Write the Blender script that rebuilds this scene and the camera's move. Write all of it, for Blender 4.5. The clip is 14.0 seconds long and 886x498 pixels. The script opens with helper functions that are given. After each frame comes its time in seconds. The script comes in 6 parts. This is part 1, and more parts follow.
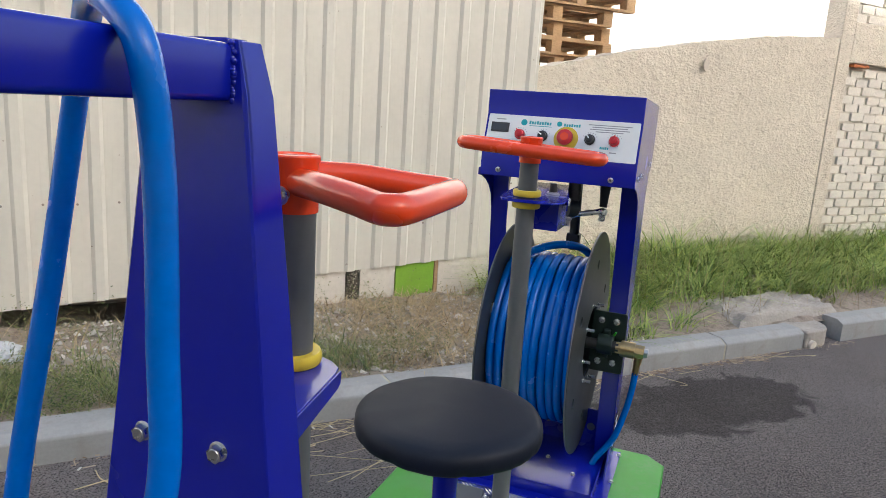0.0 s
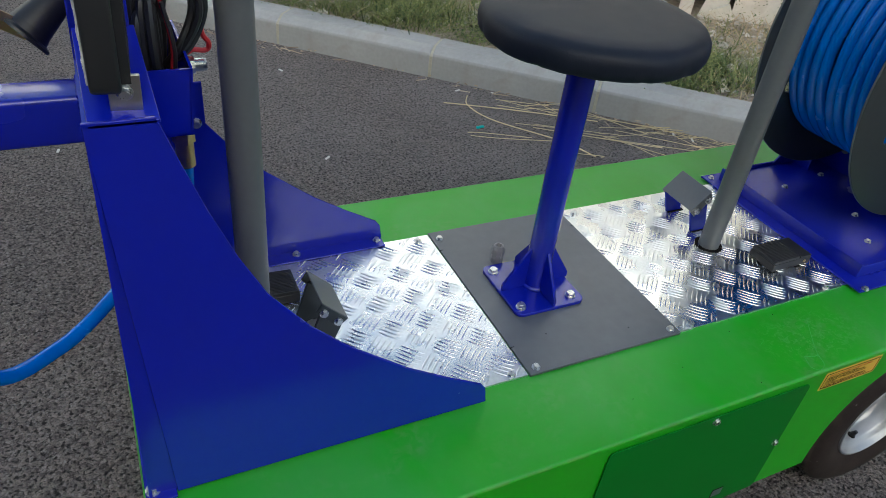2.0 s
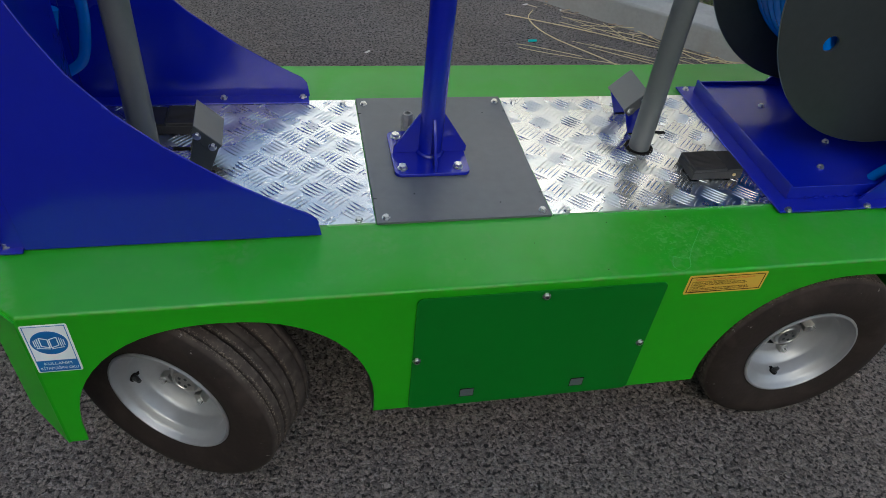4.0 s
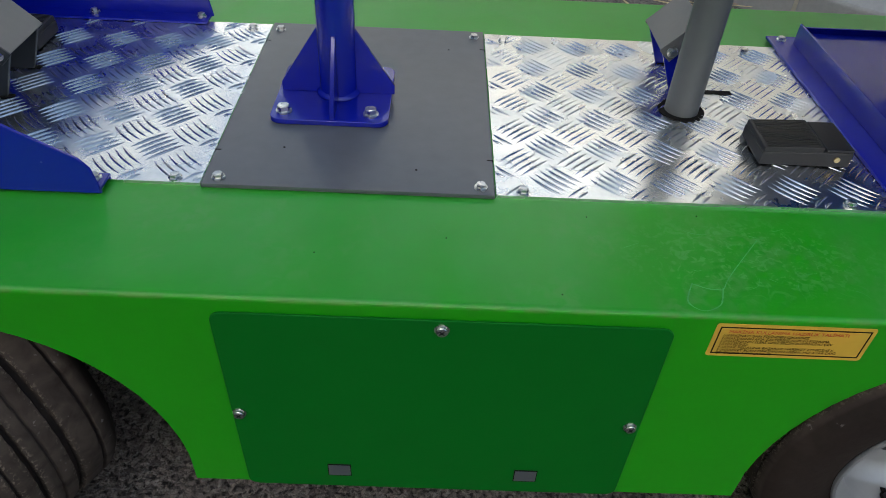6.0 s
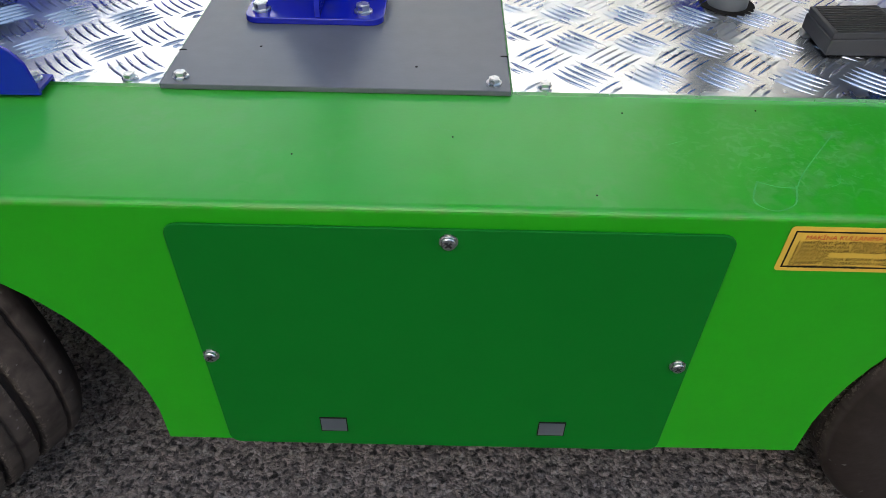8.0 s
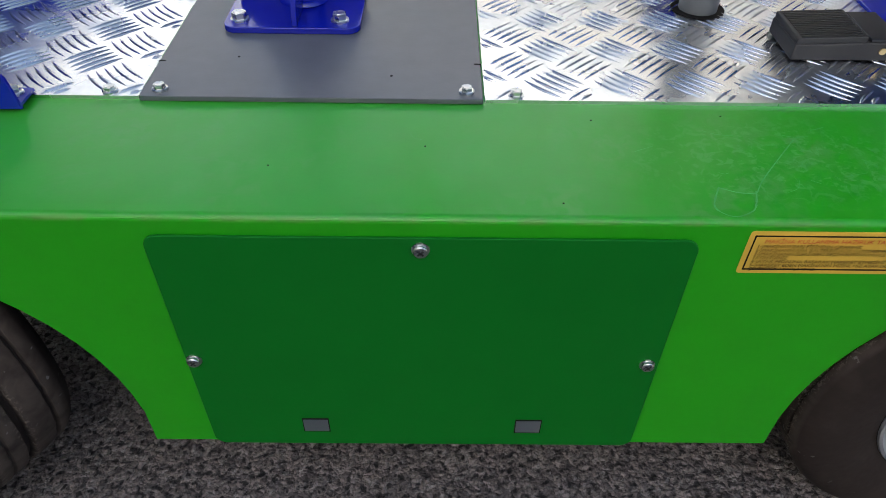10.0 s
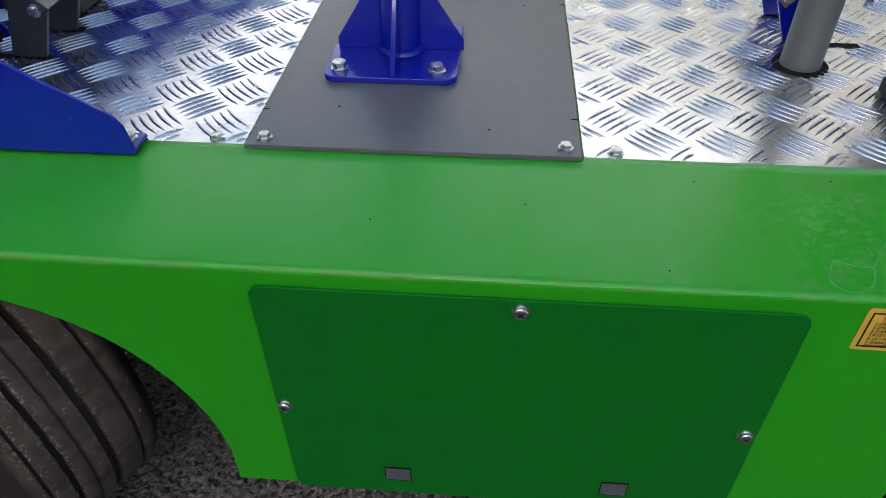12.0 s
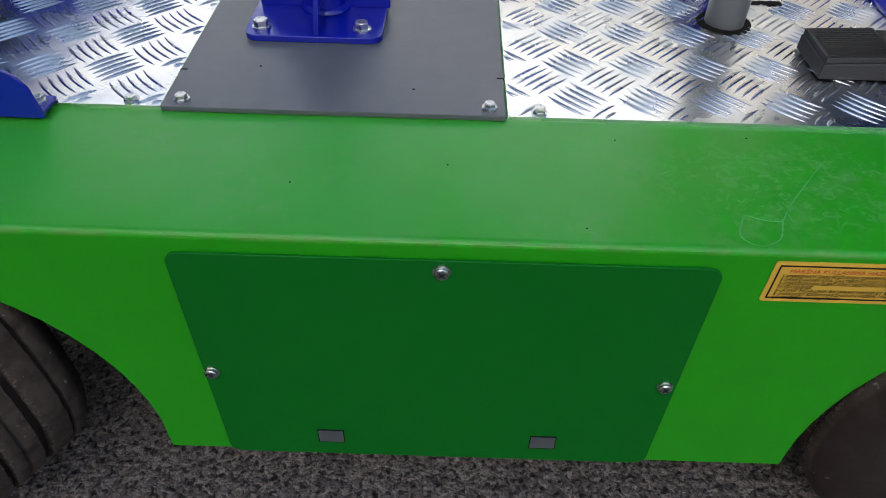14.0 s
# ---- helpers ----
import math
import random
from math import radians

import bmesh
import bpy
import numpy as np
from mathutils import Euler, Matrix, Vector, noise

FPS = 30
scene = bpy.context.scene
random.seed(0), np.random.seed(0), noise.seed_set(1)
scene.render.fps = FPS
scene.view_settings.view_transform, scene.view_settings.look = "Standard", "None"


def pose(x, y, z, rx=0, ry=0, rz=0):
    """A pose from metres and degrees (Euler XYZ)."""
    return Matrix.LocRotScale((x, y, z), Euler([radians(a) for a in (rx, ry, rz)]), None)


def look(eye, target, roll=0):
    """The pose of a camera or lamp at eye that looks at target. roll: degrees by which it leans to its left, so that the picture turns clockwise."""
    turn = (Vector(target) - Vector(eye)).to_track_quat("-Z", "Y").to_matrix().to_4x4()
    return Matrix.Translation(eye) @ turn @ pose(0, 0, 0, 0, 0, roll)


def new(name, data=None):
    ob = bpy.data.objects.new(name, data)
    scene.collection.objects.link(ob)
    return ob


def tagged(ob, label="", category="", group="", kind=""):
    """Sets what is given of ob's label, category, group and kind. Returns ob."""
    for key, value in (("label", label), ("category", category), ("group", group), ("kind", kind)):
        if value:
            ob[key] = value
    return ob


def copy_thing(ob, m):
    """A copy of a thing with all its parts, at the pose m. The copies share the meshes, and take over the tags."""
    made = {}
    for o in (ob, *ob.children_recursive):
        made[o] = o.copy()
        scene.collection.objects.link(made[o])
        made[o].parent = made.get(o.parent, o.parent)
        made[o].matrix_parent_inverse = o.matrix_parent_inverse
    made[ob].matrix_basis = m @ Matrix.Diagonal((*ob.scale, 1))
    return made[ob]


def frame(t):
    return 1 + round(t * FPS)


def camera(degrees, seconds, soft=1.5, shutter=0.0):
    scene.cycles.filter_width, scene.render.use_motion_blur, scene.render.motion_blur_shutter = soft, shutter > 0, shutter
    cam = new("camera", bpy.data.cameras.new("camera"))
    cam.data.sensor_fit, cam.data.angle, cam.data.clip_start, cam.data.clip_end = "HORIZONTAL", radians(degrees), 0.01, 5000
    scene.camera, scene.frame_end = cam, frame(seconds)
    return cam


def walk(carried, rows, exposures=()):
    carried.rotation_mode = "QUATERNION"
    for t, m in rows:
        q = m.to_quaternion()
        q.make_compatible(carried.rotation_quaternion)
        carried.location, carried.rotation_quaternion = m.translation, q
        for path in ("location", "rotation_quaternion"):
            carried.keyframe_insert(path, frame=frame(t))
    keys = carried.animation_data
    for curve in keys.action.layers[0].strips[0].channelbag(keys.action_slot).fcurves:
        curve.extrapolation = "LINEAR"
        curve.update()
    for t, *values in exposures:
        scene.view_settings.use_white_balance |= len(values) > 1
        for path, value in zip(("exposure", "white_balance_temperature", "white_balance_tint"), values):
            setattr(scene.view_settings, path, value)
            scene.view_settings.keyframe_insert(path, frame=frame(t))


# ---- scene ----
cam = camera(64.5, 14.0, soft=0.85)
PATH = [
    (0, (-1.025, -0.211, 1.556), (0.807, 0.479, 1.145), 3.7),
    (0.5, (-0.893, -0.324, 1.529), (0.833, 0.515, 0.967), 2.8),
    (1, (-0.808, -0.529, 1.476), (0.665, 0.607, 0.74), 5.6),
    (1.5, (-0.698, -0.638, 1.396), (0.467, 0.66, 0.416), 5.2),
    (2, (-0.563, -0.659, 1.306), (0.224, 0.759, 0.135), 7.2),
    (2.5, (-0.47, -0.792, 1.291), (-0.218, 0.732, 0.022), 5.5),
    (3, (-0.347, -0.956, 1.285), (-0.279, 0.542, -0.038), 4.5),
    (3.5, (-0.253, -0.992, 1.285), (-0.076, 0.505, -0.03), 3.7),
    (4, (-0.141, -0.95, 1.267), (0.243, 0.494, -0.063), 6.8),
    (4.2, (-0.067, -0.908, 1.257), (0.439, 0.494, -0.076), 9.4),
    (6.3, (0.236, -0.605, 0.874), (0.247, 0.928, -0.411), 2.9),
    (6.5, (0.225, -0.591, 0.837), (0.276, 0.96, -0.425), 2.7),
    (7, (0.222, -0.597, 0.803), (0.234, 0.892, -0.532), 1.5),
    (7.5, (0.231, -0.595, 0.8), (0.219, 0.886, -0.544), 1.6),
    (7.7, (0.237, -0.59, 0.801), (0.231, 0.891, -0.543), 1.5),
    (9.8, (0.259, -0.59, 0.822), (0.269, 0.878, -0.536), 0.8),
    (10, (0.261, -0.594, 0.825), (0.278, 0.87, -0.538), 1.0),
    (10.5, (0.253, -0.591, 0.829), (0.196, 0.876, -0.53), -0.3),
    (11, (0.225, -0.585, 0.842), (0.116, 0.906, -0.487), -1.2),
    (11.5, (0.22, -0.584, 0.844), (0.092, 0.898, -0.492), -1.2),
    (12, (0.222, -0.575, 0.845), (0.087, 0.928, -0.468), -0.6),
    (12.5, (0.228, -0.573, 0.837), (0.167, 0.876, -0.54), 1.3),
    (13, (0.24, -0.579, 0.836), (0.231, 0.861, -0.551), 2.9),
    (13.5, (0.252, -0.589, 0.837), (0.252, 0.857, -0.545), 1.9),
    (14, (0.25, -0.573, 0.843), (0.244, 0.865, -0.547), 1.6),
]
EXPOSURES = [(0.0, 1.26, 5810, 6), (0.9, 1.52, 5660, 0), (1.5, 1.32, 5610, -1), (2.0, 1.12, 5660, 0), (2.5, 1.12, 5710, 0), (3.0, 1.18, 5710, 0), (3.5, 1.14, 5740, 0), (4.0, 0.92, 5760, 1), (6.5, 0.86, 5760, 3), (7.0, 1.26, 5740, 4), (7.5, 1.42, 5710, 5), (10.0, 1.18, 5660, 7), (11.0, 1.1, 5660, 7), (14.0, 1.06, 5660, 7)]
walk(cam, [(t, look(eye, target, roll)) for t, eye, target, roll in PATH], EXPOSURES)

# ---- world, sun ----
U = Vector((0.745, -0.667, 0.0)).normalized()      # along the kerb
N = Vector((0.667, 0.745, 0.0)).normalized()       # from the road to the wall
KERB_TURN = math.atan2(U.y, U.x)


def kw(s, d, z=0.0):
    """A place from metres along the kerb, metres towards the wall, and height."""
    return U * s + N * d + Vector((0, 0, z))


world = bpy.data.worlds.new("world")
scene.world = world
world.use_nodes = True
wn = world.node_tree.nodes
sky = wn.new("ShaderNodeTexSky")
sky.sky_type = "NISHITA"
sky.sun_disc = False
sky.sun_elevation = radians(26)
sky.sun_rotation = radians(198)
sky.dust_density = 7.0
sky.air_density = 1.0
wn["Background"].inputs["Strength"].default_value = 0.15
world.node_tree.links.new(sky.outputs[0], wn["Background"].inputs["Color"])

sun = new("sun", bpy.data.lights.new("sun", "SUN"))
sun.data.energy = 4.0
sun.data.angle = radians(0.6)
sun.data.color = (1.0, 0.95, 0.87)
sun.matrix_world = look(tuple(-N * 18 + U * 8 + Vector((0, 0, 19.7 * math.tan(radians(26))))), (0, 0, 0))


# ---- materials ----
def rgb(*c):
    return (*c, 1.0)


class Mat:
    """A node material with colour variation at two scales and fine relief."""

    def __init__(self, name, base, rough=0.5, metal=0.0, var=0.12, scale=6.0, fine=60.0, bump=0.0, bscale=120.0, depth=0.001, coat=0.0, rvar=0.1, spec=0.5):
        self.m = bpy.data.materials.new(name)
        self.m.use_nodes = True
        t = self.m.node_tree
        self.t, self.n, self.l = t, t.nodes, t.links
        self.b = self.n["Principled BSDF"]
        self.co = self.n.new("ShaderNodeTexCoord").outputs["Object"]
        big, small = self.noise(scale, 4), self.noise(fine, 3)
        f = self.math("ADD", self.math("MULTIPLY", big, 0.6), self.math("MULTIPLY", small, 0.4))
        dark, light = [max(c * (1 - var), 0) for c in base], [min(c * (1 + var), 1) for c in base]
        self.col = self.mix(self.ramp(f, 0.3, 0.7), rgb(*dark), rgb(*light))
        self.rough = self.math("ADD", self.math("MULTIPLY", big, rvar), rough - rvar / 2)
        self.b.inputs["Metallic"].default_value = metal
        self.b.inputs["Specular IOR Level"].default_value = spec
        self.b.inputs["Coat Weight"].default_value = coat
        self.b.inputs["Coat Roughness"].default_value = 0.08
        self.hgt = None
        if bump:
            self.relief(self.noise(bscale, 3), bump, depth)
        self.done()

    def done(self):
        self.l.new(self.col, self.b.inputs["Base Color"])
        self.l.new(self.rough, self.b.inputs["Roughness"])
        return self

    def noise(self, scale, detail=3, distort=0.0, stretch=None):
        x = self.n.new("ShaderNodeTexNoise")
        x.inputs["Scale"].default_value, x.inputs["Detail"].default_value = scale, detail
        x.inputs["Distortion"].default_value = distort
        co = self.co
        if stretch:
            mp = self.n.new("ShaderNodeMapping")
            mp.inputs["Scale"].default_value = stretch
            self.l.new(co, mp.inputs["Vector"])
            co = mp.outputs[0]
        self.l.new(co, x.inputs["Vector"])
        return x.outputs["Fac"]

    def voronoi(self, scale, feature="F1", out="Distance"):
        x = self.n.new("ShaderNodeTexVoronoi")
        x.feature = feature
        x.inputs["Scale"].default_value = scale
        self.l.new(self.co, x.inputs["Vector"])
        return x.outputs[out]

    def axis(self, k):
        x = self.n.new("ShaderNodeSeparateXYZ")
        self.l.new(self.co, x.inputs[0])
        return x.outputs[k]

    def math(self, op, a, b=0.0):
        x = self.n.new("ShaderNodeMath")
        x.operation = op
        for k, v in enumerate((a, b)):
            if isinstance(v, (int, float)):
                x.inputs[k].default_value = v
            else:
                self.l.new(v, x.inputs[k])
        return x.outputs[0]

    def ramp(self, f, lo, hi):
        x = self.n.new("ShaderNodeMapRange")
        x.inputs["From Min"].default_value, x.inputs["From Max"].default_value = lo, hi
        self.l.new(f, x.inputs["Value"])
        return x.outputs[0]

    def mix(self, f, a, b):
        x = self.n.new("ShaderNodeMix")
        x.data_type = "RGBA"
        for k, v in ((0, f), (6, a), (7, b)):
            if isinstance(v, (int, float, tuple)):
                x.inputs[k].default_value = v
            else:
                self.l.new(v, x.inputs[k])
        return x.outputs[2]

    def relief(self, h, strength=0.3, depth=0.001):
        x = self.n.new("ShaderNodeBump")
        x.inputs["Strength"].default_value, x.inputs["Distance"].default_value = strength, depth
        self.l.new(h, x.inputs["Height"])
        if self.hgt:
            self.l.new(self.hgt, x.inputs["Normal"])
        self.hgt = x.outputs[0]
        self.l.new(self.hgt, self.b.inputs["Normal"])
        return self

    def stain(self, f, colour, rough=None):
        self.col = self.mix(f, self.col, rgb(*colour))
        if rough is not None:
            a = self.math("MULTIPLY", self.rough, self.math("SUBTRACT", 1.0, f))
            self.rough = self.math("ADD", a, self.math("MULTIPLY", f, rough))
        return self.done()


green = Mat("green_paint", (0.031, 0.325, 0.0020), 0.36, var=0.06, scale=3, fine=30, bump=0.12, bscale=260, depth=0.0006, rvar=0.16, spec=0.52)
gz = green.axis(2)
# worn primer shows along the bend of the sheet
edge = green.math("MULTIPLY", green.ramp(green.math("ABSOLUTE", green.math("SUBTRACT", gz, 0.4732)), 0.0036, 0.0006), 0.42)
green.stain(green.math("MULTIPLY", edge, green.ramp(green.noise(45, 4, 0, (1, 1, 0.05)), 0.42, 0.6)), (0.13, 0.21, 0.05), 0.6)
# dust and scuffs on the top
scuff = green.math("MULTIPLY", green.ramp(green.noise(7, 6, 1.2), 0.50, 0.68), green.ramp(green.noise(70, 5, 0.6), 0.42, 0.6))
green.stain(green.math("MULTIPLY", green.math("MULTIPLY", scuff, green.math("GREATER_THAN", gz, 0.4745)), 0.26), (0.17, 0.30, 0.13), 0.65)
# pale patchy film: the sky sheen of the top, put into its colour
sheen_film = green.math("MULTIPLY", green.ramp(green.noise(5, 5, 0.6), 0.40, 0.66), green.math("GREATER_THAN", gz, 0.4745))
green.stain(green.math("MULTIPLY", sheen_film, 0.13), (0.20, 0.40, 0.24), 0.45)
# boot scuffs round one spot of the top
spot = green.math("SQRT", green.math("ADD", green.math("POWER", green.math("DIVIDE", green.math("SUBTRACT", green.axis(0), 0.56), 0.17), 2.0), green.math("POWER", green.math("DIVIDE", green.math("ADD", green.axis(1), 0.10), 0.075), 2.0)))
boot = green.math("MULTIPLY", green.math("SUBTRACT", 1.0, green.ramp(spot, 0.5, 1.05)), green.ramp(green.noise(95, 8, 1.4), 0.52, 0.62))
green.stain(green.math("MULTIPLY", green.math("MULTIPLY", boot, green.math("GREATER_THAN", gz, 0.4745)), 0.26), (0.17, 0.42, 0.15), 0.6)
panel_green = Mat("dark_green_paint", (0.010, 0.142, 0.011), 0.5, var=0.05, scale=3, fine=30, bump=0.12, bscale=240, depth=0.0006, spec=0.15)
blue = Mat("blue_paint", (0.004, 0.009, 0.32), 0.26, var=0.07, scale=4, fine=40, bump=0.1, bscale=160, depth=0.0006, coat=0.26, rvar=0.1, spec=0.46)
orange = Mat("orange_paint", (0.74, 0.060, 0.010), 0.26, var=0.08, scale=9, fine=60, bump=0.14, bscale=60, depth=0.001, coat=0.3, spec=0.42)
grey_paint = Mat("grey_paint", (0.105, 0.111, 0.114), 0.38, var=0.08, scale=8, fine=90, bump=0.1, bscale=200)
plate_steel = Mat("grey_steel_sheet", (0.118, 0.126, 0.138), 0.37, metal=0.25, var=0.12, scale=7, fine=50, bump=0.06, bscale=300, rvar=0.2)
alu = Mat("aluminium_tread", (0.76, 0.77, 0.775), 0.27, metal=1.0, var=0.10, scale=16, fine=160, bump=0.10, bscale=240, depth=0.0005, rvar=0.24)
zinc = Mat("zinc", (0.62, 0.62, 0.6), 0.28, metal=1.0, var=0.1, scale=60, fine=300)
chrome = Mat("bare_steel", (0.5, 0.49, 0.46), 0.3, metal=1.0, var=0.12, scale=50, fine=200)
chrome_dark = Mat("dark_recess", (0.05, 0.05, 0.048), 0.5, metal=0.6, var=0.1, scale=60, fine=200)
brass = Mat("brass", (0.78, 0.57, 0.26), 0.32, metal=1.0, var=0.12, scale=40, fine=200)
bronze = Mat("dull_brass", (0.56, 0.39, 0.17), 0.34, metal=1.0, var=0.15, scale=40, fine=200)
rim_paint = Mat("silver_rim", (0.37, 0.375, 0.38), 0.42, metal=0.55, var=0.06, scale=12, fine=90, bump=0.06, bscale=300)
rubber = Mat("tyre_rubber", (0.024, 0.0175, 0.0145), 0.8, var=0.25, scale=12, fine=120, bump=0.4, bscale=140, spec=0.2)
tread_r = rubber.math("SQRT", rubber.math("ADD", rubber.math("POWER", rubber.axis(0), 2.0), rubber.math("POWER", rubber.axis(2), 2.0)))
# grey road dust, rubbed into the ribs of the tread
tread_dust = rubber.math("MULTIPLY", rubber.ramp(tread_r, 0.2005, 0.2055), rubber.ramp(rubber.noise(30, 7, 0.8), 0.22, 0.62))
rubber.stain(rubber.math("MULTIPLY", tread_dust, 0.7), (0.105, 0.084, 0.069), 0.9)
# crumbs of dry mud along the worn edges of the grooves
for groove_y in (-0.042, -0.018, 0.025):
    near_edge = rubber.ramp(rubber.math("ABSOLUTE", rubber.math("SUBTRACT", rubber.axis(1), groove_y)), 0.010, 0.003)
    crumbs = rubber.math("MULTIPLY", near_edge, rubber.ramp(rubber.noise(260, 5, 0.5), 0.53, 0.63))
    rubber.stain(rubber.math("MULTIPLY", rubber.math("MULTIPLY", crumbs, rubber.ramp(tread_r, 0.2000, 0.2050)), 0.7), (0.26, 0.215, 0.165), 0.95)
# brown smears on the side wall
rubber.stain(rubber.math("MULTIPLY", rubber.ramp(rubber.noise(16, 5, 0.5), 0.5, 0.75), 0.3), (0.08, 0.06, 0.048), 0.9)
rubber.stain(rubber.math("MULTIPLY", rubber.math("MULTIPLY", rubber.ramp(rubber.noise(90, 4), 0.68, 0.73), rubber.ramp(tread_r, 0.165, 0.20)), 0.5), (0.30, 0.28, 0.26), 0.9)
vinyl = Mat("black_vinyl", (0.009, 0.012, 0.021), 0.52, var=0.15, scale=20, fine=200, bump=0.25, bscale=420, depth=0.0006, spec=0.2)
black = Mat("black_plastic", (0.016, 0.016, 0.017), 0.42, var=0.15, scale=20, fine=200, bump=0.1, bscale=300)
dark_steel = Mat("black_steel", (0.034, 0.04, 0.042), 0.38, metal=0.2, var=0.18, scale=8, fine=60, bump=0.08, bscale=220, rvar=0.15)
stainless = Mat("brown_steel_tube", (0.30, 0.25, 0.20), 0.34, metal=0.75, var=0.1, scale=10, fine=60)
hose_blue = Mat("blue_hose", (0.002, 0.135, 0.56), 0.26, var=0.1, scale=20, fine=120, bump=0.06, bscale=200, spec=0.42)
yellow = Mat("yellow_plastic", (0.62, 0.47, 0.03), 0.45, var=0.08, scale=20, fine=120)
white = Mat("white_label", (0.78, 0.8, 0.8), 0.35, var=0.03, scale=8, fine=60)
label_yellow = Mat("yellow_label", (0.68, 0.43, 0.05), 0.4, var=0.05, scale=14, fine=90)
ink = Mat("black_ink", (0.012, 0.011, 0.010), 0.85, var=0.1, spec=0.08)
ink_red = Mat("red_ink", (0.55, 0.06, 0.02), 0.5, var=0.1)
ink_blue = Mat("blue_ink", (0.01, 0.13, 0.38), 0.45, var=0.06)
ink_teal = Mat("teal_ink", (0.02, 0.36, 0.4), 0.5, var=0.06)
ink_grey = Mat("grey_ink", (0.3, 0.31, 0.33), 0.5, var=0.06)
red = Mat("red_plastic", (0.5, 0.012, 0.02), 0.35, var=0.1, scale=20)
grey_plastic = Mat("dark_grey_plastic", (0.03, 0.028, 0.027), 0.5, var=0.1, scale=20, fine=200, bump=0.1, bscale=300)
pedal_grey = Mat("pedal_grey_paint", (0.12, 0.125, 0.13), 0.4, var=0.06, scale=8, fine=90, bump=0.1, bscale=200)
scuff_mat = Mat("pale_scuff", (0.09, 0.38, 0.09), 0.6, var=0.25, scale=60, fine=300)
gland_grey = Mat("light_grey_nylon", (0.24, 0.24, 0.235), 0.45, var=0.06, scale=20)
glass_dark = Mat("display_glass", (0.05, 0.055, 0.06), 0.08, var=0.05)
led_glass = Mat("lamp_lens", (0.66, 0.67, 0.7), 0.2, metal=0.3, var=0.3, scale=60, fine=400, bump=0.5, bscale=260, depth=0.002)

asphalt = Mat("asphalt", (0.208, 0.174, 0.156), 0.88, var=0.2, scale=1.1, fine=26, spec=0.3)
road_co = asphalt.co
warp = asphalt.n.new("ShaderNodeTexNoise")                 # bends the stones out of their straight cells
warp.inputs["Scale"].default_value, warp.inputs["Detail"].default_value = 95, 4
asphalt.l.new(road_co, warp.inputs["Vector"])
shift = asphalt.n.new("ShaderNodeVectorMath")
shift.operation = "MULTIPLY_ADD"
asphalt.l.new(warp.outputs["Color"], shift.inputs[0])
shift.inputs[1].default_value = (0.016, 0.016, 0.016)
asphalt.l.new(road_co, shift.inputs[2])
asphalt.co = shift.outputs[0]
stones, gaps = asphalt.voronoi(112, out="Color"), asphalt.voronoi(112, "DISTANCE_TO_EDGE")
lumps, chips = asphalt.voronoi(112), asphalt.voronoi(190, out="Color")
asphalt.co = road_co
sg, cg = asphalt.n.new("ShaderNodeSeparateColor"), asphalt.n.new("ShaderNodeSeparateColor")
asphalt.l.new(stones, sg.inputs[0])
asphalt.l.new(chips, cg.inputs[0])
grain, pits = asphalt.noise(210, 5, 0.3), asphalt.noise(115, 6, 0.4)
asphalt.col = asphalt.mix(asphalt.math("MULTIPLY", asphalt.ramp(sg.outputs[0], 0.35, 1.0), 0.5), asphalt.col, rgb(0.36, 0.31, 0.28))
asphalt.col = asphalt.mix(asphalt.math("MULTIPLY", asphalt.ramp(sg.outputs[1], 0.45, 1.0), 0.7), asphalt.col, rgb(0.045, 0.038, 0.036))
asphalt.col = asphalt.mix(asphalt.math("MULTIPLY", asphalt.ramp(cg.outputs[0], 0.75, 0.95), 0.34), asphalt.col, rgb(0.38, 0.36, 0.34))
# shade inside the gaps, pits and grain, darkened in the colour itself
asphalt.col = asphalt.mix(asphalt.math("MULTIPLY", asphalt.ramp(gaps, 0.12, 0.0), 0.42), asphalt.col, rgb(0.012, 0.010, 0.009))
asphalt.col = asphalt.mix(asphalt.math("MULTIPLY", asphalt.ramp(pits, 0.49, 0.37), 0.92), asphalt.col, rgb(0.012, 0.010, 0.009))
asphalt.col = asphalt.mix(asphalt.math("MULTIPLY", asphalt.ramp(grain, 0.44, 0.32), 0.65), asphalt.col, rgb(0.02, 0.017, 0.016))
asphalt.relief(asphalt.math("SUBTRACT", 1.0, lumps), 0.9, 0.009)
asphalt.relief(pits, 0.9, 0.009)
asphalt.relief(grain, 0.7, 0.003)
# the damp patch beside the kerb
wx, wy = asphalt.axis(0), asphalt.axis(1)
ws = asphalt.math("ADD", asphalt.math("MULTIPLY", wx, U.x), asphalt.math("MULTIPLY", wy, U.y))
wd = asphalt.math("ADD", asphalt.math("MULTIPLY", wx, N.x), asphalt.math("MULTIPLY", wy, N.y))
# paler asphalt towards the kerb: the brighter light there, put into the colour
kerb_lift = asphalt.math("MULTIPLY", asphalt.ramp(wd, 0.55, 1.5), asphalt.ramp(asphalt.noise(1.6, 5, 0.4), 0.15, 0.7))
asphalt.stain(asphalt.math("MULTIPLY", kerb_lift, asphalt.math("MULTIPLY", asphalt.ramp(pits, 0.34, 0.5), 0.42)), (0.33, 0.305, 0.29))
e1 = asphalt.math("POWER", asphalt.math("DIVIDE", asphalt.math("SUBTRACT", ws, 2.45), 0.85), 2.0)
e2 = asphalt.math("POWER", asphalt.math("DIVIDE", asphalt.math("SUBTRACT", wd, 1.72), 0.36), 2.0)
wet = asphalt.math("ADD", asphalt.math("ADD", e1, e2), asphalt.math("MULTIPLY", asphalt.noise(7, 8, 0.8), 1.7))
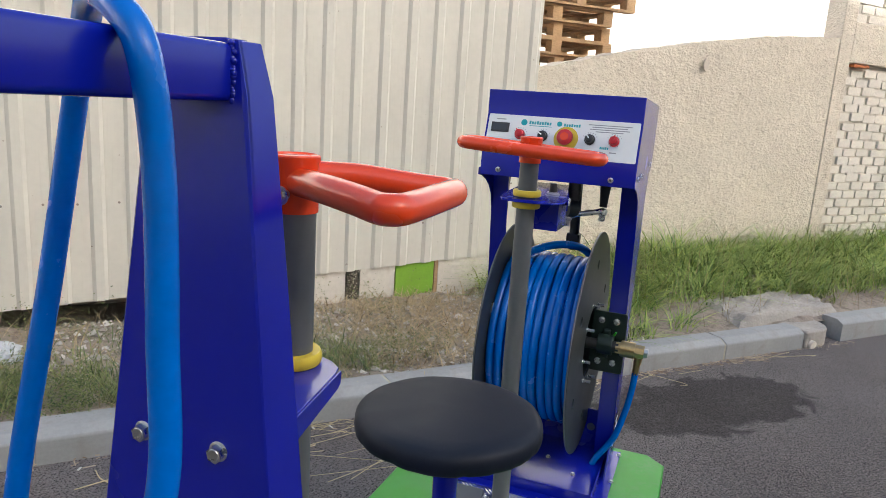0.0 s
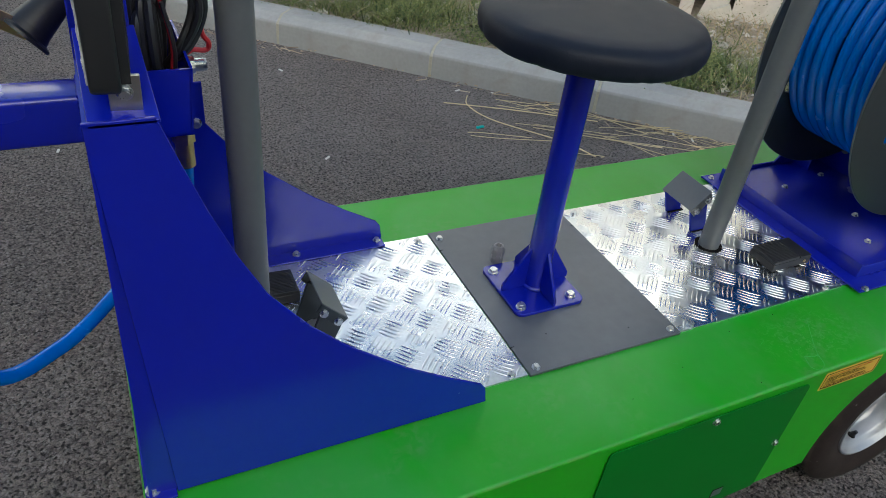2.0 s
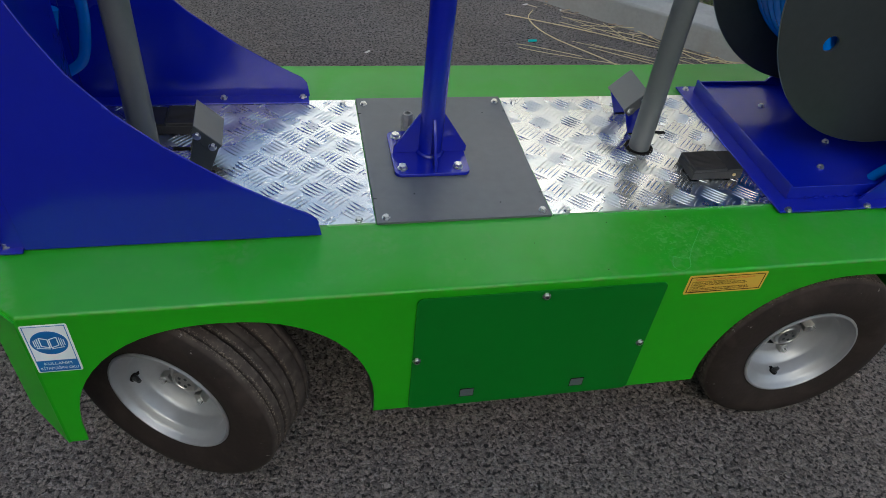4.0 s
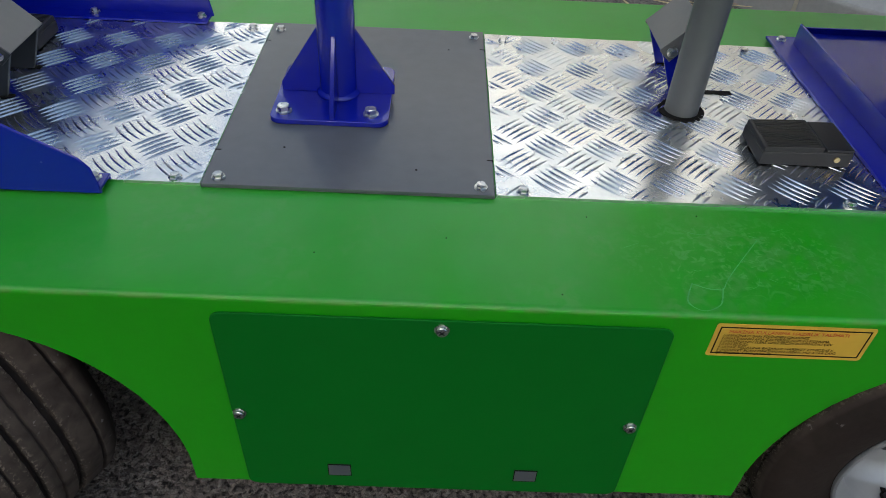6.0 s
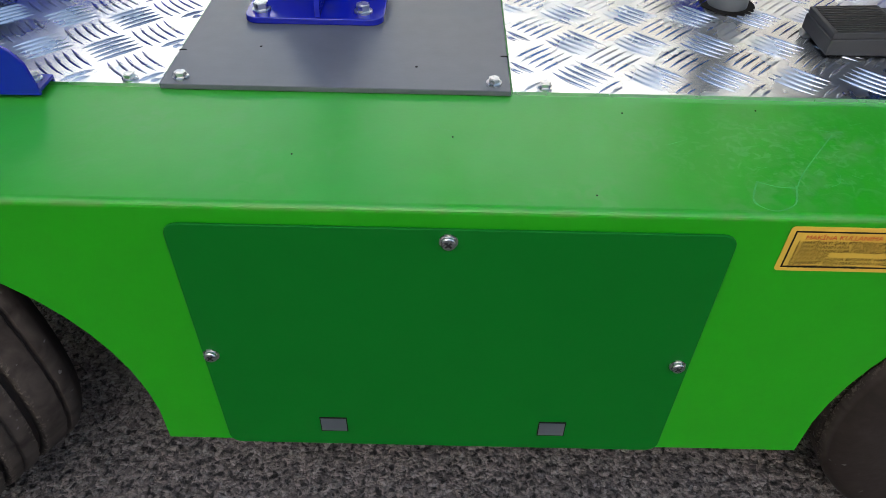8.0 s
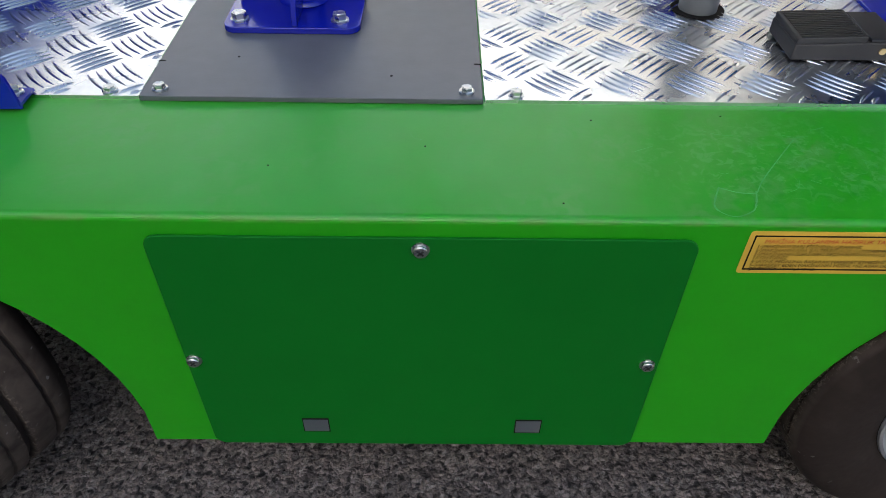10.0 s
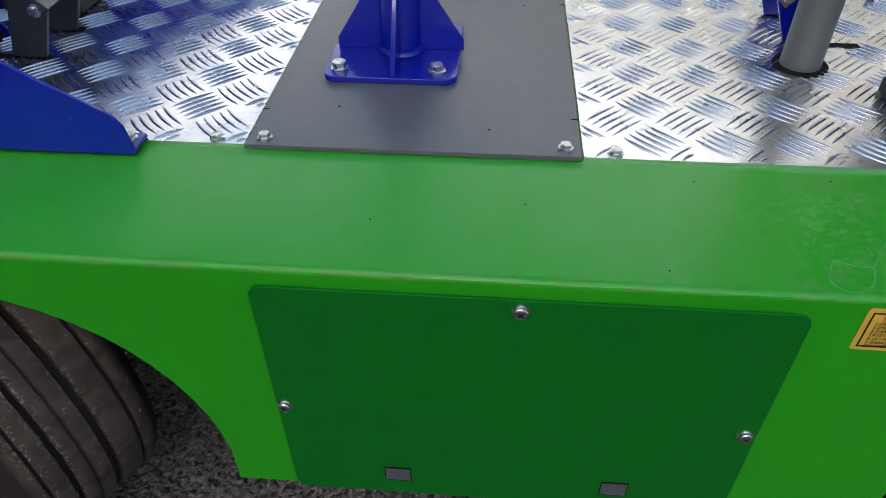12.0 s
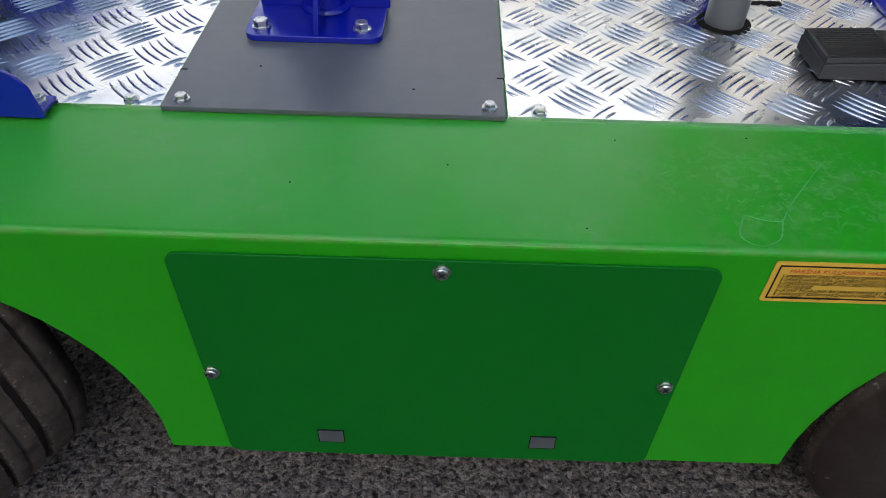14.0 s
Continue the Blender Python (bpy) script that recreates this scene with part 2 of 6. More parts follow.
asphalt.stain(asphalt.math("MULTIPLY", asphalt.math("SUBTRACT", 1.0, asphalt.ramp(wet, 1.52, 1.74)), asphalt.math("SUBTRACT", 0.76, asphalt.math("MULTIPLY", asphalt.ramp(sg.outputs[1], 0.5, 1.0), 0.5))), (0.013, 0.010, 0.0085), 0.75)

concrete = Mat("kerb_concrete", (0.325, 0.325, 0.315), 0.85, var=0.12, scale=4, fine=60, bump=0.3, bscale=180, depth=0.002)
concrete.stain(concrete.math("MULTIPLY", concrete.ramp(concrete.noise(9, 6, 0.6), 0.55, 0.75), 0.4), (0.25, 0.22, 0.18))
mortar = Mat("mortar", (0.42, 0.39, 0.31), 0.95, var=0.2, scale=12, fine=80, bump=0.5, bscale=90, depth=0.004)
rough_concrete = Mat("rough_concrete", (0.38, 0.345, 0.3), 0.95, var=0.2, scale=6, fine=50, bump=0.8, bscale=45, depth=0.012)
soil = Mat("dry_soil", (0.31, 0.255, 0.20), 0.95, var=0.4, scale=5, fine=60, bump=0.9, bscale=60, depth=0.012)
soil.stain(soil.math("MULTIPLY", soil.ramp(soil.noise(14, 6, 0.8), 0.5, 0.66), 0.6), (0.12, 0.1, 0.06))
soil.stain(soil.math("MULTIPLY", soil.ramp(soil.voronoi(45), 0.28, 0.12), 0.5), (0.4, 0.36, 0.31))
sheet = Mat("cream_sheet_metal", (0.64, 0.605, 0.53), 0.5, var=0.05, scale=2, fine=30, bump=0.05, bscale=20, depth=0.004)
sheet.stain(sheet.math("MULTIPLY", sheet.ramp(sheet.noise(9, 5, 0.3, (6, 6, 0.35)), 0.55, 0.8), 0.16), (0.42, 0.37, 0.29))
sheet.stain(sheet.math("MULTIPLY", sheet.ramp(sheet.noise(28, 2), 0.74, 0.78), 0.5), (0.3, 0.22, 0.15))
plaster = Mat("rough_plaster", (0.68, 0.60, 0.49), 0.95, var=0.1, scale=1.6, fine=14)
plaster.relief(plaster.noise(16, 9, 0.4), 0.8, 0.019)
plaster.relief(plaster.ramp(plaster.noise(30, 8, 0.4, (1, 1, 2.0)), 0.42, 0.62), 0.5, 0.008)
plaster.stain(plaster.math("MULTIPLY", plaster.ramp(plaster.noise(24, 7, 0.5, (1, 1, 2.4)), 0.56, 0.68), 0.5), (0.40, 0.33, 0.25))
whitewash = Mat("whitewash", (0.74, 0.72, 0.68), 0.9, var=0.08, scale=3, fine=24, bump=0.6, bscale=30, depth=0.01)
brick_white = Mat("whitewashed_brick", (0.74, 0.68, 0.59), 0.9, var=0.14, scale=6, fine=40, bump=0.7, bscale=50, depth=0.008)
joint = Mat("brick_joint", (0.60, 0.53, 0.44), 0.95, var=0.25, scale=12, fine=60, bump=0.6, bscale=70, depth=0.006)
board_white = Mat("white_board", (0.66, 0.61, 0.53), 0.7, var=0.1, scale=5, fine=40, bump=0.15, bscale=60)
board_white.stain(board_white.math("MULTIPLY", board_white.ramp(board_white.noise(9, 5, 0.6), 0.55, 0.75), 0.5), (0.4, 0.31, 0.22))
board_green = Mat("green_board", (0.2, 0.38, 0.03), 0.6, var=0.12, scale=9, fine=60)
pebbles = Mat("pebble_block", (0.1, 0.085, 0.06), 0.9, var=0.3, scale=20, fine=80)
pebbles.stain(pebbles.ramp(pebbles.voronoi(60), 0.45, 0.25), (0.4, 0.35, 0.27))
pebbles.relief(pebbles.math("SUBTRACT", 1.0, pebbles.voronoi(60)), 1.0, 0.02)
terracotta = Mat("terracotta", (0.45, 0.15, 0.05), 0.85, var=0.2, scale=12, fine=80, bump=0.3)
terracotta_dull = Mat("rusty_screw", (0.30, 0.25, 0.21), 0.7, metal=0.3, var=0.2, scale=90)
sackcloth = Mat("woven_sack", (0.62, 0.59, 0.55), 0.7, var=0.1, scale=8, fine=160, bump=0.4, bscale=160, depth=0.004)
sackcloth.stain(sackcloth.math("MULTIPLY", sackcloth.math("LESS_THAN", sackcloth.math("ABSOLUTE", sackcloth.math("SUBTRACT", sackcloth.math("MODULO", sackcloth.math("ADD", sackcloth.axis(0), 10.0), 0.13), 0.05)), 0.012), 0.85), (0.12, 0.42, 0.4))
bag_white = Mat("thin_plastic_bag", (0.48, 0.5, 0.52), 0.35, var=0.12, scale=10, fine=80, bump=0.8, bscale=24, depth=0.02)
bag_blue = Mat("blue_wrapper", (0.1, 0.2, 0.5), 0.35, var=0.2, scale=20)
wood = Mat("pallet_wood", (0.42, 0.27, 0.14), 0.85, var=0.25, scale=5, fine=50, bump=0.4, bscale=60, depth=0.003)
wood.stain(wood.math("MULTIPLY", wood.ramp(wood.noise(24, 4, 0.4, (1, 8, 8)), 0.5, 0.7), 0.5), (0.2, 0.12, 0.06))
grey_wood = Mat("weathered_wood", (0.30, 0.265, 0.225), 0.9, var=0.25, scale=8, fine=60, bump=0.4, bscale=70, depth=0.003)
straw = Mat("dry_straw", (0.66, 0.55, 0.32), 0.8, var=0.25, scale=5, fine=60)
teal = Mat("teal_plastic", (0.01, 0.4, 0.38), 0.4)
paper = Mat("paper_scrap", (0.7, 0.68, 0.63), 0.8)


def leafy(name, a, b):
    m = Mat(name, a, 0.6, var=0.1, scale=3, fine=40)
    gi = m.n.new("ShaderNodeNewGeometry").outputs["Random Per Island"]
    m.col = m.mix(gi, m.col, rgb(*b))
    return m.done()


grass_mat = leafy("grass_blades", (0.050, 0.145, 0.012), (0.48, 0.55, 0.13))
dry_mat = leafy("dry_grass", (0.58, 0.45, 0.26), (0.22, 0.16, 0.08))
chaff_mat = leafy("chaff_bits", (0.22, 0.15, 0.095), (0.56, 0.46, 0.33))
weed_mat = leafy("weed_leaves", (0.030, 0.070, 0.012), (0.28, 0.30, 0.10))
rubble_mat = leafy("rubble_crumbs", (0.26, 0.22, 0.18), (0.62, 0.58, 0.53))
shrub_mat = leafy("shrub_leaves", (0.03, 0.08, 0.015), (0.08, 0.15, 0.03))


# ---- mesh helpers ----
def mesh_of(bm, name, smooth=False):
    me = bpy.data.meshes.new(name)
    bmesh.ops.recalc_face_normals(bm, faces=bm.faces)
    bm.to_mesh(me)
    bm.free()
    if smooth:
        me.polygons.foreach_set("use_smooth", [True] * len(me.polygons))
        me.set_sharp_from_angle(angle=radians(38))
    return me


def part(name, bm, material, parent=None, label="", smooth=False, bevel=0.0, seg=2, m=None):
    """Links a bmesh, or a shared mesh, as one object under a thing or a part."""
    me = bm if isinstance(bm, bpy.types.Mesh) else mesh_of(bm, name, smooth or bevel > 0)
    if material and not me.materials:
        me.materials.append(material.m)
    ob = new(name, me)
    ob.parent = parent
    if m is not None:
        ob.matrix_basis = m
    if bevel:
        mod = ob.modifiers.new("edges", "BEVEL")
        mod.width, mod.segments, mod.limit_method, mod.angle_limit = bevel, seg, "ANGLE", radians(40)
        mod.harden_normals = True
    if label:
        ob["label"] = label
    return ob


def thing(name, label, category, group="", kind="", at=(0, 0, 0)):
    ob = new(name)
    ob.empty_display_size = 0.1
    ob.location = at
    return tagged(ob, label, category, group, kind)


def box(bm, x0, x1, y0, y1, z0, z1, m=None):
    vs = [Vector((x, y, z)) for x in (x0, x1) for y in (y0, y1) for z in (z0, z1)]
    vs = [bm.verts.new(m @ v if m else v) for v in vs]
    for f in ((0, 1, 3, 2), (4, 6, 7, 5), (0, 4, 5, 1), (2, 3, 7, 6), (0, 2, 6, 4), (1, 5, 7, 3)):
        bm.faces.new([vs[i] for i in f])
    return bm


def prism(bm, poly, axis, a, b):
    """A flat outline drawn in the other two axes, given thickness from a to b."""
    def at(p, v):
        p = list(p)
        p.insert(axis, v)
        return bm.verts.new(p)
    lo, hi = [at(p, a) for p in poly], [at(p, b) for p in poly]
    bm.faces.new(lo), bm.faces.new(hi[::-1])
    for i in range(len(poly)):
        j = (i + 1) % len(poly)
        bm.faces.new((lo[i], lo[j], hi[j], hi[i]))
    return bm


def frame_of(way):
    way = Vector(way).normalized()
    side = way.orthogonal().normalized()
    return side, way.cross(side)


def rod(bm, p, q, r, r2=None, n=16, caps=True):
    p, q = Vector(p), Vector(q)
    a, b = frame_of(q - p)
    r2 = r if r2 is None else r2
    rings = []
    for c, k in ((p, r), (q, r2)):
        rings.append([bm.verts.new(c + a * k * math.cos(2 * math.pi * i / n) + b * k * math.sin(2 * math.pi * i / n)) for i in range(n)])
    for i in range(n):
        j = (i + 1) % n
        bm.faces.new((rings[0][i], rings[0][j], rings[1][j], rings[1][i]))
    if caps:
        bm.faces.new(rings[0][::-1]), bm.faces.new(rings[1])
    return bm


def smooth_line(points, n=10, closed=False):
    pts = [Vector(p) for p in points]
    k = len(pts)
    out = []
    for i in range(k if closed else k - 1):
        get = (lambda j: pts[j % k]) if closed else (lambda j: pts[min(max(j, 0), k - 1)])
        p0, p1, p2, p3 = get(i - 1), get(i), get(i + 1), get(i + 2)
        for s in range(n):
            t = s / n
            out.append(0.5 * (2 * p1 + (p2 - p0) * t + (2 * p0 - 5 * p1 + 4 * p2 - p3) * t * t + (3 * p1 - p0 - 3 * p2 + p3) * t ** 3))
    if not closed:
        out.append(pts[-1])
    return out


def tube(bm, line, r, n=12, closed=False):
    """A round tube along a line of points."""
    line = [Vector(p) for p in line]
    k = len(line)
    side = None
    rings = []
    for i, p in enumerate(line):
        q0 = line[i - 1] if i or closed else p
        q1 = line[(i + 1) % k] if i < k - 1 or closed else p
        way = (q1 - q0).normalized()
        side = frame_of(way)[0] if side is None else (side - way * side.dot(way)).normalized()
        other = way.cross(side)
        rings.append([bm.verts.new(p + side * r * math.cos(2 * math.pi * j / n) + other * r * math.sin(2 * math.pi * j / n)) for j in range(n)])
    for i in range(k if closed else k - 1):
        a, b = rings[i], rings[(i + 1) % k]
        for j in range(n):
            bm.faces.new((a[j], a[(j + 1) % n], b[(j + 1) % n], b[j]))
    if not closed:
        bm.faces.new(rings[0][::-1]), bm.faces.new(rings[-1])
    return bm


def lathe(bm, profile, n=48, axis="z", m=None, caps=True):
    """Turns (radius, height) pairs round an axis through the origin."""
    rings = []
    for r, h in profile:
        ring = []
        for i in range(n):
            a = 2 * math.pi * i / n
            v = Vector((r * math.cos(a), r * math.sin(a), h)) if axis == "z" else Vector((r * math.cos(a), h, r * math.sin(a)))
            ring.append(bm.verts.new(m @ v if m else v))
        rings.append(ring)
    for a, b in zip(rings, rings[1:]):
        for i in range(n):
            bm.faces.new((a[i], a[(i + 1) % n], b[(i + 1) % n], b[i]))
    for ring in (rings[0], rings[-1]) if caps else ():
        bm.faces.new(ring)
    return bm


def rounded(x0, x1, y0, y1, r, n=5):
    pts = []
    for cx, cy, a0 in ((x1 - r, y1 - r, 0), (x0 + r, y1 - r, 90), (x0 + r, y0 + r, 180), (x1 - r, y0 + r, 270)):
        for i in range(n + 1):
            a = radians(a0 + 90 * i / n)
            pts.append((cx + r * math.cos(a), cy + r * math.sin(a)))
    return pts


def B():
    return bmesh.new()


def hex_mesh(name, r, h, washer):
    bm = B()
    lathe(bm, [(washer, 0), (washer, 0.0018), (r * 1.05, 0.0024)], 20)
    rod(bm, (0, 0, 0.0018), (0, 0, h), r, n=6)
    lathe(bm, [(r * 0.8, h - 0.0004), (r * 0.7, h + 0.0006), (r * 0.3, h + 0.0004)], 12)
    me = mesh_of(bm, name)
    me.materials.append(zinc.m)
    return me


BOLT = hex_mesh("bolt", 0.0056, 0.0058, 0.0074)
BIG_BOLT = hex_mesh("big_bolt", 0.0078, 0.0084, 0.0098)
PAN = B()
lathe(PAN, [(0.0074, 0), (0.0074, 0.0012), (0.0060, 0.0015), (0.0060, 0.0040), (0.0053, 0.0049), (0.0040, 0.0052), (0.001, 0.0052)], 20)
head_faces = len(PAN.faces)
for turn in (0, 90):
    box(PAN, -0.0034, 0.0034, -0.0008, 0.0008, 0.0046, 0.0054, pose(0, 0, 0, 0, 0, turn + 20))
PAN = mesh_of(PAN, "screw")
PAN.materials.append(zinc.m)
PAN.materials.append(chrome_dark.m)
PAN.polygons.foreach_set("material_index", [0 if i < head_faces else 1 for i in range(len(PAN.polygons))])


def bolt(parent, place, normal=(0, 0, 1), mesh=None, turn=0.0, name="bolt"):
    q = Vector(normal).to_track_quat("Z", "Y").to_matrix().to_4x4()
    return part(name, mesh or BOLT, None, parent, m=Matrix.Translation(place) @ q @ pose(0, 0, 0, 0, 0, turn))


def text_mesh(body, size, material, parent, m, name="lettering", width=None):
    cu = bpy.data.curves.new("lettering", "FONT")
    cu.body, cu.size, cu.extrude = body, size, 0.0001
    cu.resolution_u = 2
    ob = bpy.data.objects.new("lettering", cu)
    scene.collection.objects.link(ob)
    bpy.context.view_layer.update()
    me = bpy.data.meshes.new_from_object(ob.evaluated_get(bpy.context.evaluated_depsgraph_get()))
    bpy.data.objects.remove(ob)
    bpy.data.curves.remove(cu)
    if width:
        xs = [v.co.x for v in me.vertices]
        k = width / max(max(xs) - min(xs), 1e-6)
        me.transform(Matrix.Diagonal((k, 1, 1, 1)))
    me.materials.clear()
    me.materials.append(material.m)
    return part(name, me, None, parent, m=m)


# ---- the road, the kerb and the strip behind it ----
bm = B()
bmesh.ops.create_grid(bm, x_segments=2, y_segments=2, size=150)
ground = part("ground", bm, asphalt)
tagged(ground, "grey asphalt road with a damp dark patch", "road", kind="structure")

KERB_D, KERB_H, KERB_W = 2.195, 0.14, 0.17


def kerb_profile(w=KERB_W, h=KERB_H):
    return [(0.0, -0.1), (0.0, h - 0.034), (0.006, h - 0.026), (0.045, h - 0.004), (0.055, h), (w, h), (w, -0.1)]


KTURN = Matrix.Rotation(KERB_TURN, 4, "Z")
kerb_run = thing("kerb", "grey concrete kerb of separate stones with mortar joints", "kerb", kind="structure", at=kw(0, KERB_D))
kerb_run.matrix_basis = Matrix.Translation(kw(0, KERB_D)) @ KTURN
PITCH = 0.79
stone = prism(B(), kerb_profile(), 0, 0.006, PITCH - 0.006)
stone = mesh_of(stone, "kerb_stone")
stone.materials.append(concrete.m)
for i in range(-6, 5):
    ob = part("kerb_stone", stone, None, kerb_run, m=Matrix.Translation((-0.06 + PITCH * i, random.uniform(-0.004, 0.004), random.uniform(-0.003, 0.003))))
    mod = ob.modifiers.new("edges", "BEVEL")
    mod.width, mod.segments, mod.limit_method = 0.006, 2, "ANGLE"
    jt = prism(B(), [(y + (0.003 if y < 0.1 else -0.003), z - (0.004 if z > 0 else 0)) for y, z in kerb_profile()], 0, -0.007, 0.007)
    part("mortar_joint", jt, mortar, kerb_run, m=Matrix.Translation((-0.06 + PITCH * i, 0, 0)))
# round end with a poured lump of concrete, then the next run
END_S = -0.06 + PITCH * 5
bm = B()
arc = [(END_S + 0.16 + 0.2 * math.cos(a), 0.19 + 0.2 * math.sin(a)) for a in [radians(x) for x in range(-90, 91, 12)]]
prism(bm, [(END_S + 0.005, -0.01), *arc, (END_S + 0.005, 0.39)], 2, -0.1, 0.125)
part("kerb_end", bm, rough_concrete, kerb_run, "rounded poured concrete kerb end", bevel=0.018, seg=3)
bm = B()
rod(bm, (END_S + 0.07, -0.03, 0.025), (END_S + 0.07, 0.02, 0.03), 0.032, n=18)
part("drain_pipe", bm, board_white, kerb_run)
for i in range(3):
    part("kerb_stone", stone, None, kerb_run, m=Matrix.Translation((END_S + 0.44 + PITCH * i, 0.02, 0.02)))

# verge: one uneven sheet from the kerb to the walls
bm = B()
NS, ND = 200, 36
grid = []
for i in range(NS + 1):
    row = []
    for j in range(ND + 1):
        s, d = -7 + 17.0 * i / NS, KERB_D + KERB_W - 0.01 + (4.6 - KERB_D - KERB_W) * j / ND
        t = (d - KERB_D - KERB_W) / 1.5
        z = 0.118 + 0.03 * noise.noise((s * 1.3, d * 1.7, 0)) + 0.02 * noise.noise((s * 5, d * 5, 3)) + 0.01 * noise.noise((s * 16, d * 16, 5))
        z += 0.13 * max(0, min(1, (s - 2.0) / 1.2)) * min(1, max(0, t))
        z -= 0.30 * math.exp(-((s + 0.60) / 0.42) ** 4) * max(0, min(1, (t - 0.88) * 14))
        z = z if j else 0.12
        row.append(bm.verts.new(kw(s, d, z)))
    grid.append(row)
for i in range(NS):
    for j in range(ND):
        bm.faces.new((grid[i][j], grid[i + 1][j], grid[i + 1][j + 1], grid[i][j + 1]))
verge = part("verge", bm, soil, smooth=True)
tagged(verge, "strip of dry bare soil with weeds and litter behind the kerb", "ground", kind="structure")


def verge_z(s, d):
    t = (d - KERB_D - KERB_W) / 1.5
    z = 0.118 + 0.03 * noise.noise((s * 1.3, d * 1.7, 0)) + 0.02 * noise.noise((s * 5, d * 5, 3))
    return z + 0.13 * max(0, min(1, (s - 2.0) / 1.2)) * min(1, max(0, t)) - 0.30 * math.exp(-((s + 0.60) / 0.42) ** 4) * max(0, min(1, (t - 0.88) * 14))


# ---- walls ----
WALL_D = 3.78
KF = Matrix.Translation(Vector((0, 0, 0))) @ Matrix((
    (U.x, N.x, 0, 0), (U.y, N.y, 0, 0), (0, 0, 1, 0), (0, 0, 0, 1)))     # (s, d, z) to world

wall_sheet = thing("wall_sheet", "wall of cream ribbed sheet metal with a ragged lower edge", "wall", kind="structure")
wall_sheet.matrix_basis = KF
RIB = 0.2
SHEETS = [-14.3 + 1.0 * k for k in range(17)]


def ribbed(s0, s1, z_top):
    bm = B()
    pts = []
    s = s0
    while s < s1 - 1e-6:
        for ds, d in ((0, 0), (0.100, 0), (0.122, -0.020), (0.168, -0.020), (0.188, 0)):
            if s + ds <= s1 + 1e-6:
                pts.append((s + ds, d))
        s += RIB
    pts.append((s1, 0))
    rows = []
    for k in range(2):
        row = []
        for s, d in pts:
            z = (0.205 + 0.062 * (s + 1.0) + 0.008 * noise.noise((s * 3, 1, 0))) if k == 0 else z_top
            row.append(bm.verts.new((s, WALL_D + d, z)))
        rows.append(row)
    for a in range(len(pts) - 1):
        bm.faces.new((rows[0][a], rows[0][a + 1], rows[1][a + 1], rows[1][a]))
    return bm


for s0 in SHEETS:
    if s0 >= 2.51:
        continue
    bm = ribbed(s0, min(s0 + 1.0, 2.51), 2.75)
    ob = part("metal_sheet", bm, sheet, wall_sheet)
    ob.location.y = random.uniform(-0.004, 0.004)
    mod = ob.modifiers.new("thickness", "SOLIDIFY")
    mod.thickness, mod.offset = 0.004, 1.0
bm = box(B(), -14.3, 2.5, WALL_D + 0.02, WALL_D + 0.06, 1.3, 1.38)
part("rail", bm, wood, wall_sheet)

fixing = lathe(B(), [(0.0075, 0), (0.0075, 0.002), (0.005, 0.003), (0.0045, 0.006), (0.001, 0.006)], 8)
fixing = mesh_of(fixing, "fixing_screw")
fixing.materials.append(terracotta_dull.m)
for k in range(28):
    for z, o in ((0.862, 0.05), (0.60, 0.12)):
        s0 = -3.1 + RIB * k + o + random.uniform(-0.02, 0.02)
        if random.random() < 0.8:
            part("fixing_screw", fixing, None, wall_sheet, m=pose(s0, WALL_D - 0.006, z + 0.045 * s0 + random.uniform(-0.008, 0.008), 90, 0, 0))

# low boards and rubble under the sheet
wall_base = thing("wall_base", "old white boards closing the gap below the sheet wall", "wall", kind="structure")
wall_base.matrix_basis = KF


def plank(name, s0, s1, z0, z1, material, d=WALL_D - 0.012, lean=0.0, label=""):
    m = pose((s0 + s1) / 2, d, z0 - 0.05, lean, 0, 0)
    return part(name, box(B(), -(s1 - s0) / 2, (s1 - s0) / 2, 0, 0.02, 0, z1 - z0 + 0.05), material, wall_base, label, bevel=0.003, m=m)


plank("board", 0.56, 1.02, 0.08, 0.42, board_white, d=WALL_D + 0.01)
plank("board", 1.13, 1.40, 0.10, 0.44, board_white, d=WALL_D + 0.01)
plank("board", 1.41, 1.72, 0.13, 0.46, board_green, d=WALL_D + 0.008, label="bright green painted board")
plank("batten", 1.725, 1.755, 0.12, 0.46, wood, d=WALL_D + 0.004)
plank("board", 1.76, 2.55, 0.15, 0.48, board_white, d=WALL_D + 0.012)
plank("block", 1.03, 1.12, 0.08, 0.42, pebbles, d=WALL_D + 0.008, label="block of exposed pebbles")
plank("board", 0.25, 0.33, 0.05, 0.32, board_white, d=WALL_D - 0.01, lean=4)
for m4, w4, h4 in ((pose(0.36, WALL_D - 0.03, 0.06, 4, 12, 0), 0.13, 0.26), (pose(0.48, WALL_D - 0.05, 0.05, 8, -30, 0), 0.12, 0.11), (pose(0.43, WALL_D - 0.01, 0.2, 2, 48, 0), 0.1, 0.02)):
    part("broken_board", box(B(), 0, w4, 0, 0.022, 0, h4), board_white, wall_base, bevel=0.003, m=m4)
bm = box(B(), -14.3, 2.5, 4.5, 4.52, -0.1, 0.6)
part("backing", bm, joint, wall_base)
# unseen cover, added to keep daylight out of the gap under the sheets
part("void_cover", box(B(), -14.3, 2.5, WALL_D + 0.06, 4.52, 0.62, 0.66), joint, wall_base)

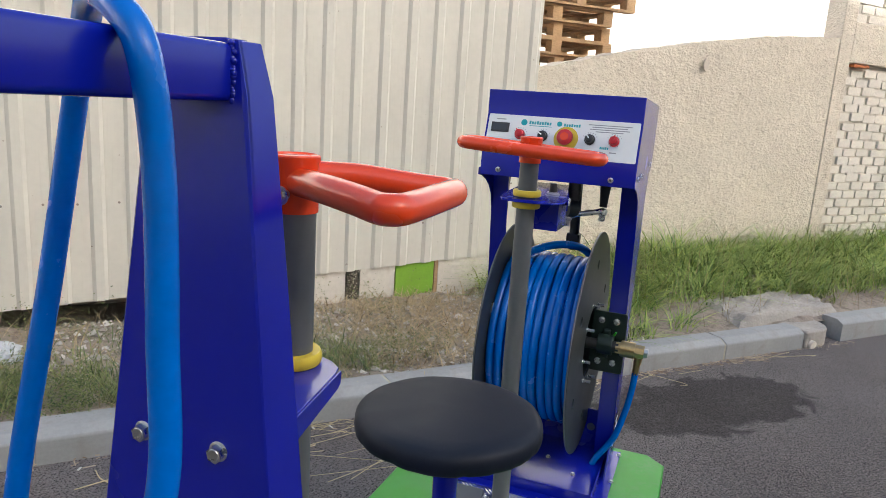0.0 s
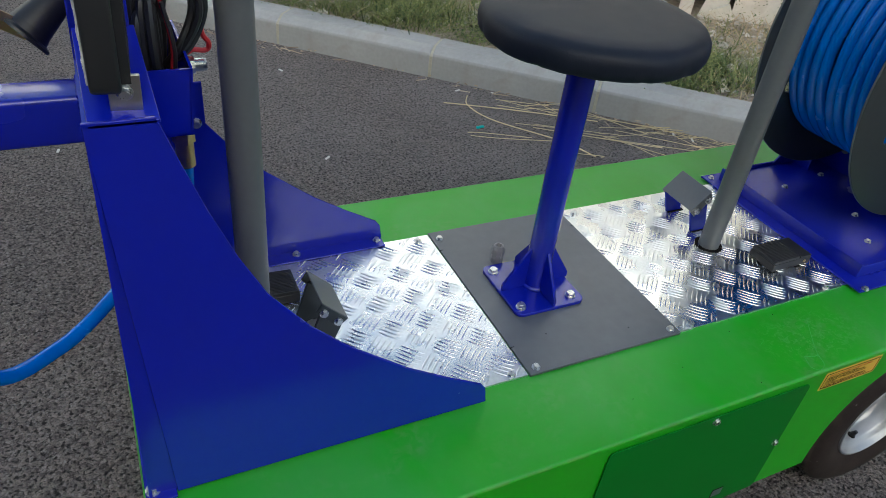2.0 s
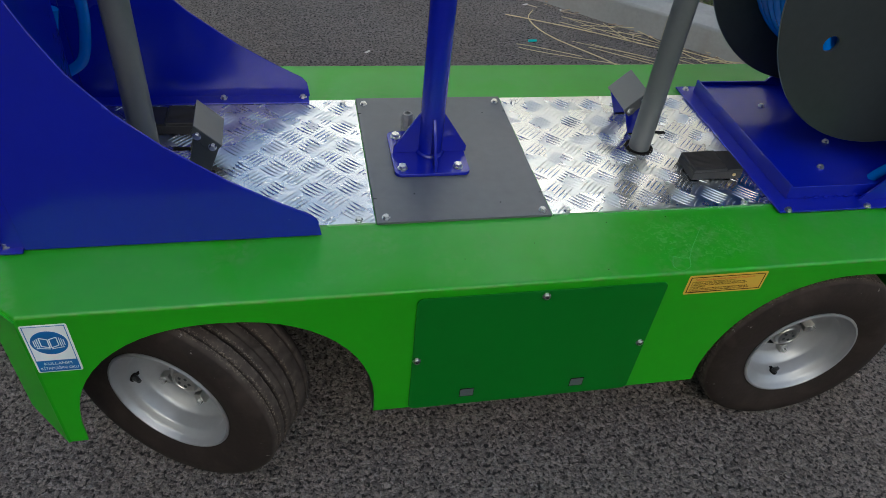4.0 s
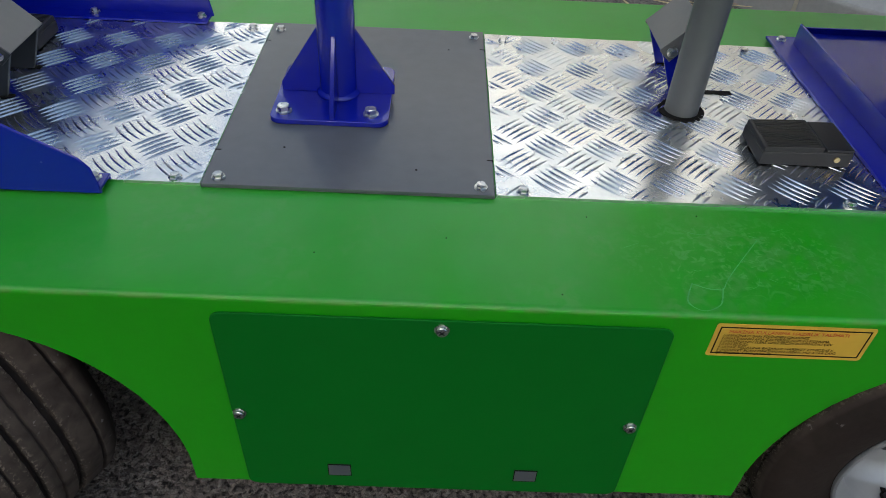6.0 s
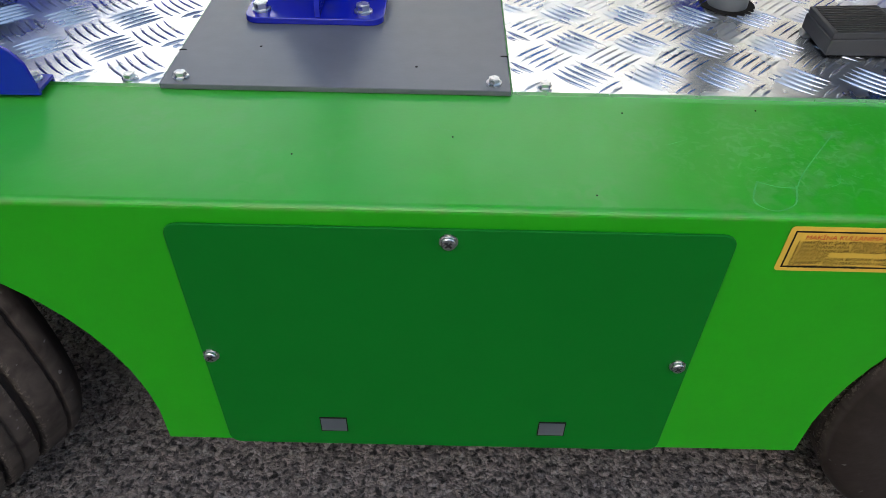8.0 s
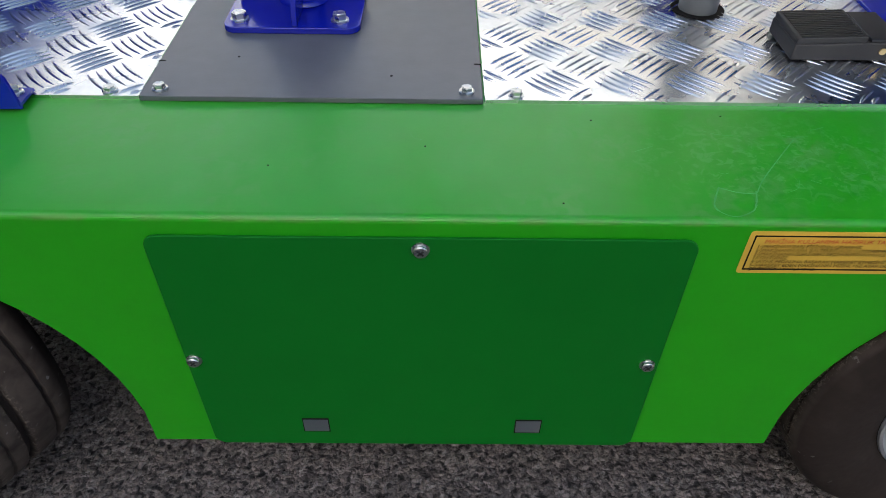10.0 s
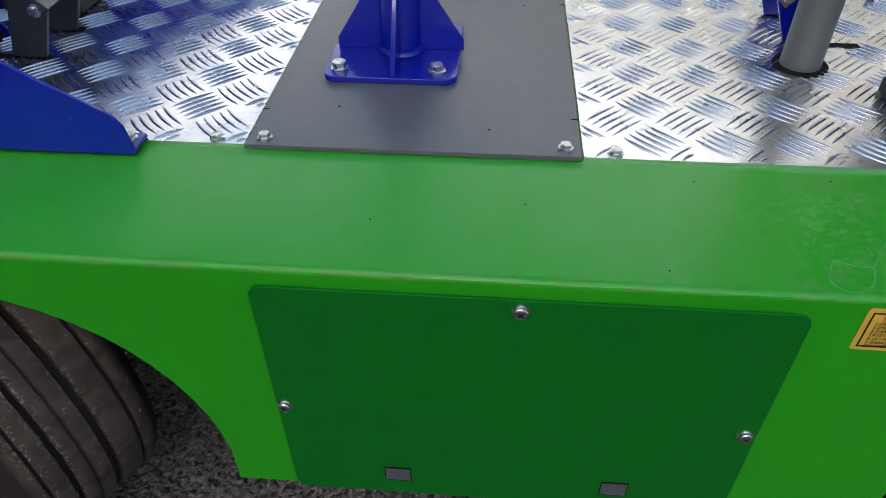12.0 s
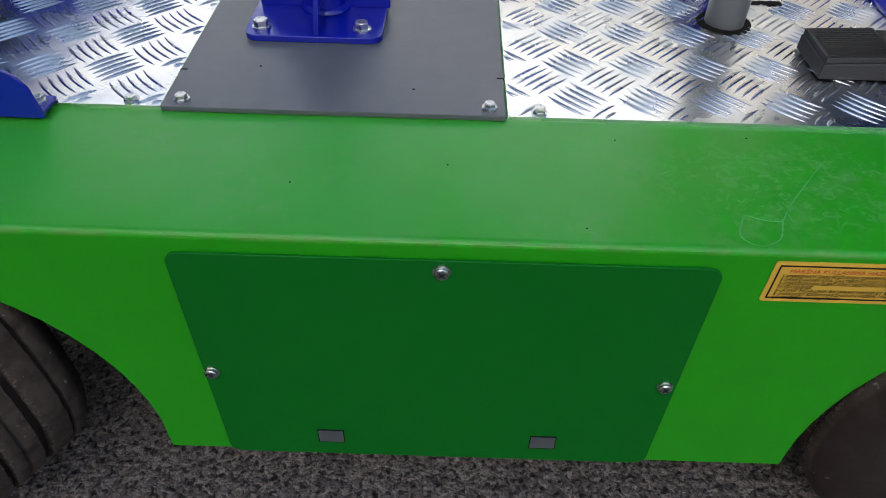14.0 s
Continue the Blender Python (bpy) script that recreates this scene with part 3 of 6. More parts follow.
# plastered garden wall with a rising top, a pier and a whitewashed brick panel
PL_D = 3.98
wall_plaster = thing("wall_plaster", "rough beige plastered wall with a rising broken top", "wall", kind="structure")
wall_plaster.matrix_basis = KF
bm = B()
top = [(2.45, 1.86), (2.8, 1.9), (3.3, 2.02), (3.8, 2.12), (4.3, 2.21), (4.8, 2.29), (5.3, 2.36), (5.7, 2.40), (6.27, 2.44)]
line = []
for (s0, z0), (s1, z1) in zip(top, top[1:]):
    for k in range(12):
        s = s0 + (s1 - s0) * k / 12
        line.append((s, z0 + (z1 - z0) * k / 12 + 0.014 * noise.noise((s * 6, 2, 1)) + 0.012 * noise.noise((s * 25, 7, 1))))
line.append((6.27, 2.44))
prism(bm, [(2.45, -0.1), *line, (6.27, -0.1)], 1, PL_D, PL_D + 0.2)
part("wall_body", bm, plaster, wall_plaster)
pier = B()
box(pier, 6.272, 6.47, PL_D - 0.012, PL_D + 0.2, -0.1, 4.2)
part("pier", pier, plaster, wall_plaster, bevel=0.012)
part("beam", box(B(), 6.47, 10.5, PL_D - 0.010, PL_D + 0.2, 2.21, 2.62), plaster, wall_plaster, bevel=0.012)
part("joint_bed", box(B(), 6.46, 10.5, PL_D + 0.05, PL_D + 0.2, -0.1, 4.2), joint, wall_plaster)
bm = box(B(), 6.54, 6.79, PL_D - 0.02, PL_D + 0.05, 2.175, 2.2)
part("rebar", bm, terracotta, wall_plaster)
hole = lathe(B(), [(0.03, 0), (0.05, 0.02), (0.045, 0.03)], 9)
part("hole_edge", hole, joint, wall_plaster, m=pose(4.42, PL_D - 0.015, 2.03, 90, 0, 0) @ Matrix.Diagonal((0.7, 1.3, 1, 1)))

wall_far = part("wall_far", box(B(), -46, 24, 9.0, 9.3, -0.1, 8.1), whitewash, m=KF)
tagged(wall_far, "bright whitewashed wall in the sun", "wall", kind="structure")
# added out of view: blocks the sun and low sky from the cart
shade_wall = part("shade_wall", box(B(), -60, 60, -18.6, -18.0, -0.1, 14.6), plaster, m=KF)
tagged(shade_wall, "unseen plain wall added to keep sun off the road", "wall", kind="structure")
# added out of view: a pale reflector for the tread plates and the road
bounce_wall = part("bounce_wall", box(B(), -16.0, -15.5, -12.0, 8.9, -0.1, 11.0), whitewash, m=KF)
tagged(bounce_wall, "unseen whitewashed wall added to reflect light onto the cart", "wall", kind="structure")

# ---- the cart ----
CY, DZ = 0.1865, 0.480                                   # middle line and deck height
Y0, Y1 = CY - 0.3725, CY + 0.3725                         # outer sides
X0, X1 = -0.611, 1.193
RDX, RDY = 0.050, 0.056                                  # cut corners at the rear
cart = thing("utility_cart", "green electric spraying cart with blue hose reel stand and black stool", "utility vehicle")

# body shell
bm = prism(B(), [(X0, Y0 + 0.052), (X0, Y1 - 0.052), (X0 + 0.057, Y1), (X1 - RDX, Y1), (X1, Y1 - RDY), (X1, Y0 + RDY), (X1 - RDX, Y0), (X0 + 0.057, Y0)], 2, DZ - 0.0115, DZ - 0.0035)
bmesh.ops.bevel(bm, geom=[e for e in bm.edges if min(v.co.z for v in e.verts) > DZ - 0.004], offset=0.0062, segments=6, affect="EDGES", profile=0.5)
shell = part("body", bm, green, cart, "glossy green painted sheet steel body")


def arch(cx, a, b, z0, n=28, p=2.25):
    out = []
    for i in range(n + 1):
        t = math.pi * i / n
        c, s = math.cos(t), math.sin(t)
        out.append((cx - a * math.copysign(abs(c) ** (2 / p), c), z0 + b * abs(s) ** (2 / p)))
    return out


FRONT_ARCH, REAR_ARCH = arch(-0.279, 0.247, 0.256, 0.179), arch(0.865, 0.254, 0.261, 0.179)
FRONT_ARCH[0] = (FRONT_ARCH[0][0], 0.163)
FRONT_ARCH[-1], REAR_ARCH[0] = (-0.034, 0.166), (0.612, 0.166)
ZT = DZ - 0.0115
side_outline = [(X0 + 0.058, ZT), (X0 + 0.058, 0.163), *FRONT_ARCH, *REAR_ARCH, (X1 - RDX, 0.16), (X1 - RDX, ZT)]
for y in (Y0, Y1 - 0.004):
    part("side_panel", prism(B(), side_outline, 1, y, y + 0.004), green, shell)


def upright(p, q, z0, z1, z1b=None):
    p, q = Vector((*p, 0)), Vector((*q, 0))
    w = Vector((-(q - p).y, (q - p).x, 0)).normalized() * 0.004
    bm = B()
    vs = [bm.verts.new(v + Vector((0, 0, z))) for z in (z0, z1) for v in (p, q, q + w, p + w)]
    for f in ((0, 1, 2, 3), (7, 6, 5, 4), (0, 4, 5, 1), (1, 5, 6, 2), (2, 6, 7, 3), (3, 7, 4, 0)):
        bm.faces.new([vs[i] for i in f])
    return bm


def corner_sheet(p, q, za, zb):
    """An upright sheet between two corners of the plan, its lower edge rising from one to the other."""
    bm = upright(p, q, 0.0, ZT)
    for v in bm.verts:
        if v.co.z < 0.1:
            near_p = (Vector((v.co.x, v.co.y)) - Vector(p)).length < (Vector((v.co.x, v.co.y)) - Vector(q)).length
            v.co.z = za if near_p else zb
    return bm


for ya, yb, yr in ((Y0, Y0 + 0.052, Y0 + RDY), (Y1, Y1 - 0.052, Y1 - RDY)):
    part("corner_panel", corner_sheet((X0 + 0.058, ya), (X0 + 0.001, yb), 0.163, 0.21), green, shell)
    part("corner_panel", corner_sheet((X1 - RDX, ya), (X1 - 0.001, yr), 0.16, 0.19), green, shell)
part("end_panel", box(B(), X0 + 0.001, X0 + 0.005, Y0 + 0.052, Y1 - 0.052, 0.21, ZT), green, shell)
part("end_panel", box(B(), X1 - 0.005, X1 - 0.001, Y0 + RDY, Y1 - RDY, 0.19, ZT), green, shell)
# solid underbody block, sized low and wide to cut light below the cart
part("chassis", box(B(), -0.03, 0.585, Y0 + 0.045, Y1 - 0.045, 0.10, 0.46), dark_steel, cart)
part("axle_beam", rod(B(), (0.855, Y0 + 0.1, 0.207), (0.855, Y1 - 0.1, 0.207), 0.028), dark_steel, cart)
part("axle_beam", rod(B(), (-0.31, Y0 + 0.16, 0.207), (-0.31, Y1 - 0.16, 0.207), 0.025), dark_steel, cart)
for x0, x1 in ((-0.56, -0.05), (0.60, 1.12)):
    part("floor_pan", box(B(), x0, x1, Y0 + 0.16, Y1 - 0.16, 0.40, 0.46), dark_steel, cart)

# access panel
panel = part("access_panel", prism(B(), rounded(0.030, 0.468, 0.165, 0.459, 0.012), 1, Y0 - 0.0035, Y0 - 0.0005), panel_green, cart, "dark green removable side panel", bevel=0.0008, seg=1)
for x, z in ((0.248, 0.4478), (0.038, 0.3058), (0.457, 0.3045)):
    bolt(panel, (x, Y0 - 0.0035, z), (0, -1, 0), PAN, 25, "screw")
for x in (0.139, 0.356):
    bm = box(B(), x - 0.0125, x + 0.0125, Y0 - 0.0046, Y0 - 0.003, 0.1905, 0.2105)
    part("slot_plate", bm, plate_steel, panel)
    bm = B()
    for a in ((x - 0.0135, x - 0.0125, 0.189, 0.212), (x + 0.0125, x + 0.0135, 0.189, 0.212), (x - 0.0135, x + 0.0135, 0.2105, 0.212), (x - 0.0135, x + 0.0135, 0.189, 0.1905)):
        box(bm, a[0], a[1], Y0 - 0.0042, Y0 - 0.003, a[2], a[3])
    part("slot_edge", bm, ink, panel)


# stickers on the side
def on_side(x, z, d=0.0012):
    return Matrix.Translation((x, Y0 - d, z)) @ pose(0, 0, 0, 90, 0, 0)


manual = part("manual_sticker", prism(B(), rounded(-0.553, -0.489, 0.357, 0.463, 0.003), 1, Y0 - 0.0008, Y0 - 0.0002), white, cart, "white and blue read-the-manual sticker")
bm = B()
for a in ((-0.550, -0.492, 0.4595, 0.4605), (-0.550, -0.549, 0.384, 0.4605), (-0.493, -0.492, 0.384, 0.4605)):
    box(bm, a[0], a[1], Y0 - 0.0012, Y0 - 0.0007, a[2], a[3])
part("border_line", bm, ink_blue, manual)
part("blue_band", box(B(), -0.550, -0.492, Y0 - 0.0012, Y0 - 0.0007, 0.359, 0.384), ink_blue, manual)
bm = B()
rod(bm, (-0.521, Y0 - 0.0012, 0.424), (-0.521, Y0 - 0.0006, 0.424), 0.0255, n=40)
part("blue_disc", bm, ink_blue, manual)
bm = B()
for sx in (-1, 1):
    page = [(0.0012, 0.414), (0.012, 0.418), (0.012, 0.436), (0.0012, 0.432)]
    for (xa, za), (xb, zb) in zip(page, page[1:] + page[:1]):
        d = Vector((zb - za, xa - xb)).normalized() * 0.0007
        prism(bm, [(-0.521 + sx * (xa + d.x), za + d.y), (-0.521 + sx * (xb + d.x), zb + d.y), (-0.521 + sx * (xb - d.x), zb - d.y), (-0.521 + sx * (xa - d.x), za - d.y)], 1, Y0 - 0.0018, Y0 - 0.0013)
    for k in range(3):
        x = 0.0145 + 0.0027 * k
        prism(bm, [(-0.521 + sx * x, 0.4155 + 0.001 * k), (-0.521 + sx * (x + 0.0011), 0.4158 + 0.001 * k), (-0.521 + sx * (x + 0.0011), 0.4345 - 0.002 * k), (-0.521 + sx * x, 0.4345 - 0.002 * k)], 1, Y0 - 0.0018, Y0 - 0.0013)
    prism(bm, [(-0.521 + sx * 0.001, 0.4105), (-0.521 + sx * 0.0195, 0.4135), (-0.521 + sx * 0.0195, 0.4148), (-0.521 + sx * 0.001, 0.4118)], 1, Y0 - 0.0018, Y0 - 0.0013)
part("open_book_sign", bm, white, manual)
text_mesh("KULLANIM", 0.0085, white, manual, on_side(-0.5405, 0.3745, 0.0014), width=0.039)
manual.location.z = -0.0042
text_mesh("KİTAPÇIĞINI OKU", 0.0085, white, manual, on_side(-0.5475, 0.3635, 0.0014), width=0.053)

YS0, YS1, YZ0, YZ1 = 0.505, 0.657, 0.4225, 0.4675
warn = part("instruction_sticker", prism(B(), rounded(YS0, YS1, YZ0, YZ1, 0.003), 1, Y0 - 0.0008, Y0 - 0.0002), label_yellow, cart, "yellow instruction sticker with black text")
bm = B()
for a in ((YS0 + 0.004, YS1 - 0.004, YZ1 - 0.0052, YZ1 - 0.004), (YS0 + 0.004, YS1 - 0.004, YZ0 + 0.004, YZ0 + 0.0052), (YS0 + 0.004, YS0 + 0.0052, YZ0 + 0.004, YZ1 - 0.004), (YS1 - 0.0052, YS1 - 0.004, YZ0 + 0.004, YZ1 - 0.004)):
    box(bm, a[0], a[1], Y0 - 0.0012, Y0 - 0.0008, a[2], a[3])
part("border_line", bm, ink, warn)
text_mesh("MAKİNA KULLANIMA HAZIRLIK TALİMATI", 0.0058, ink_red, warn, on_side(YS0 + 0.013, YZ1 - 0.0118, 0.0013), width=0.114)
for i, (line_text, w) in enumerate((("1-)MAKİNAYI ŞARJ FİŞİNDEN ÇIKARINIZ", 0.082), ("2-)MAKİNANIN ANA ŞALTERİNİ AÇIK (1) KONUMA", 0.104), ("3-)MAKİNANIN İLERİ GERİ SEÇİM BUTONUNU ÇEV", 0.108), ("TAYİN EDİNİZ", 0.028), ("4-)AYAK PEDALINA BASARAK HAREKET ETMESİNİ S", 0.112), ("5-)HAREKET EDEN MAKİNANIN HIZINI, HIZ AYAR DÜĞ", 0.116), ("ÇEVİREREK AYARLAYINIZ", 0.054))):
    text_mesh(line_text, 0.0044, ink, warn, on_side(YS0 + 0.0085, YZ1 - 0.0166 - 0.0041 * i, 0.0013), width=w)

# scuffs left on the green top by tape and boots
def scuff_line(pts, w):
    line = smooth_line([(x, y, 0) for x, y in pts], 6)
    bm = B()
    rows = []
    for i, p in enumerate(line):
        way = (line[min(i + 1, len(line) - 1)] - line[max(i - 1, 0)]).normalized()
        o = Vector((-way.y, way.x, 0)) * w * (0.45 + 0.55 * abs(noise.noise(p * 160)) * 2)
        rows.append((bm.verts.new(p - o + Vector((0, 0, DZ - 0.0033))), bm.verts.new(p + o + Vector((0, 0, DZ - 0.0033)))))
    for a, b in zip(rows, rows[1:]):
        bm.faces.new((a[0], b[0], b[1], a[1]))
    return part("scuff_mark", bm, scuff_mat, shell)


scuff_line([(0.489, -0.143), (0.479, -0.166), (0.483, -0.176), (0.493, -0.180), (0.506, -0.174), (0.512, -0.166), (0.518, -0.148)], 0.0010)
scuff_line([(0.489, -0.144), (0.503, -0.150), (0.517, -0.151)], 0.0009)
scuff_line([(0.518, -0.150), (0.532, -0.128), (0.575, -0.074)], 0.0008)
rr = random.Random(77)
for k in range(18):
    x, y, a, L = rr.gauss(0.54, 0.13), rr.uniform(-0.165, -0.05), rr.uniform(0, 3.14), rr.uniform(0.006, 0.028)
    bend = rr.uniform(-0.4, 0.4)
    scuff_line([(x, y), (x + L * 0.5 * math.cos(a) - bend * L * 0.5 * math.sin(a), y + L * 0.5 * math.sin(a) + bend * L * 0.5 * math.cos(a)), (x + L * math.cos(a), y + L * math.sin(a))], rr.uniform(0.0002, 0.0006))
for x, y in ((0.40, -0.046), (0.521, -0.037), (0.36, -0.166), (0.12, -0.12), (0.25, -0.09)):
    part("paint_speck", rod(B(), (x, y, DZ - 0.0036), (x, y, DZ - 0.0030), 0.0008, n=7), ink, shell)

# deck: two tread plates and a grey sheet between
PY0, PY1 = -0.018, 0.396


def tread(x0, x1, name):
    plate = part(name, box(B(), x0, x1, PY0, PY1, DZ - 0.0035, DZ), alu, cart, "bright aluminium five-bar tread plate")
    CELL = 0.0485
    bm_verts, bm_faces = [], []
    c45 = math.sqrt(0.5)
    ni = int((x1 - x0 + PY1 - PY0) / CELL) + 4
    for i in range(-ni, ni):
        for j in range(-ni, ni):
            u, v = (i + 0.5) * CELL, (j + 0.5) * CELL
            cx, cy = (u - v) * c45 + x0, (u + v) * c45 + PY0
            if not (x0 - 0.03 < cx < x1 + 0.03 and PY0 - 0.03 < cy < PY1 + 0.03):
                continue
            way = (c45, c45) if (i + j) % 2 else (-c45, c45)
            off = (-way[1], way[0])
            for k in range(5):
                o = (k - 2) * 0.0088
                L, W, Hh = 0.0243, 0.0022, 0.0017
                bx, by = cx + off[0] * o, cy + off[1] * o
                if not (x0 + 0.004 < bx < x1 - 0.004 and PY0 + 0.004 < by < PY1 - 0.004):
                    continue
                room = min(1.0, (min(bx - x0, x1 - bx, by - PY0, PY1 - by)) / (L * c45))
                base = len(bm_verts)
                ts = (-1, -0.86, -0.5, 0, 0.5, 0.86, 1)
                for t in ts:
                    k2 = max(0.02, 1 - abs(t) ** 2.6)
                    bow = 0.0016 * (1 - t * t)
                    px, py = bx + way[0] * L * t * room + off[0] * bow, by + way[1] * L * t * room + off[1] * bow
                    for e, h in ((-W * k2, 0), (-W * 0.62 * k2, Hh * 0.85 * k2), (0, Hh * k2), (W * 0.62 * k2, Hh * 0.85 * k2), (W * k2, 0)):
                        bm_verts.append((px + off[0] * e, py + off[1] * e, DZ - 0.0001 + h))
                for a in range(6):
                    for c in range(4):
                        p = base + 5 * a + c
                        bm_faces.append((p, p + 5, p + 6, p + 1))
    me = bpy.data.meshes.new("tread_pattern")
    me.from_pydata(bm_verts, [], bm_faces)
    me.polygons.foreach_set("use_smooth", [True] * len(me.polygons))
    ob = part("tread_pattern", me, alu, plate)
    tagged(ob, kind="stuff")
    return plate


tread_a = tread(-0.600, -0.0190, "tread_plate")
tread_b = tread(0.3045, 0.765, "tread_plate")
mid = part("deck_sheet", box(B(), -0.017, 0.3025, PY0 - 0.004, PY1 + 0.002, DZ - 0.003, DZ + 0.0025), plate_steel, cart, "flat dark grey steel deck sheet", bevel=0.0008, seg=1)
for x, y in ((0.0, -0.010), (0.2875, -0.009), (-0.002, 0.372), (0.288, 0.374)):
    bolt(mid, (x, y, DZ + 0.0025), turn=random.uniform(0, 60))
for y in (0.045, 0.335):
    part("notch", box(B(), -0.0175, -0.0105, y - 0.0008, y + 0.0008, DZ, DZ + 0.0029), ink, mid)
    part("notch", box(B(), 0.296, 0.303, y - 0.0008, y + 0.0008, DZ, DZ + 0.0029), ink, mid)
for x, y in ((0.06, 0.055), (0.215, 0.02), (0.25, 0.33)):
    part("pin_hole", rod(B(), (x, y, DZ + 0.0015), (x, y, DZ + 0.0028), 0.0014, n=8), ink, mid)
for x, y in ((-0.047, -0.0105), (-0.046, 0.380)):
    bolt(tread_a, (x, y, DZ), turn=random.uniform(0, 60))
for x, y in ((0.334, -0.0105), (0.332, 0.376), (0.70, -0.010), (0.70, 0.374)):
    bolt(tread_b, (x, y, DZ), turn=random.uniform(0, 60))
for x in (0.395, 0.52):
    part("pin_hole", rod(B(), (x, -0.052, DZ - 0.006), (x, -0.052, DZ - 0.0036), 0.0022, n=8), ink, shell)
bm = lathe(B(), [(0.0125, 0), (0.0125, 0.010), (0.0115, 0.011), (0.0115, 0.018), (0.0128, 0.019), (0.0128, 0.030), (0.0100, 0.037), (0.0062, 0.038), (0.0055, 0.025)], 8)
part("cable_gland", bm, gland_grey, mid, "grey cable gland", m=pose(0.077, 0.272, DZ + 0.0025))

# stool
SX, SY = 0.1045, 0.180
stool = part("stool", prism(B(), rounded(SX - 0.0730, SX + 0.0725, SY - 0.0745, SY + 0.0745, 0.014), 2, DZ + 0.0025, DZ + 0.0095), blue, cart, "round black vinyl stool on a blue steel post", bevel=0.0012, seg=2)
part("post", rod(B(), (SX + 0.004, SY, DZ + 0.008), (SX + 0.0065, SY + 0.003, 0.962), 0.0235, n=32), blue, stool, smooth=True)
part("weld_bead", lathe(B(), [(0.0225, 0), (0.028, 0.001), (0.027, 0.004), (0.0225, 0.007)], 40, m=pose(SX + 0.004, SY, DZ + 0.0095)), blue, stool, smooth=True)
for k in range(4):
    bm = prism(B(), [(0.02, 0.0), (0.072, 0.0), (0.072, 0.012), (0.024, 0.085), (0.02, 0.085)], 1, -0.0028, 0.0028)
    part("gusset", bm, blue, stool, bevel=0.0008, seg=1, m=pose(SX + 0.004, SY, DZ + 0.0095, 0, 0, 90 * k))
for x, y in ((-0.057, -0.055), (0.050, -0.055), (-0.0565, 0.053), (0.050, 0.053)):
    bolt(stool, (SX + x, SY + y, DZ + 0.0095), turn=random.uniform(0, 60), mesh=BIG_BOLT)
bm = B()
seat_profile = [(0.02, 0.002), (0.15, 0.0), (0.163, 0.0), (0.169, 0.002), (0.1720, 0.006), (0.1732, 0.013), (0.1734, 0.022), (0.1715, 0.031), (0.166, 0.038), (0.153, 0.0435), (0.13, 0.0465), (0.09, 0.0485), (0.05, 0.0495), (0.01, 0.05)]
lathe(bm, seat_profile, 144)
for v in bm.verts:
    r, a = math.hypot(v.co.x, v.co.y), math.atan2(v.co.y, v.co.x)
    if r > 0.14:
        k = 1 + 0.008 * noise.noise((math.cos(a) * 6, math.sin(a) * 6, v.co.z * 20)) - 0.02 * max(0, math.sin(a * 15 + 3 * math.sin(a * 3))) ** 6 * max(0, 1 - v.co.z / 0.024)
        v.co.x *= k
        v.co.y *= k
    v.co.z += 0.0016 * noise.noise((v.co.x * 14, v.co.y * 14, 1))
part("seat", bm, vinyl, stool, "round padded black vinyl seat", smooth=True, m=pose(0.112, 0.184, 0.961))

# wheels
def tyre_mesh():
    bm = B()
    R, W = 0.207, 0.068
    prof = [(0.112, -W * 0.60), (0.1165, -W * 0.80), (0.135, -W * 0.93), (0.163, -W), (0.188, -W * 0.96), (0.1975, -W * 0.88)]
    prof.append((0.2035, -W * 0.80))
    edges = []
    for g, half, deep in ((-0.62, 0.0014, 0.006), (-0.27, 0.0028, 0.009), (0.02, 0.0008, 0.004), (0.26, 0.0028, 0.009), (0.62, 0.0014, 0.006)):
        c = g * W
        edges += [len(prof) + 1, len(prof) + 2, len(prof) + 3, len(prof) + 4]
        prof += [(R - 0.0004, c - half - 0.0034), (R - 0.0010, c - half - 0.0008), (R - deep, c - half * 0.7), (R - deep, c + half * 0.7), (R - 0.0010, c + half + 0.0008), (R - 0.0004, c + half + 0.0034)]
    prof += [(0.2035, W * 0.80), (0.1975, W * 0.88), (0.188, W * 0.96), (0.163, W), (0.135, W * 0.93), (0.1165, W * 0.80), (0.112, W * 0.60)]
    prof = [(r, y if y < 0 else y * 1.40) for r, y in prof]
    steps = 160
    lathe(bm, prof, steps, "y", caps=False)
    bm.verts.ensure_lookup_table()
    for k in edges:                                        # worn, chipped edges of the grooves
        for i in range(steps):
            v = bm.verts[k * steps + i]
            v.co.y += 0.0009 * noise.noise((i * 0.9, k * 3.1, 0)) + (0.0006 if i % 4 == 0 else 0)
    return mesh_of(bm, "tyre", True)


def rim_mesh():
    bm = B()
    lathe(bm, [(0.1165, -0.052), (0.1195, -0.057), (0.1185, -0.060), (0.1150, -0.0605), (0.1130, -0.058), (0.1115, -0.052), (0.107, -0.046), (0.0985, -0.041), (0.0955, -0.036), (0.0935, -0.014), (0.0915, -0.008), (0.086, -0.004), (0.082, 0.001), (0.073, 0.008), (0.0685, 0.0095), (0.046, 0.0095)], 80, "y", caps=False)
    lathe(bm, [(0.112, 0.05), (0.1175, 0.055), (0.112, 0.052), (0.1, 0.04), (0.096, 0.0), (0.098, -0.02)], 48, "y", caps=False)
    return mesh_of(bm, "rim", True)


TYRE, RIM = tyre_mesh(), rim_mesh()
TYRE.materials.append(rubber.m)
RIM.materials.append(rim_paint.m)


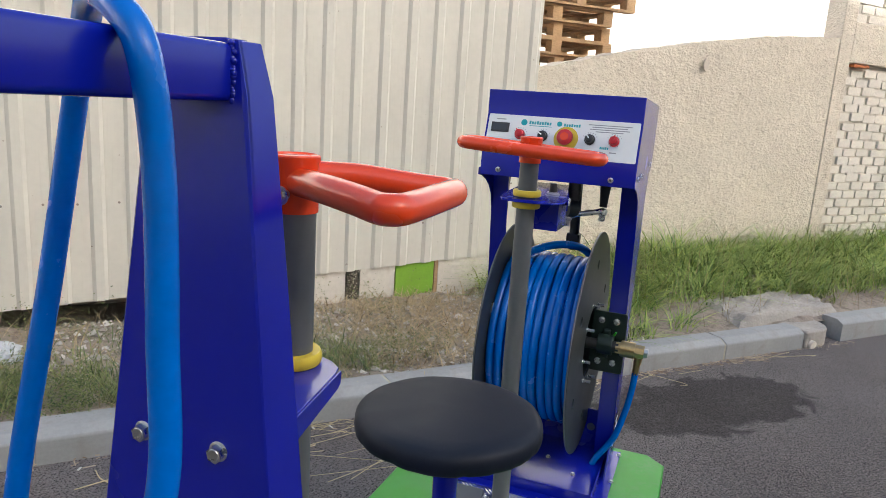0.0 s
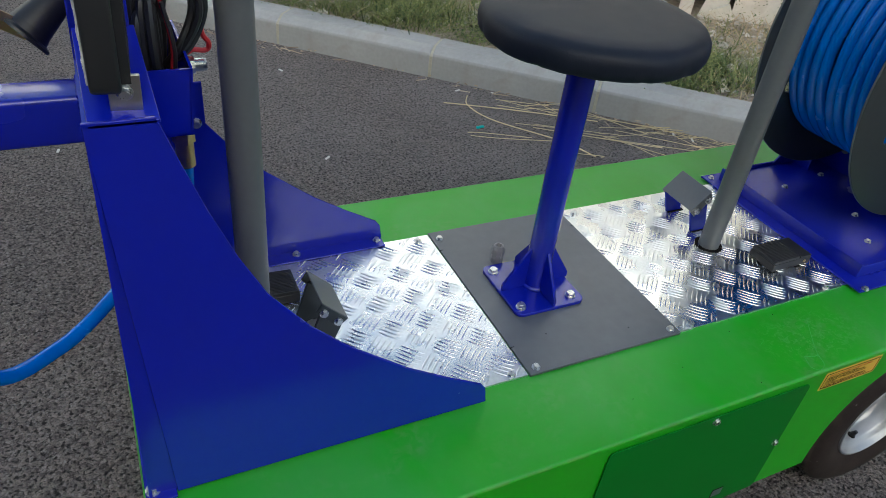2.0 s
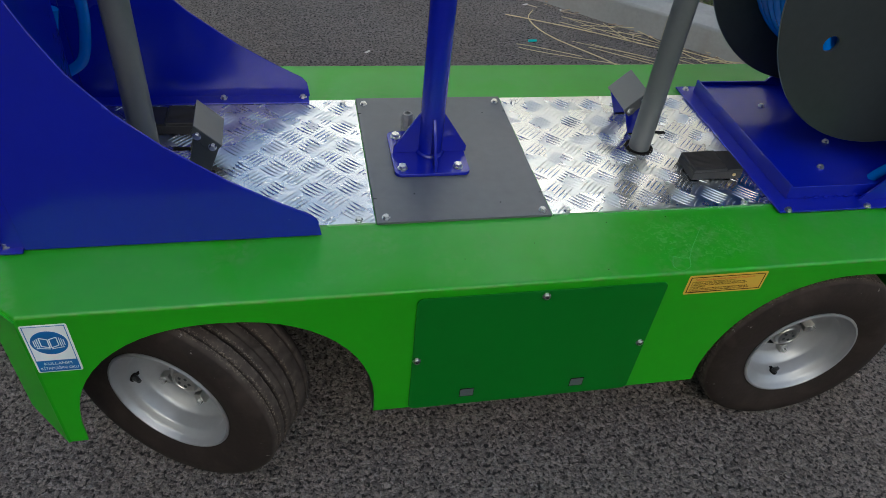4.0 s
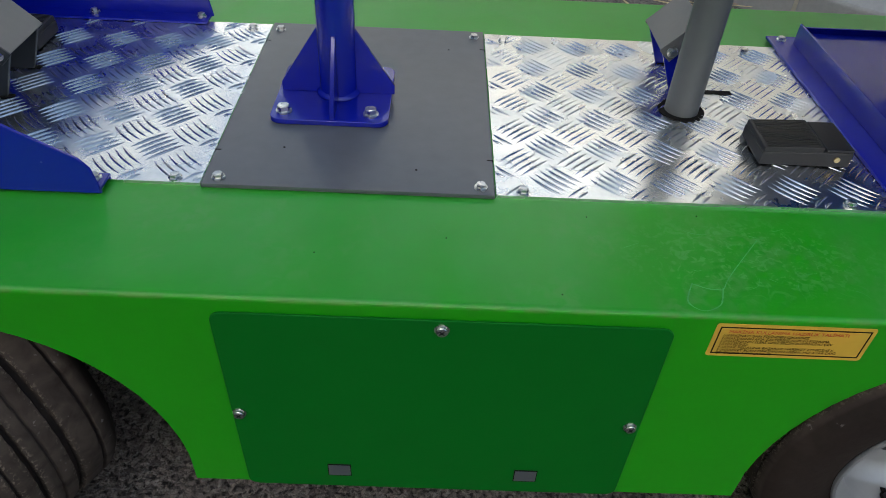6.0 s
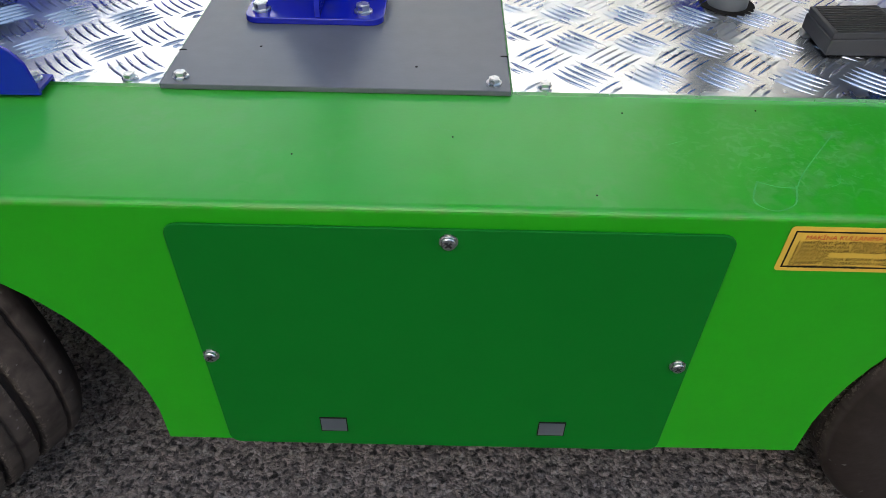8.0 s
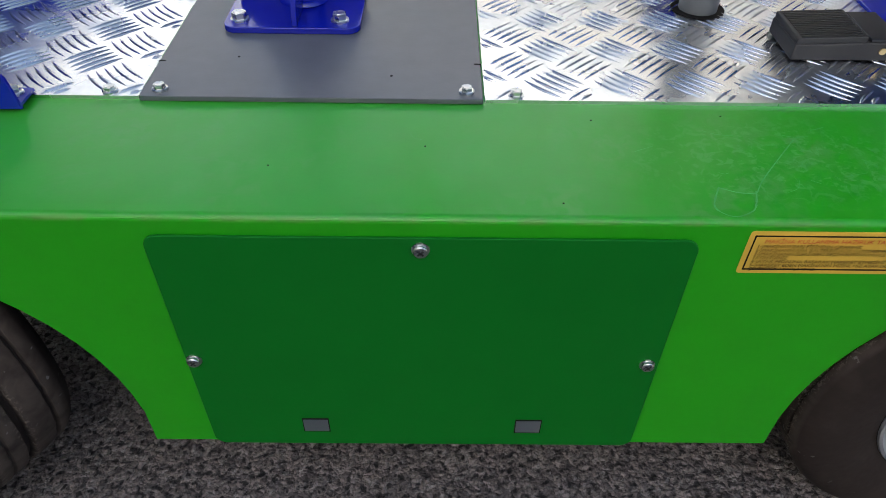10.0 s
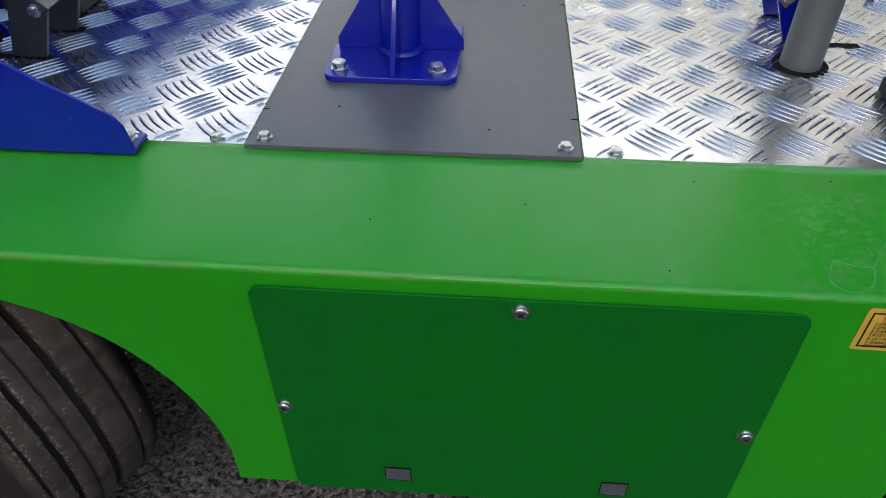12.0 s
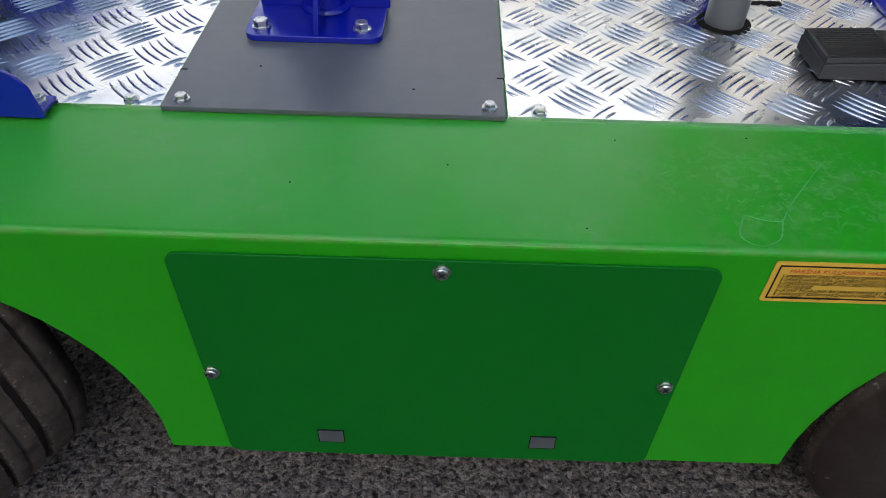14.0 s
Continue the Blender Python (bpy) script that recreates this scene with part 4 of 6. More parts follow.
def wheel(x, y, turn, spin):
    hub = lathe(B(), [(0.0335, 0.017), (0.0335, -0.002), (0.0315, -0.005), (0.0265, -0.0055), (0.0255, -0.010), (0.0235, -0.0125), (0.019, -0.0128), (0.018, -0.0112), (0.004, -0.0112)], 40, "y")
    w = part("wheel", mesh_of(hub, "hub", True), None, cart, "small black tyre on a silver steel rim")
    w.data.materials.append(chrome.m)
    w.matrix_basis = pose(x, y, 0.207, 0, 0, turn) @ pose(0, 0, 0, 0, spin, 0)
    part("tyre", TYRE, None, w, "black ribbed rubber tyre, dusty on the tread")
    part("rim", RIM, None, w, "silver painted steel rim")
    part("brake_drum", lathe(B(), [(0.075, 0.03), (0.075, 0.018), (0.03, 0.0165)], 36, "y"), dark_steel, w)
    bm = B()
    for k in range(5):
        a = 2 * math.pi * k / 5 + 0.5
        rod(bm, (0.011 * math.cos(a), -0.0105, 0.011 * math.sin(a)), (0.011 * math.cos(a), -0.0122, 0.011 * math.sin(a)), 0.0032, n=8)
    part("cap_emblem", bm, dark_steel, w)
    for k in range(4):
        a = 2 * math.pi * k / 4 + 0.45
        part("stud_block", box(B(), -0.011, 0.011, -0.006, 0.010, -0.008, 0.008, pose(0.050 * math.cos(a), 0, 0.050 * math.sin(a), 0, -math.degrees(a), 0)), chrome, w, "dull zinc stud block", bevel=0.0015)
        bolt(w, (0.054 * math.cos(a), -0.006, 0.054 * math.sin(a)), (0, -1, 0), BOLT, name="wheel_nut")
    bm = rod(B(), (0.0955, -0.029, 0.012), (0.0925, -0.029, 0.012), 0.0085, n=14)
    box(bm, 0.0915, 0.0945, -0.033, -0.016, 0.0085, 0.0155)
    part("valve_slot", bm, ink, w, "dark keyhole slot in the rim")
    part("valve", rod(rod(B(), (0.094, -0.029, 0.012), (0.086, -0.030, 0.012), 0.0062, 0.0055, 10), (0.086, -0.030, 0.012), (0.078, -0.033, 0.012), 0.0048, 0.004, 10), black, w)
    return w


wheel(-0.3635, -0.1045, -29, 181)
wheel(0.850, -0.121, 0, 100)
wheel(-0.358, 2 * CY + 0.092, -29 + 180, 30)
wheel(0.846, 2 * CY + 0.121, 180, 60)

# front mast of folded blue sheet
MX = -0.588


def lean_at(z):
    return 0.030 * (z - 1.0) if z < 1.0 else 0.053 * min(z - 1.0, 0.5)


GN, GF = -0.046, 0.416                                  # outer faces of the two gussets


def near_y(z):
    return 0.0165 + 0.112 * (z - 0.5)


def far_y(z):
    return 2 * CY - near_y(z) - 0.006


mast = part("mast", prism(B(), [(GN, DZ), (GN + 0.002, 1.008), (near_y(1.02), 1.02), (near_y(1.55), 1.55), (near_y(1.55) + 0.008, 1.592), (far_y(1.55) - 0.008, 1.592), (far_y(1.55), 1.55), (far_y(1.02), 1.02), (GF - 0.002, 1.008), (GF, DZ)], 0, MX, MX + 0.004),
            blue, cart, "tall blue folded steel front mast")
for v in mast.data.vertices:
    v.co.x += lean_at(v.co.z)
for sgn in (0, 1):
    bm = B()
    pts = []
    for z in (1.012, 1.2, 1.4, 1.55, 1.592):
        tip = 0.008 if z > 1.56 else 0
        y = near_y(min(z, 1.55)) + tip if not sgn else far_y(min(z, 1.55)) - tip
        d = 0.055 - 0.034 * (z - 1.0) if z < 1.57 else 0.030
        pts.append((y, z, d))
    rows = []
    for y, z, d in pts:
        t = 0.004 if not sgn else -0.004
        mx = MX + lean_at(z)
        rows.append([bm.verts.new((mx, y, z)), bm.verts.new((mx + d, y, z)), bm.verts.new((mx + d, y + t, z)), bm.verts.new((mx, y + t, z))])
    for a, b in zip(rows, rows[1:]):
        for i in range(4):
            bm.faces.new((a[i], a[(i + 1) % 4], b[(i + 1) % 4], b[i]))
    bm.faces.new(rows[0]), bm.faces.new(rows[-1][::-1])
    part("mast_flange", bm, blue, mast, bevel=0.0012, seg=2)
    # gusset with the curved back edge
    curve_line = [(-0.113, DZ + 0.001), (-0.118, 0.512), (-0.127, 0.524), (-0.183, 0.556), (-0.252, 0.600), (-0.336, 0.666), (-0.389, 0.718), (-0.438, 0.782), (-0.467, 0.840), (-0.493, 0.905), (-0.512, 0.96), (-0.528, 1.010)]
    y = GN if not sgn else GF - 0.004
    g = part("gusset_plate", prism(B(), [(MX + 0.019, DZ + 0.001), *curve_line, (MX - 0.001, 1.010)], 1, y, y + 0.004), blue, mast, "blue gusset plate with a curved edge", bevel=0.001, seg=1)
    yr = GN + 0.0045 if not sgn else GF - 0.0085
    part("web_return", prism(B(), [(MX - 0.0155, DZ + 0.004), (MX + 0.028, DZ + 0.004), (MX + 0.02, 1.0), (MX + 0.001, 1.0)], 1, yr, yr + 0.004), blue, mast)
    bm = B()
    inner = near_y(1.03)
    ya, yb = (GN, inner + 0.004) if not sgn else (GF, far_y(1.03) - 0.004)
    vs = [bm.verts.new(p) for p in ((MX + 0.004, ya, 1.008), (MX + 0.064, ya, 1.008), (MX + 0.060, yb, 1.05), (MX + 0.004, yb, 1.05), (MX + 0.004, ya, 1.004), (MX + 0.064, ya, 1.004), (MX + 0.060, yb, 1.046), (MX + 0.004, yb, 1.046))]
    for f in ((0, 1, 2, 3), (7, 6, 5, 4), (0, 4, 5, 1), (1, 5, 6, 2), (2, 6, 7, 3), (3, 7, 4, 0)):
        bm.faces.new([vs[i] for i in f])
    part("shoulder", bm, blue, mast, bevel=0.001, seg=1)
    yf = (GN + 0.003, GN + 0.034) if not sgn else (GF - 0.034, GF - 0.003)
    part("foot_flange", box(B(), -0.585, -0.116, yf[0], yf[1], DZ + 0.0005, DZ + 0.0045), blue, mast, bevel=0.001, seg=1)
    for x in (-0.45, -0.29, -0.128):
        bolt(mast, (x, sum(yf) / 2 + 0.004, DZ + 0.0045), turn=random.uniform(0, 60))
part("foot_plate", box(B(), -0.608, -0.57, GN - 0.008, GF + 0.008, DZ - 0.0005, DZ + 0.004), blue, mast, bevel=0.001, seg=1)
for y in (-0.036, 0.402):
    bolt(mast, (-0.598, y, DZ + 0.004), mesh=BIG_BOLT)
for y in (0.150, 0.2315):
    bolt(mast, (MX + lean_at(1.252), y, 1.252), (-1, 0, 0), BIG_BOLT)
part("inner_web", box(B(), MX + 0.05, MX + 0.054, 0.09, 2 * CY - 0.09, 0.52, 1.0), blue, mast)
# two arms and the spray boom
AY = 0.175
for z0, z1, x1 in ((0.892, 0.950, -0.925), (1.545, 1.590, -0.872)):
    bm = prism(B(), rounded(AY - 0.028, AY + 0.028, z0, z1, 0.006, 3), 0, x1, MX + (0.026 if z0 > 1.2 else -0.003))
    part("arm", bm, blue, mast, "square blue steel arm", smooth=True)
bm = B()
for i in range(9):
    for ya, za in ((AY - 0.0285, 0.892 + 0.0065 * i), (AY - 0.028 + 0.0065 * i, 0.9505)):
        bmesh.ops.create_icosphere(bm, subdivisions=1, radius=0.0045, matrix=pose(MX - 0.003, ya, za))
for i in range(20):
    bmesh.ops.create_icosphere(bm, subdivisions=2, radius=random.uniform(0.0022, 0.0034), matrix=pose(MX + lean_at(1.57) - 0.0005, AY - 0.0283 + random.uniform(-0.0015, 0.0015), 1.546 + 0.0023 * i))
tagged(part("weld_bead", bm, blue, mast, smooth=True), kind="stuff")
bm = B()
box(bm, -0.560, -0.533, near_y(1.55) + 0.02, 2 * CY - near_y(1.55) - 0.02, 1.588, 1.594)
part("top_cap", bm, blue, mast, bevel=0.001, seg=1)
BX, BY = -0.9615, 0.162
boom = part("spray_boom", prism(B(), rounded(BX - 0.017, BX + 0.017, BY - 0.017, BY + 0.017, 0.004, 3), 2, 0.318, 1.80), stainless, cart, "brown steel spray boom with brass nozzles", smooth=True, m=pose(BX, BY, 0.32, 1.0, 2.1, 0) @ pose(-BX, -BY, -0.32))


def nozzle(parent, place, turn, up):
    """Brass double nozzle body on a stub, its tip up or down."""
    n = part("nozzle", rod(rod(B(), (0, 0, 0), (0.030, 0, 0), 0.0085, n=12), (0.004, 0, 0), (0.012, 0, 0), 0.012, n=6), brass, parent, "brass twin spray nozzle", smooth=True,
             m=Matrix.Translation(place) @ pose(0, 0, 0, 0, 0, turn) @ pose(0, 0, 0, 0 if not up else 180, 0, 0) @ Matrix.Diagonal((0.84, 0.95, 0.95, 1)))
    part("crossbar", rod(rod(B(), (0.016, 0, 0), (0.094, 0, 0), 0.0095, n=16), (0.047, 0, 0), (0.058, 0, 0), 0.0135, n=6), brass, n, smooth=True)
    for x in (0.034, 0.078):
        bm = lathe(B(), [(0.0145, -0.010), (0.0152, -0.004), (0.0150, 0.006), (0.0128, 0.009), (0.0128, 0.0125), (0.0155, 0.014), (0.0158, 0.020), (0.0135, 0.025), (0.0095, 0.0275), (0.003, 0.028)], 20, m=pose(x, 0, 0))
        part("cap", bm, brass, n, smooth=True)
    part("outlet", rod(rod(B(), (0.078, 0, -0.006), (0.077, -0.002, -0.034), 0.0125, 0.0115, 14), (0.077, -0.002, -0.018), (0.0765, -0.003, -0.032), 0.0148, 0.0148, 6), brass, n, smooth=True)
    part("hose_tail", rod(B(), (0.077, -0.002, -0.034), (0.075, -0.005, -0.050), 0.0108, 0.0095, 14), brass, n, smooth=True)
    part("tip", rod(rod(B(), (0.075, -0.005, -0.049), (0.0745, -0.006, -0.056), 0.0118, n=6), (0.0745, -0.006, -0.056), (0.074, -0.007, -0.066), 0.0095, 0.0085, 14), zinc, n, smooth=True)
    return n


for k in range(4):
    nozzle(boom, (BX + 0.008, BY, 0.367 + 0.428 * k), 2, False)
    nozzle(boom, (BX - 0.016, BY - 0.004, 0.425 + 0.428 * k), 248, True)
part("tap", rod(B(), (BX - 0.004, BY, 0.319), (BX - 0.004, BY, 0.298), 0.008, n=12), bronze, boom, smooth=True)
part("tap_lever", box(B(), 0, 0.011, -0.004, 0.004, -0.028, 0.004, pose(BX + 0.006, BY - 0.004, 0.310, 0, 12, 0)), hose_blue, boom, "blue tap lever", bevel=0.002)

# hoses at the mast
HR = 0.0108
loop = [(-0.54, 0.30, 0.72), (-0.575, 0.295, 0.60), (-0.62, 0.262, 0.562), (-0.69, 0.20, 0.548), (-0.766, 0.138, 0.578), (-0.824, 0.128, 0.716), (-0.830, 0.126, 0.90), (-0.79, 0.122, 1.09), (-0.727, 0.112, 1.20), (-0.690, 0.105, 1.288), (-0.6775, 0.1135, 1.391), (-0.672, 0.119, 1.502), (-0.677, 0.126, 1.578),
        (-0.664, 0.165, 1.607), (-0.63, 0.215, 1.614), (-0.594, 0.262, 1.597), (-0.552, 0.325, 1.53), (-0.559, 0.357, 1.368), (-0.591, 0.376, 1.168), (-0.606, 0.37, 1.06), (-0.622, 0.345, 0.985)]
part("hose", tube(B(), smooth_line(loop, 10), HR, 14), hose_blue, mast, "bright blue rubber hose", smooth=True)
bm = tube(B(), smooth_line([(-0.480, 0.262, 0.80), (-0.481, 0.264, 0.76), (-0.488, 0.275, 0.70), (-0.51, 0.292, 0.63), (-0.545, 0.30, 0.60)], 8), 0.0095, 12)
part("hose", bm, hose_blue, mast, smooth=True)
part("hose_ferrule", rod(rod(rod(B(), (-0.479, 0.262, 0.785), (-0.479, 0.262, 0.825), 0.0125, n=14), (-0.479, 0.262, 0.822), (-0.479, 0.262, 0.84), 0.0155, n=6), (-0.479, 0.262, 0.838), (-0.479, 0.262, 0.915), 0.009, n=12), brass, mast, "brass hose fitting", smooth=True)

# cable tray and valve behind the mast
tray = part("cable_tray", box(B(), -0.532, -0.484, 0.112, 0.265, 0.912, 0.916), blue, mast, "blue folded sheet tray")
for y0, y1 in ((0.110, 0.113), (0.264, 0.267)):
    part("tray_side", prism(B(), [(-0.532, 0.912), (-0.483, 0.912), (-0.476, 0.988), (-0.532, 0.988)], 1, y0, y1), blue, tray)
part("tray_side", box(B(), 0, 0.003, 0.110, 0.267, 0, 0.077, pose(-0.484, 0, 0.912, 0, 5, 0)), blue, tray)
part("tray_side", box(B(), -0.534, -0.531, 0.110, 0.267, 0.912, 1.03), blue, tray)
valve = part("ball_valve", rod(rod(B(), (-0.49, 0.300, 0.915), (-0.434, 0.300, 0.915), 0.0085, n=12), (-0.468, 0.300, 0.915), (-0.450, 0.300, 0.915), 0.0125, n=8), zinc, mast, "zinc ball valve with a red handle", smooth=True)
part("valve_handle", tube(B(), smooth_line([(-0.458, 0.300, 0.932), (-0.450, 0.300, 0.936), (-0.432, 0.302, 0.934), (-0.428, 0.302, 0.944), (-0.436, 0.302, 0.96), (-0.438, 0.302, 1.01)], 6), 0.0036, 8), red, valve, smooth=True)
part("hose_bracket", box(B(), -0.522, -0.450, 0.247, 0.251, 0.838, 0.912), blue, mast)
bolt(mast, (-0.462, 0.247, 0.855), (0, -1, 0))
bolt(mast, (-0.505, 0.247, 0.855), (0, -1, 0))

# work lamp on the shoulder
lamp = part("work_lamp", prism(B(), rounded(-0.056, 0.042, 1.034, 1.134, 0.010, 4), 0, -0.576, -0.551), black, mast, "square black work lamp with a glass lens", bevel=0.003, m=pose(-0.560, -0.008, 1.088, 5.6, 2, -4) @ pose(0.564, 0.007, -1.084))
part("lens", prism(B(), rounded(-0.050, 0.036, 1.040, 1.128, 0.008, 4), 0, -0.5778, -0.5755), led_glass, lamp)
for i in range(3):
    for j in range(3):
        at = pose(-0.5778, -0.034 + 0.027 * i, 1.0575 + 0.0265 * j, 0, -90, 0)
        part("reflector", lathe(B(), [(0.0085, 0), (0.0078, 0.0012), (0.0066, 0.0005), (0.003, 0.0002)], 18, m=at), zinc, lamp)
        part("diode", lathe(B(), [(0.0036, 0.0004), (0.003, 0.0016), (0.001, 0.002)], 10, m=at), white, lamp)
for k in range(7):
    part("cooling_fin", box(B(), -0.552, -0.543, -0.046 + 0.012 * k, -0.042 + 0.012 * k, 1.042, 1.126), black, lamp)
part("bracket", box(B(), -0.563, -0.536, -0.034, -0.004, 1.0075, 1.012), chrome, lamp, bevel=0.001)
part("bracket_leg", box(B(), -0.563, -0.536, -0.0375, -0.034, 1.0075, 1.046), chrome, lamp, bevel=0.001)
bolt(lamp, (-0.5495, -0.0375, 1.030), (0, -1, 0))

# steering columns and handles
def column(x, z_top, ring_zs, r, lean=0.0, screw=True, oval=False):
    c = part("steering_column", rod(B(), (x, CY, DZ - 0.05), (x + lean, CY, z_top - 0.06), r, n=36), grey_paint, cart, "grey painted steel steering column with an orange handle", smooth=True)
    hub = part("handle_hub", lathe(B(), [(0.0252, 0.020), (0.0252, 0.072), (0.0262, 0.0735), (0.0262, 0.077), (0.025, 0.0785), (0.0225, 0.079), (0.0215, 0.0772), (0.01, 0.0775)], 36, m=pose(x + lean, CY, z_top - 0.082)), orange, c, smooth=True)
    zc, ze = z_top - 0.030, z_top - 0.036
    if oval:
        half = ((-0.036, 0.0), (-0.037, 0.05), (-0.038, 0.108), (-0.035, 0.142), (-0.022, 0.157), (0.0, 0.161), (0.022, 0.157), (0.035, 0.142), (0.038, 0.108), (0.037, 0.05), (0.036, 0.0))
        ring = [(x + px, CY + py, zc - 0.003 + 0.05 * py) for px, py in half] + [(x + px, CY - py, zc - 0.003 - 0.05 * py) for px, py in half[-2:0:-1]]
        part("handle_bar", tube(B(), smooth_line(ring, 6, True), 0.0148, 18, True), orange, c, "oval ring of orange painted tube", smooth=True)
    for sgn in (-1, 1) if not oval else ():
        pts = [(x + lean + px * (1.0 if sgn < 0 else 0.7), CY + sgn * py * (1.0 if sgn < 0 else 0.5), z) for px, py, z in ((-0.012, 0.014, zc), (-0.036, 0.055, zc), (-0.055, 0.098, zc - 0.003), (-0.0685, 0.128, ze), (-0.0725, 0.139, ze), (-0.067, 0.148, ze), (-0.048, 0.1505, ze), (0.0, 0.151, ze + 0.001),
               (0.05, 0.1505, ze + 0.002), (0.070, 0.148, ze + 0.002), (0.0755, 0.139, ze + 0.002), (0.071, 0.128, ze + 0.003), (0.057, 0.098, ze + 0.006), (0.038, 0.055, zc + 0.005), (0.014, 0.014, zc + 0.006))]
        part("handle_bar", tube(B(), smooth_line(pts, 6), 0.0146, 18), orange, c, "bent orange painted tube handle", smooth=True)
        if sgn < 0:
            out = Vector((-0.55, -0.83, 0.05)).normalized()
            at = Vector((x + lean + 0.0735, CY - 0.144, ze + 0.002)) + out * 0.0152
            part("paint_chip", lathe(B(), [(0.0062, 0.0), (0.005, 0.0009), (0.002, 0.0012)], 7, m=Matrix.Translation(at) @ out.to_track_quat("Z", "Y").to_matrix().to_4x4()), yellow, c, "chip of yellow under the orange paint")
    if screw:
        part("clamp_screw", rod(B(), (x + lean - 0.024, CY - 0.006, z_top - 0.042), (x + lean - 0.042, CY - 0.006, z_top - 0.042), 0.005, n=10), zinc, c)
        bolt(c, (x + lean - 0.034, CY - 0.006, z_top - 0.042), (-1, 0, 0), BIG_BOLT)
    for z in ring_zs:
        part("collar", lathe(B(), [(r - 0.0005, -0.007), (0.0312, -0.007), (0.0328, -0.004), (0.0328, 0.004), (0.0312, 0.007), (r - 0.0005, 0.007)], 40, m=pose(x, CY, z)), yellow, c, "yellow plastic bearing collar", smooth=True)
    return c


FX, RX = -0.412, 0.558
column(FX, 1.498, (1.279,), 0.0232)
column(RX, 1.493, (1.361, 1.334), 0.0218, screw=False, oval=True)
shelf = part("column_bracket", prism(B(), [(-0.535, 0.108), (-0.42, 0.128), (-0.40, 0.134), (-0.387, 0.15), (-0.380, 0.17), (-0.380, 0.203), (-0.387, 0.223), (-0.40, 0.239), (-0.42, 0.245), (-0.535, 0.265)], 2, 1.2675, 1.2715), blue, mast, "blue folded bracket holding the column", bevel=0.001, seg=1)
for sgn in (-1, 1):
    bm = B()
    prism(bm, [(-0.535, 1.2695), (-0.402, 1.2695), (-0.404, 1.256), (-0.412, 1.252), (-0.535, 1.244)], 1, 0, 0.003)
    for v in bm.verts:
        t = (v.co.x + 0.535) / 0.125
        v.co.y += CY + sgn * (0.0785 - 0.0215 * t) - 0.0015
    part("bracket_lip", bm, blue, shelf, bevel=0.001, seg=1)


bm = lathe(B(), [(0.0215, 0), (0.0300, 0), (0.0300, 0.0010), (0.0215, 0.0010)], 36, m=pose(RX, CY, DZ + 0.0003))
part("column_hole", bm, ink, tread_b, "dark gap round the column")
part("column_hole", lathe(B(), [(0.0215, 0), (0.0300, 0), (0.0300, 0.0010), (0.0215, 0.0010)], 36, m=pose(FX, CY, DZ + 0.0003)), ink, tread_a)


# pedals
def foot_switch(x, y, turn):
    m = pose(x, y, DZ + 0.0015, 0, 0, turn)
    ped = part("foot_switch", prism(B(), [(-0.054, 0.0), (0.054, 0.0), (0.054, 0.020), (0.022, 0.020), (-0.054, 0.017)], 1, -0.033, 0.033), grey_plastic, cart, "black plastic foot switch with a ribbed treadle", bevel=0.002, m=m)
    part("treadle", box(B(), -0.053, 0.018, -0.032, 0.032, 0.0, 0.007, pose(0, 0, 0.0185, 0, -2, 0)), grey_plastic, ped, bevel=0.0015)
    for k in range(15):
        part("rib", box(B(), -0.049, 0.014, -0.0008, 0.0008, 0, 0.0012, pose(0, -0.0285 + 0.00407 * k, 0.0254, 0, -2, 0)), grey_plastic, ped)
    part("heel_cap", box(B(), 0.021, 0.0535, -0.0325, 0.0325, 0.020, 0.0235), black, ped, bevel=0.001)
    part("pivot", rod(B(), (0.036, -0.0328, 0.011), (0.036, -0.0345, 0.011), 0.0035, n=12), brass, ped)
    return ped


foot_switch(0.674, 0.096, 0)
foot_switch(-0.372, 0.305, 180)


def brake_pedal(x, sgn, ya, yb, arm_mat, cheek_mat):
    """Folded plate leaning at 45 degrees, two cheeks bent back, an arm under each."""
    top, low = (x + sgn * 0.0215, 0.583), (x - sgn * 0.0215, 0.541)
    back = (sgn * 0.0016, -0.0018)
    p = part("brake_pedal", prism(B(), [top, low, (low[0] + back[0], low[1] + back[1]), (top[0] + back[0], top[1] + back[1])], 1, ya, yb), pedal_grey, cart, "folded grey steel brake pedal plate", bevel=0.0008)
    for y, o in ((ya, -1), (yb - 0.003, 1)):
        bm = prism(B(), [(top[0], top[1] - 0.002), (low[0], low[1] - 0.002), (low[0] + sgn * 0.016, low[1] - 0.017), (top[0] + sgn * 0.010, top[1] - 0.018)], 1, y, y + 0.003)
        cheek = part("pedal_cheek", bm, cheek_mat, p, bevel=0.0008, seg=1)
        for k in (0.25, 0.8):
            q = (top[0] + (low[0] - top[0]) * k + sgn * 0.008, y + (0 if o < 0 else 0.003), top[1] + (low[1] - top[1]) * k - 0.011)
            bolt(cheek, q, (0, o, 0))
        ar = prism(B(), [(x - sgn * 0.018, 0.540), (x + sgn * 0.022, 0.562), (x + sgn * 0.050, DZ - 0.01), (x + sgn * 0.014, DZ - 0.02)], 1, y + (0.0035 if o < 0 else -0.0065), y + (0.0095 if o < 0 else -0.0005))
        part("pedal_arm", ar, arm_mat, p, bevel=0.001)
    return p


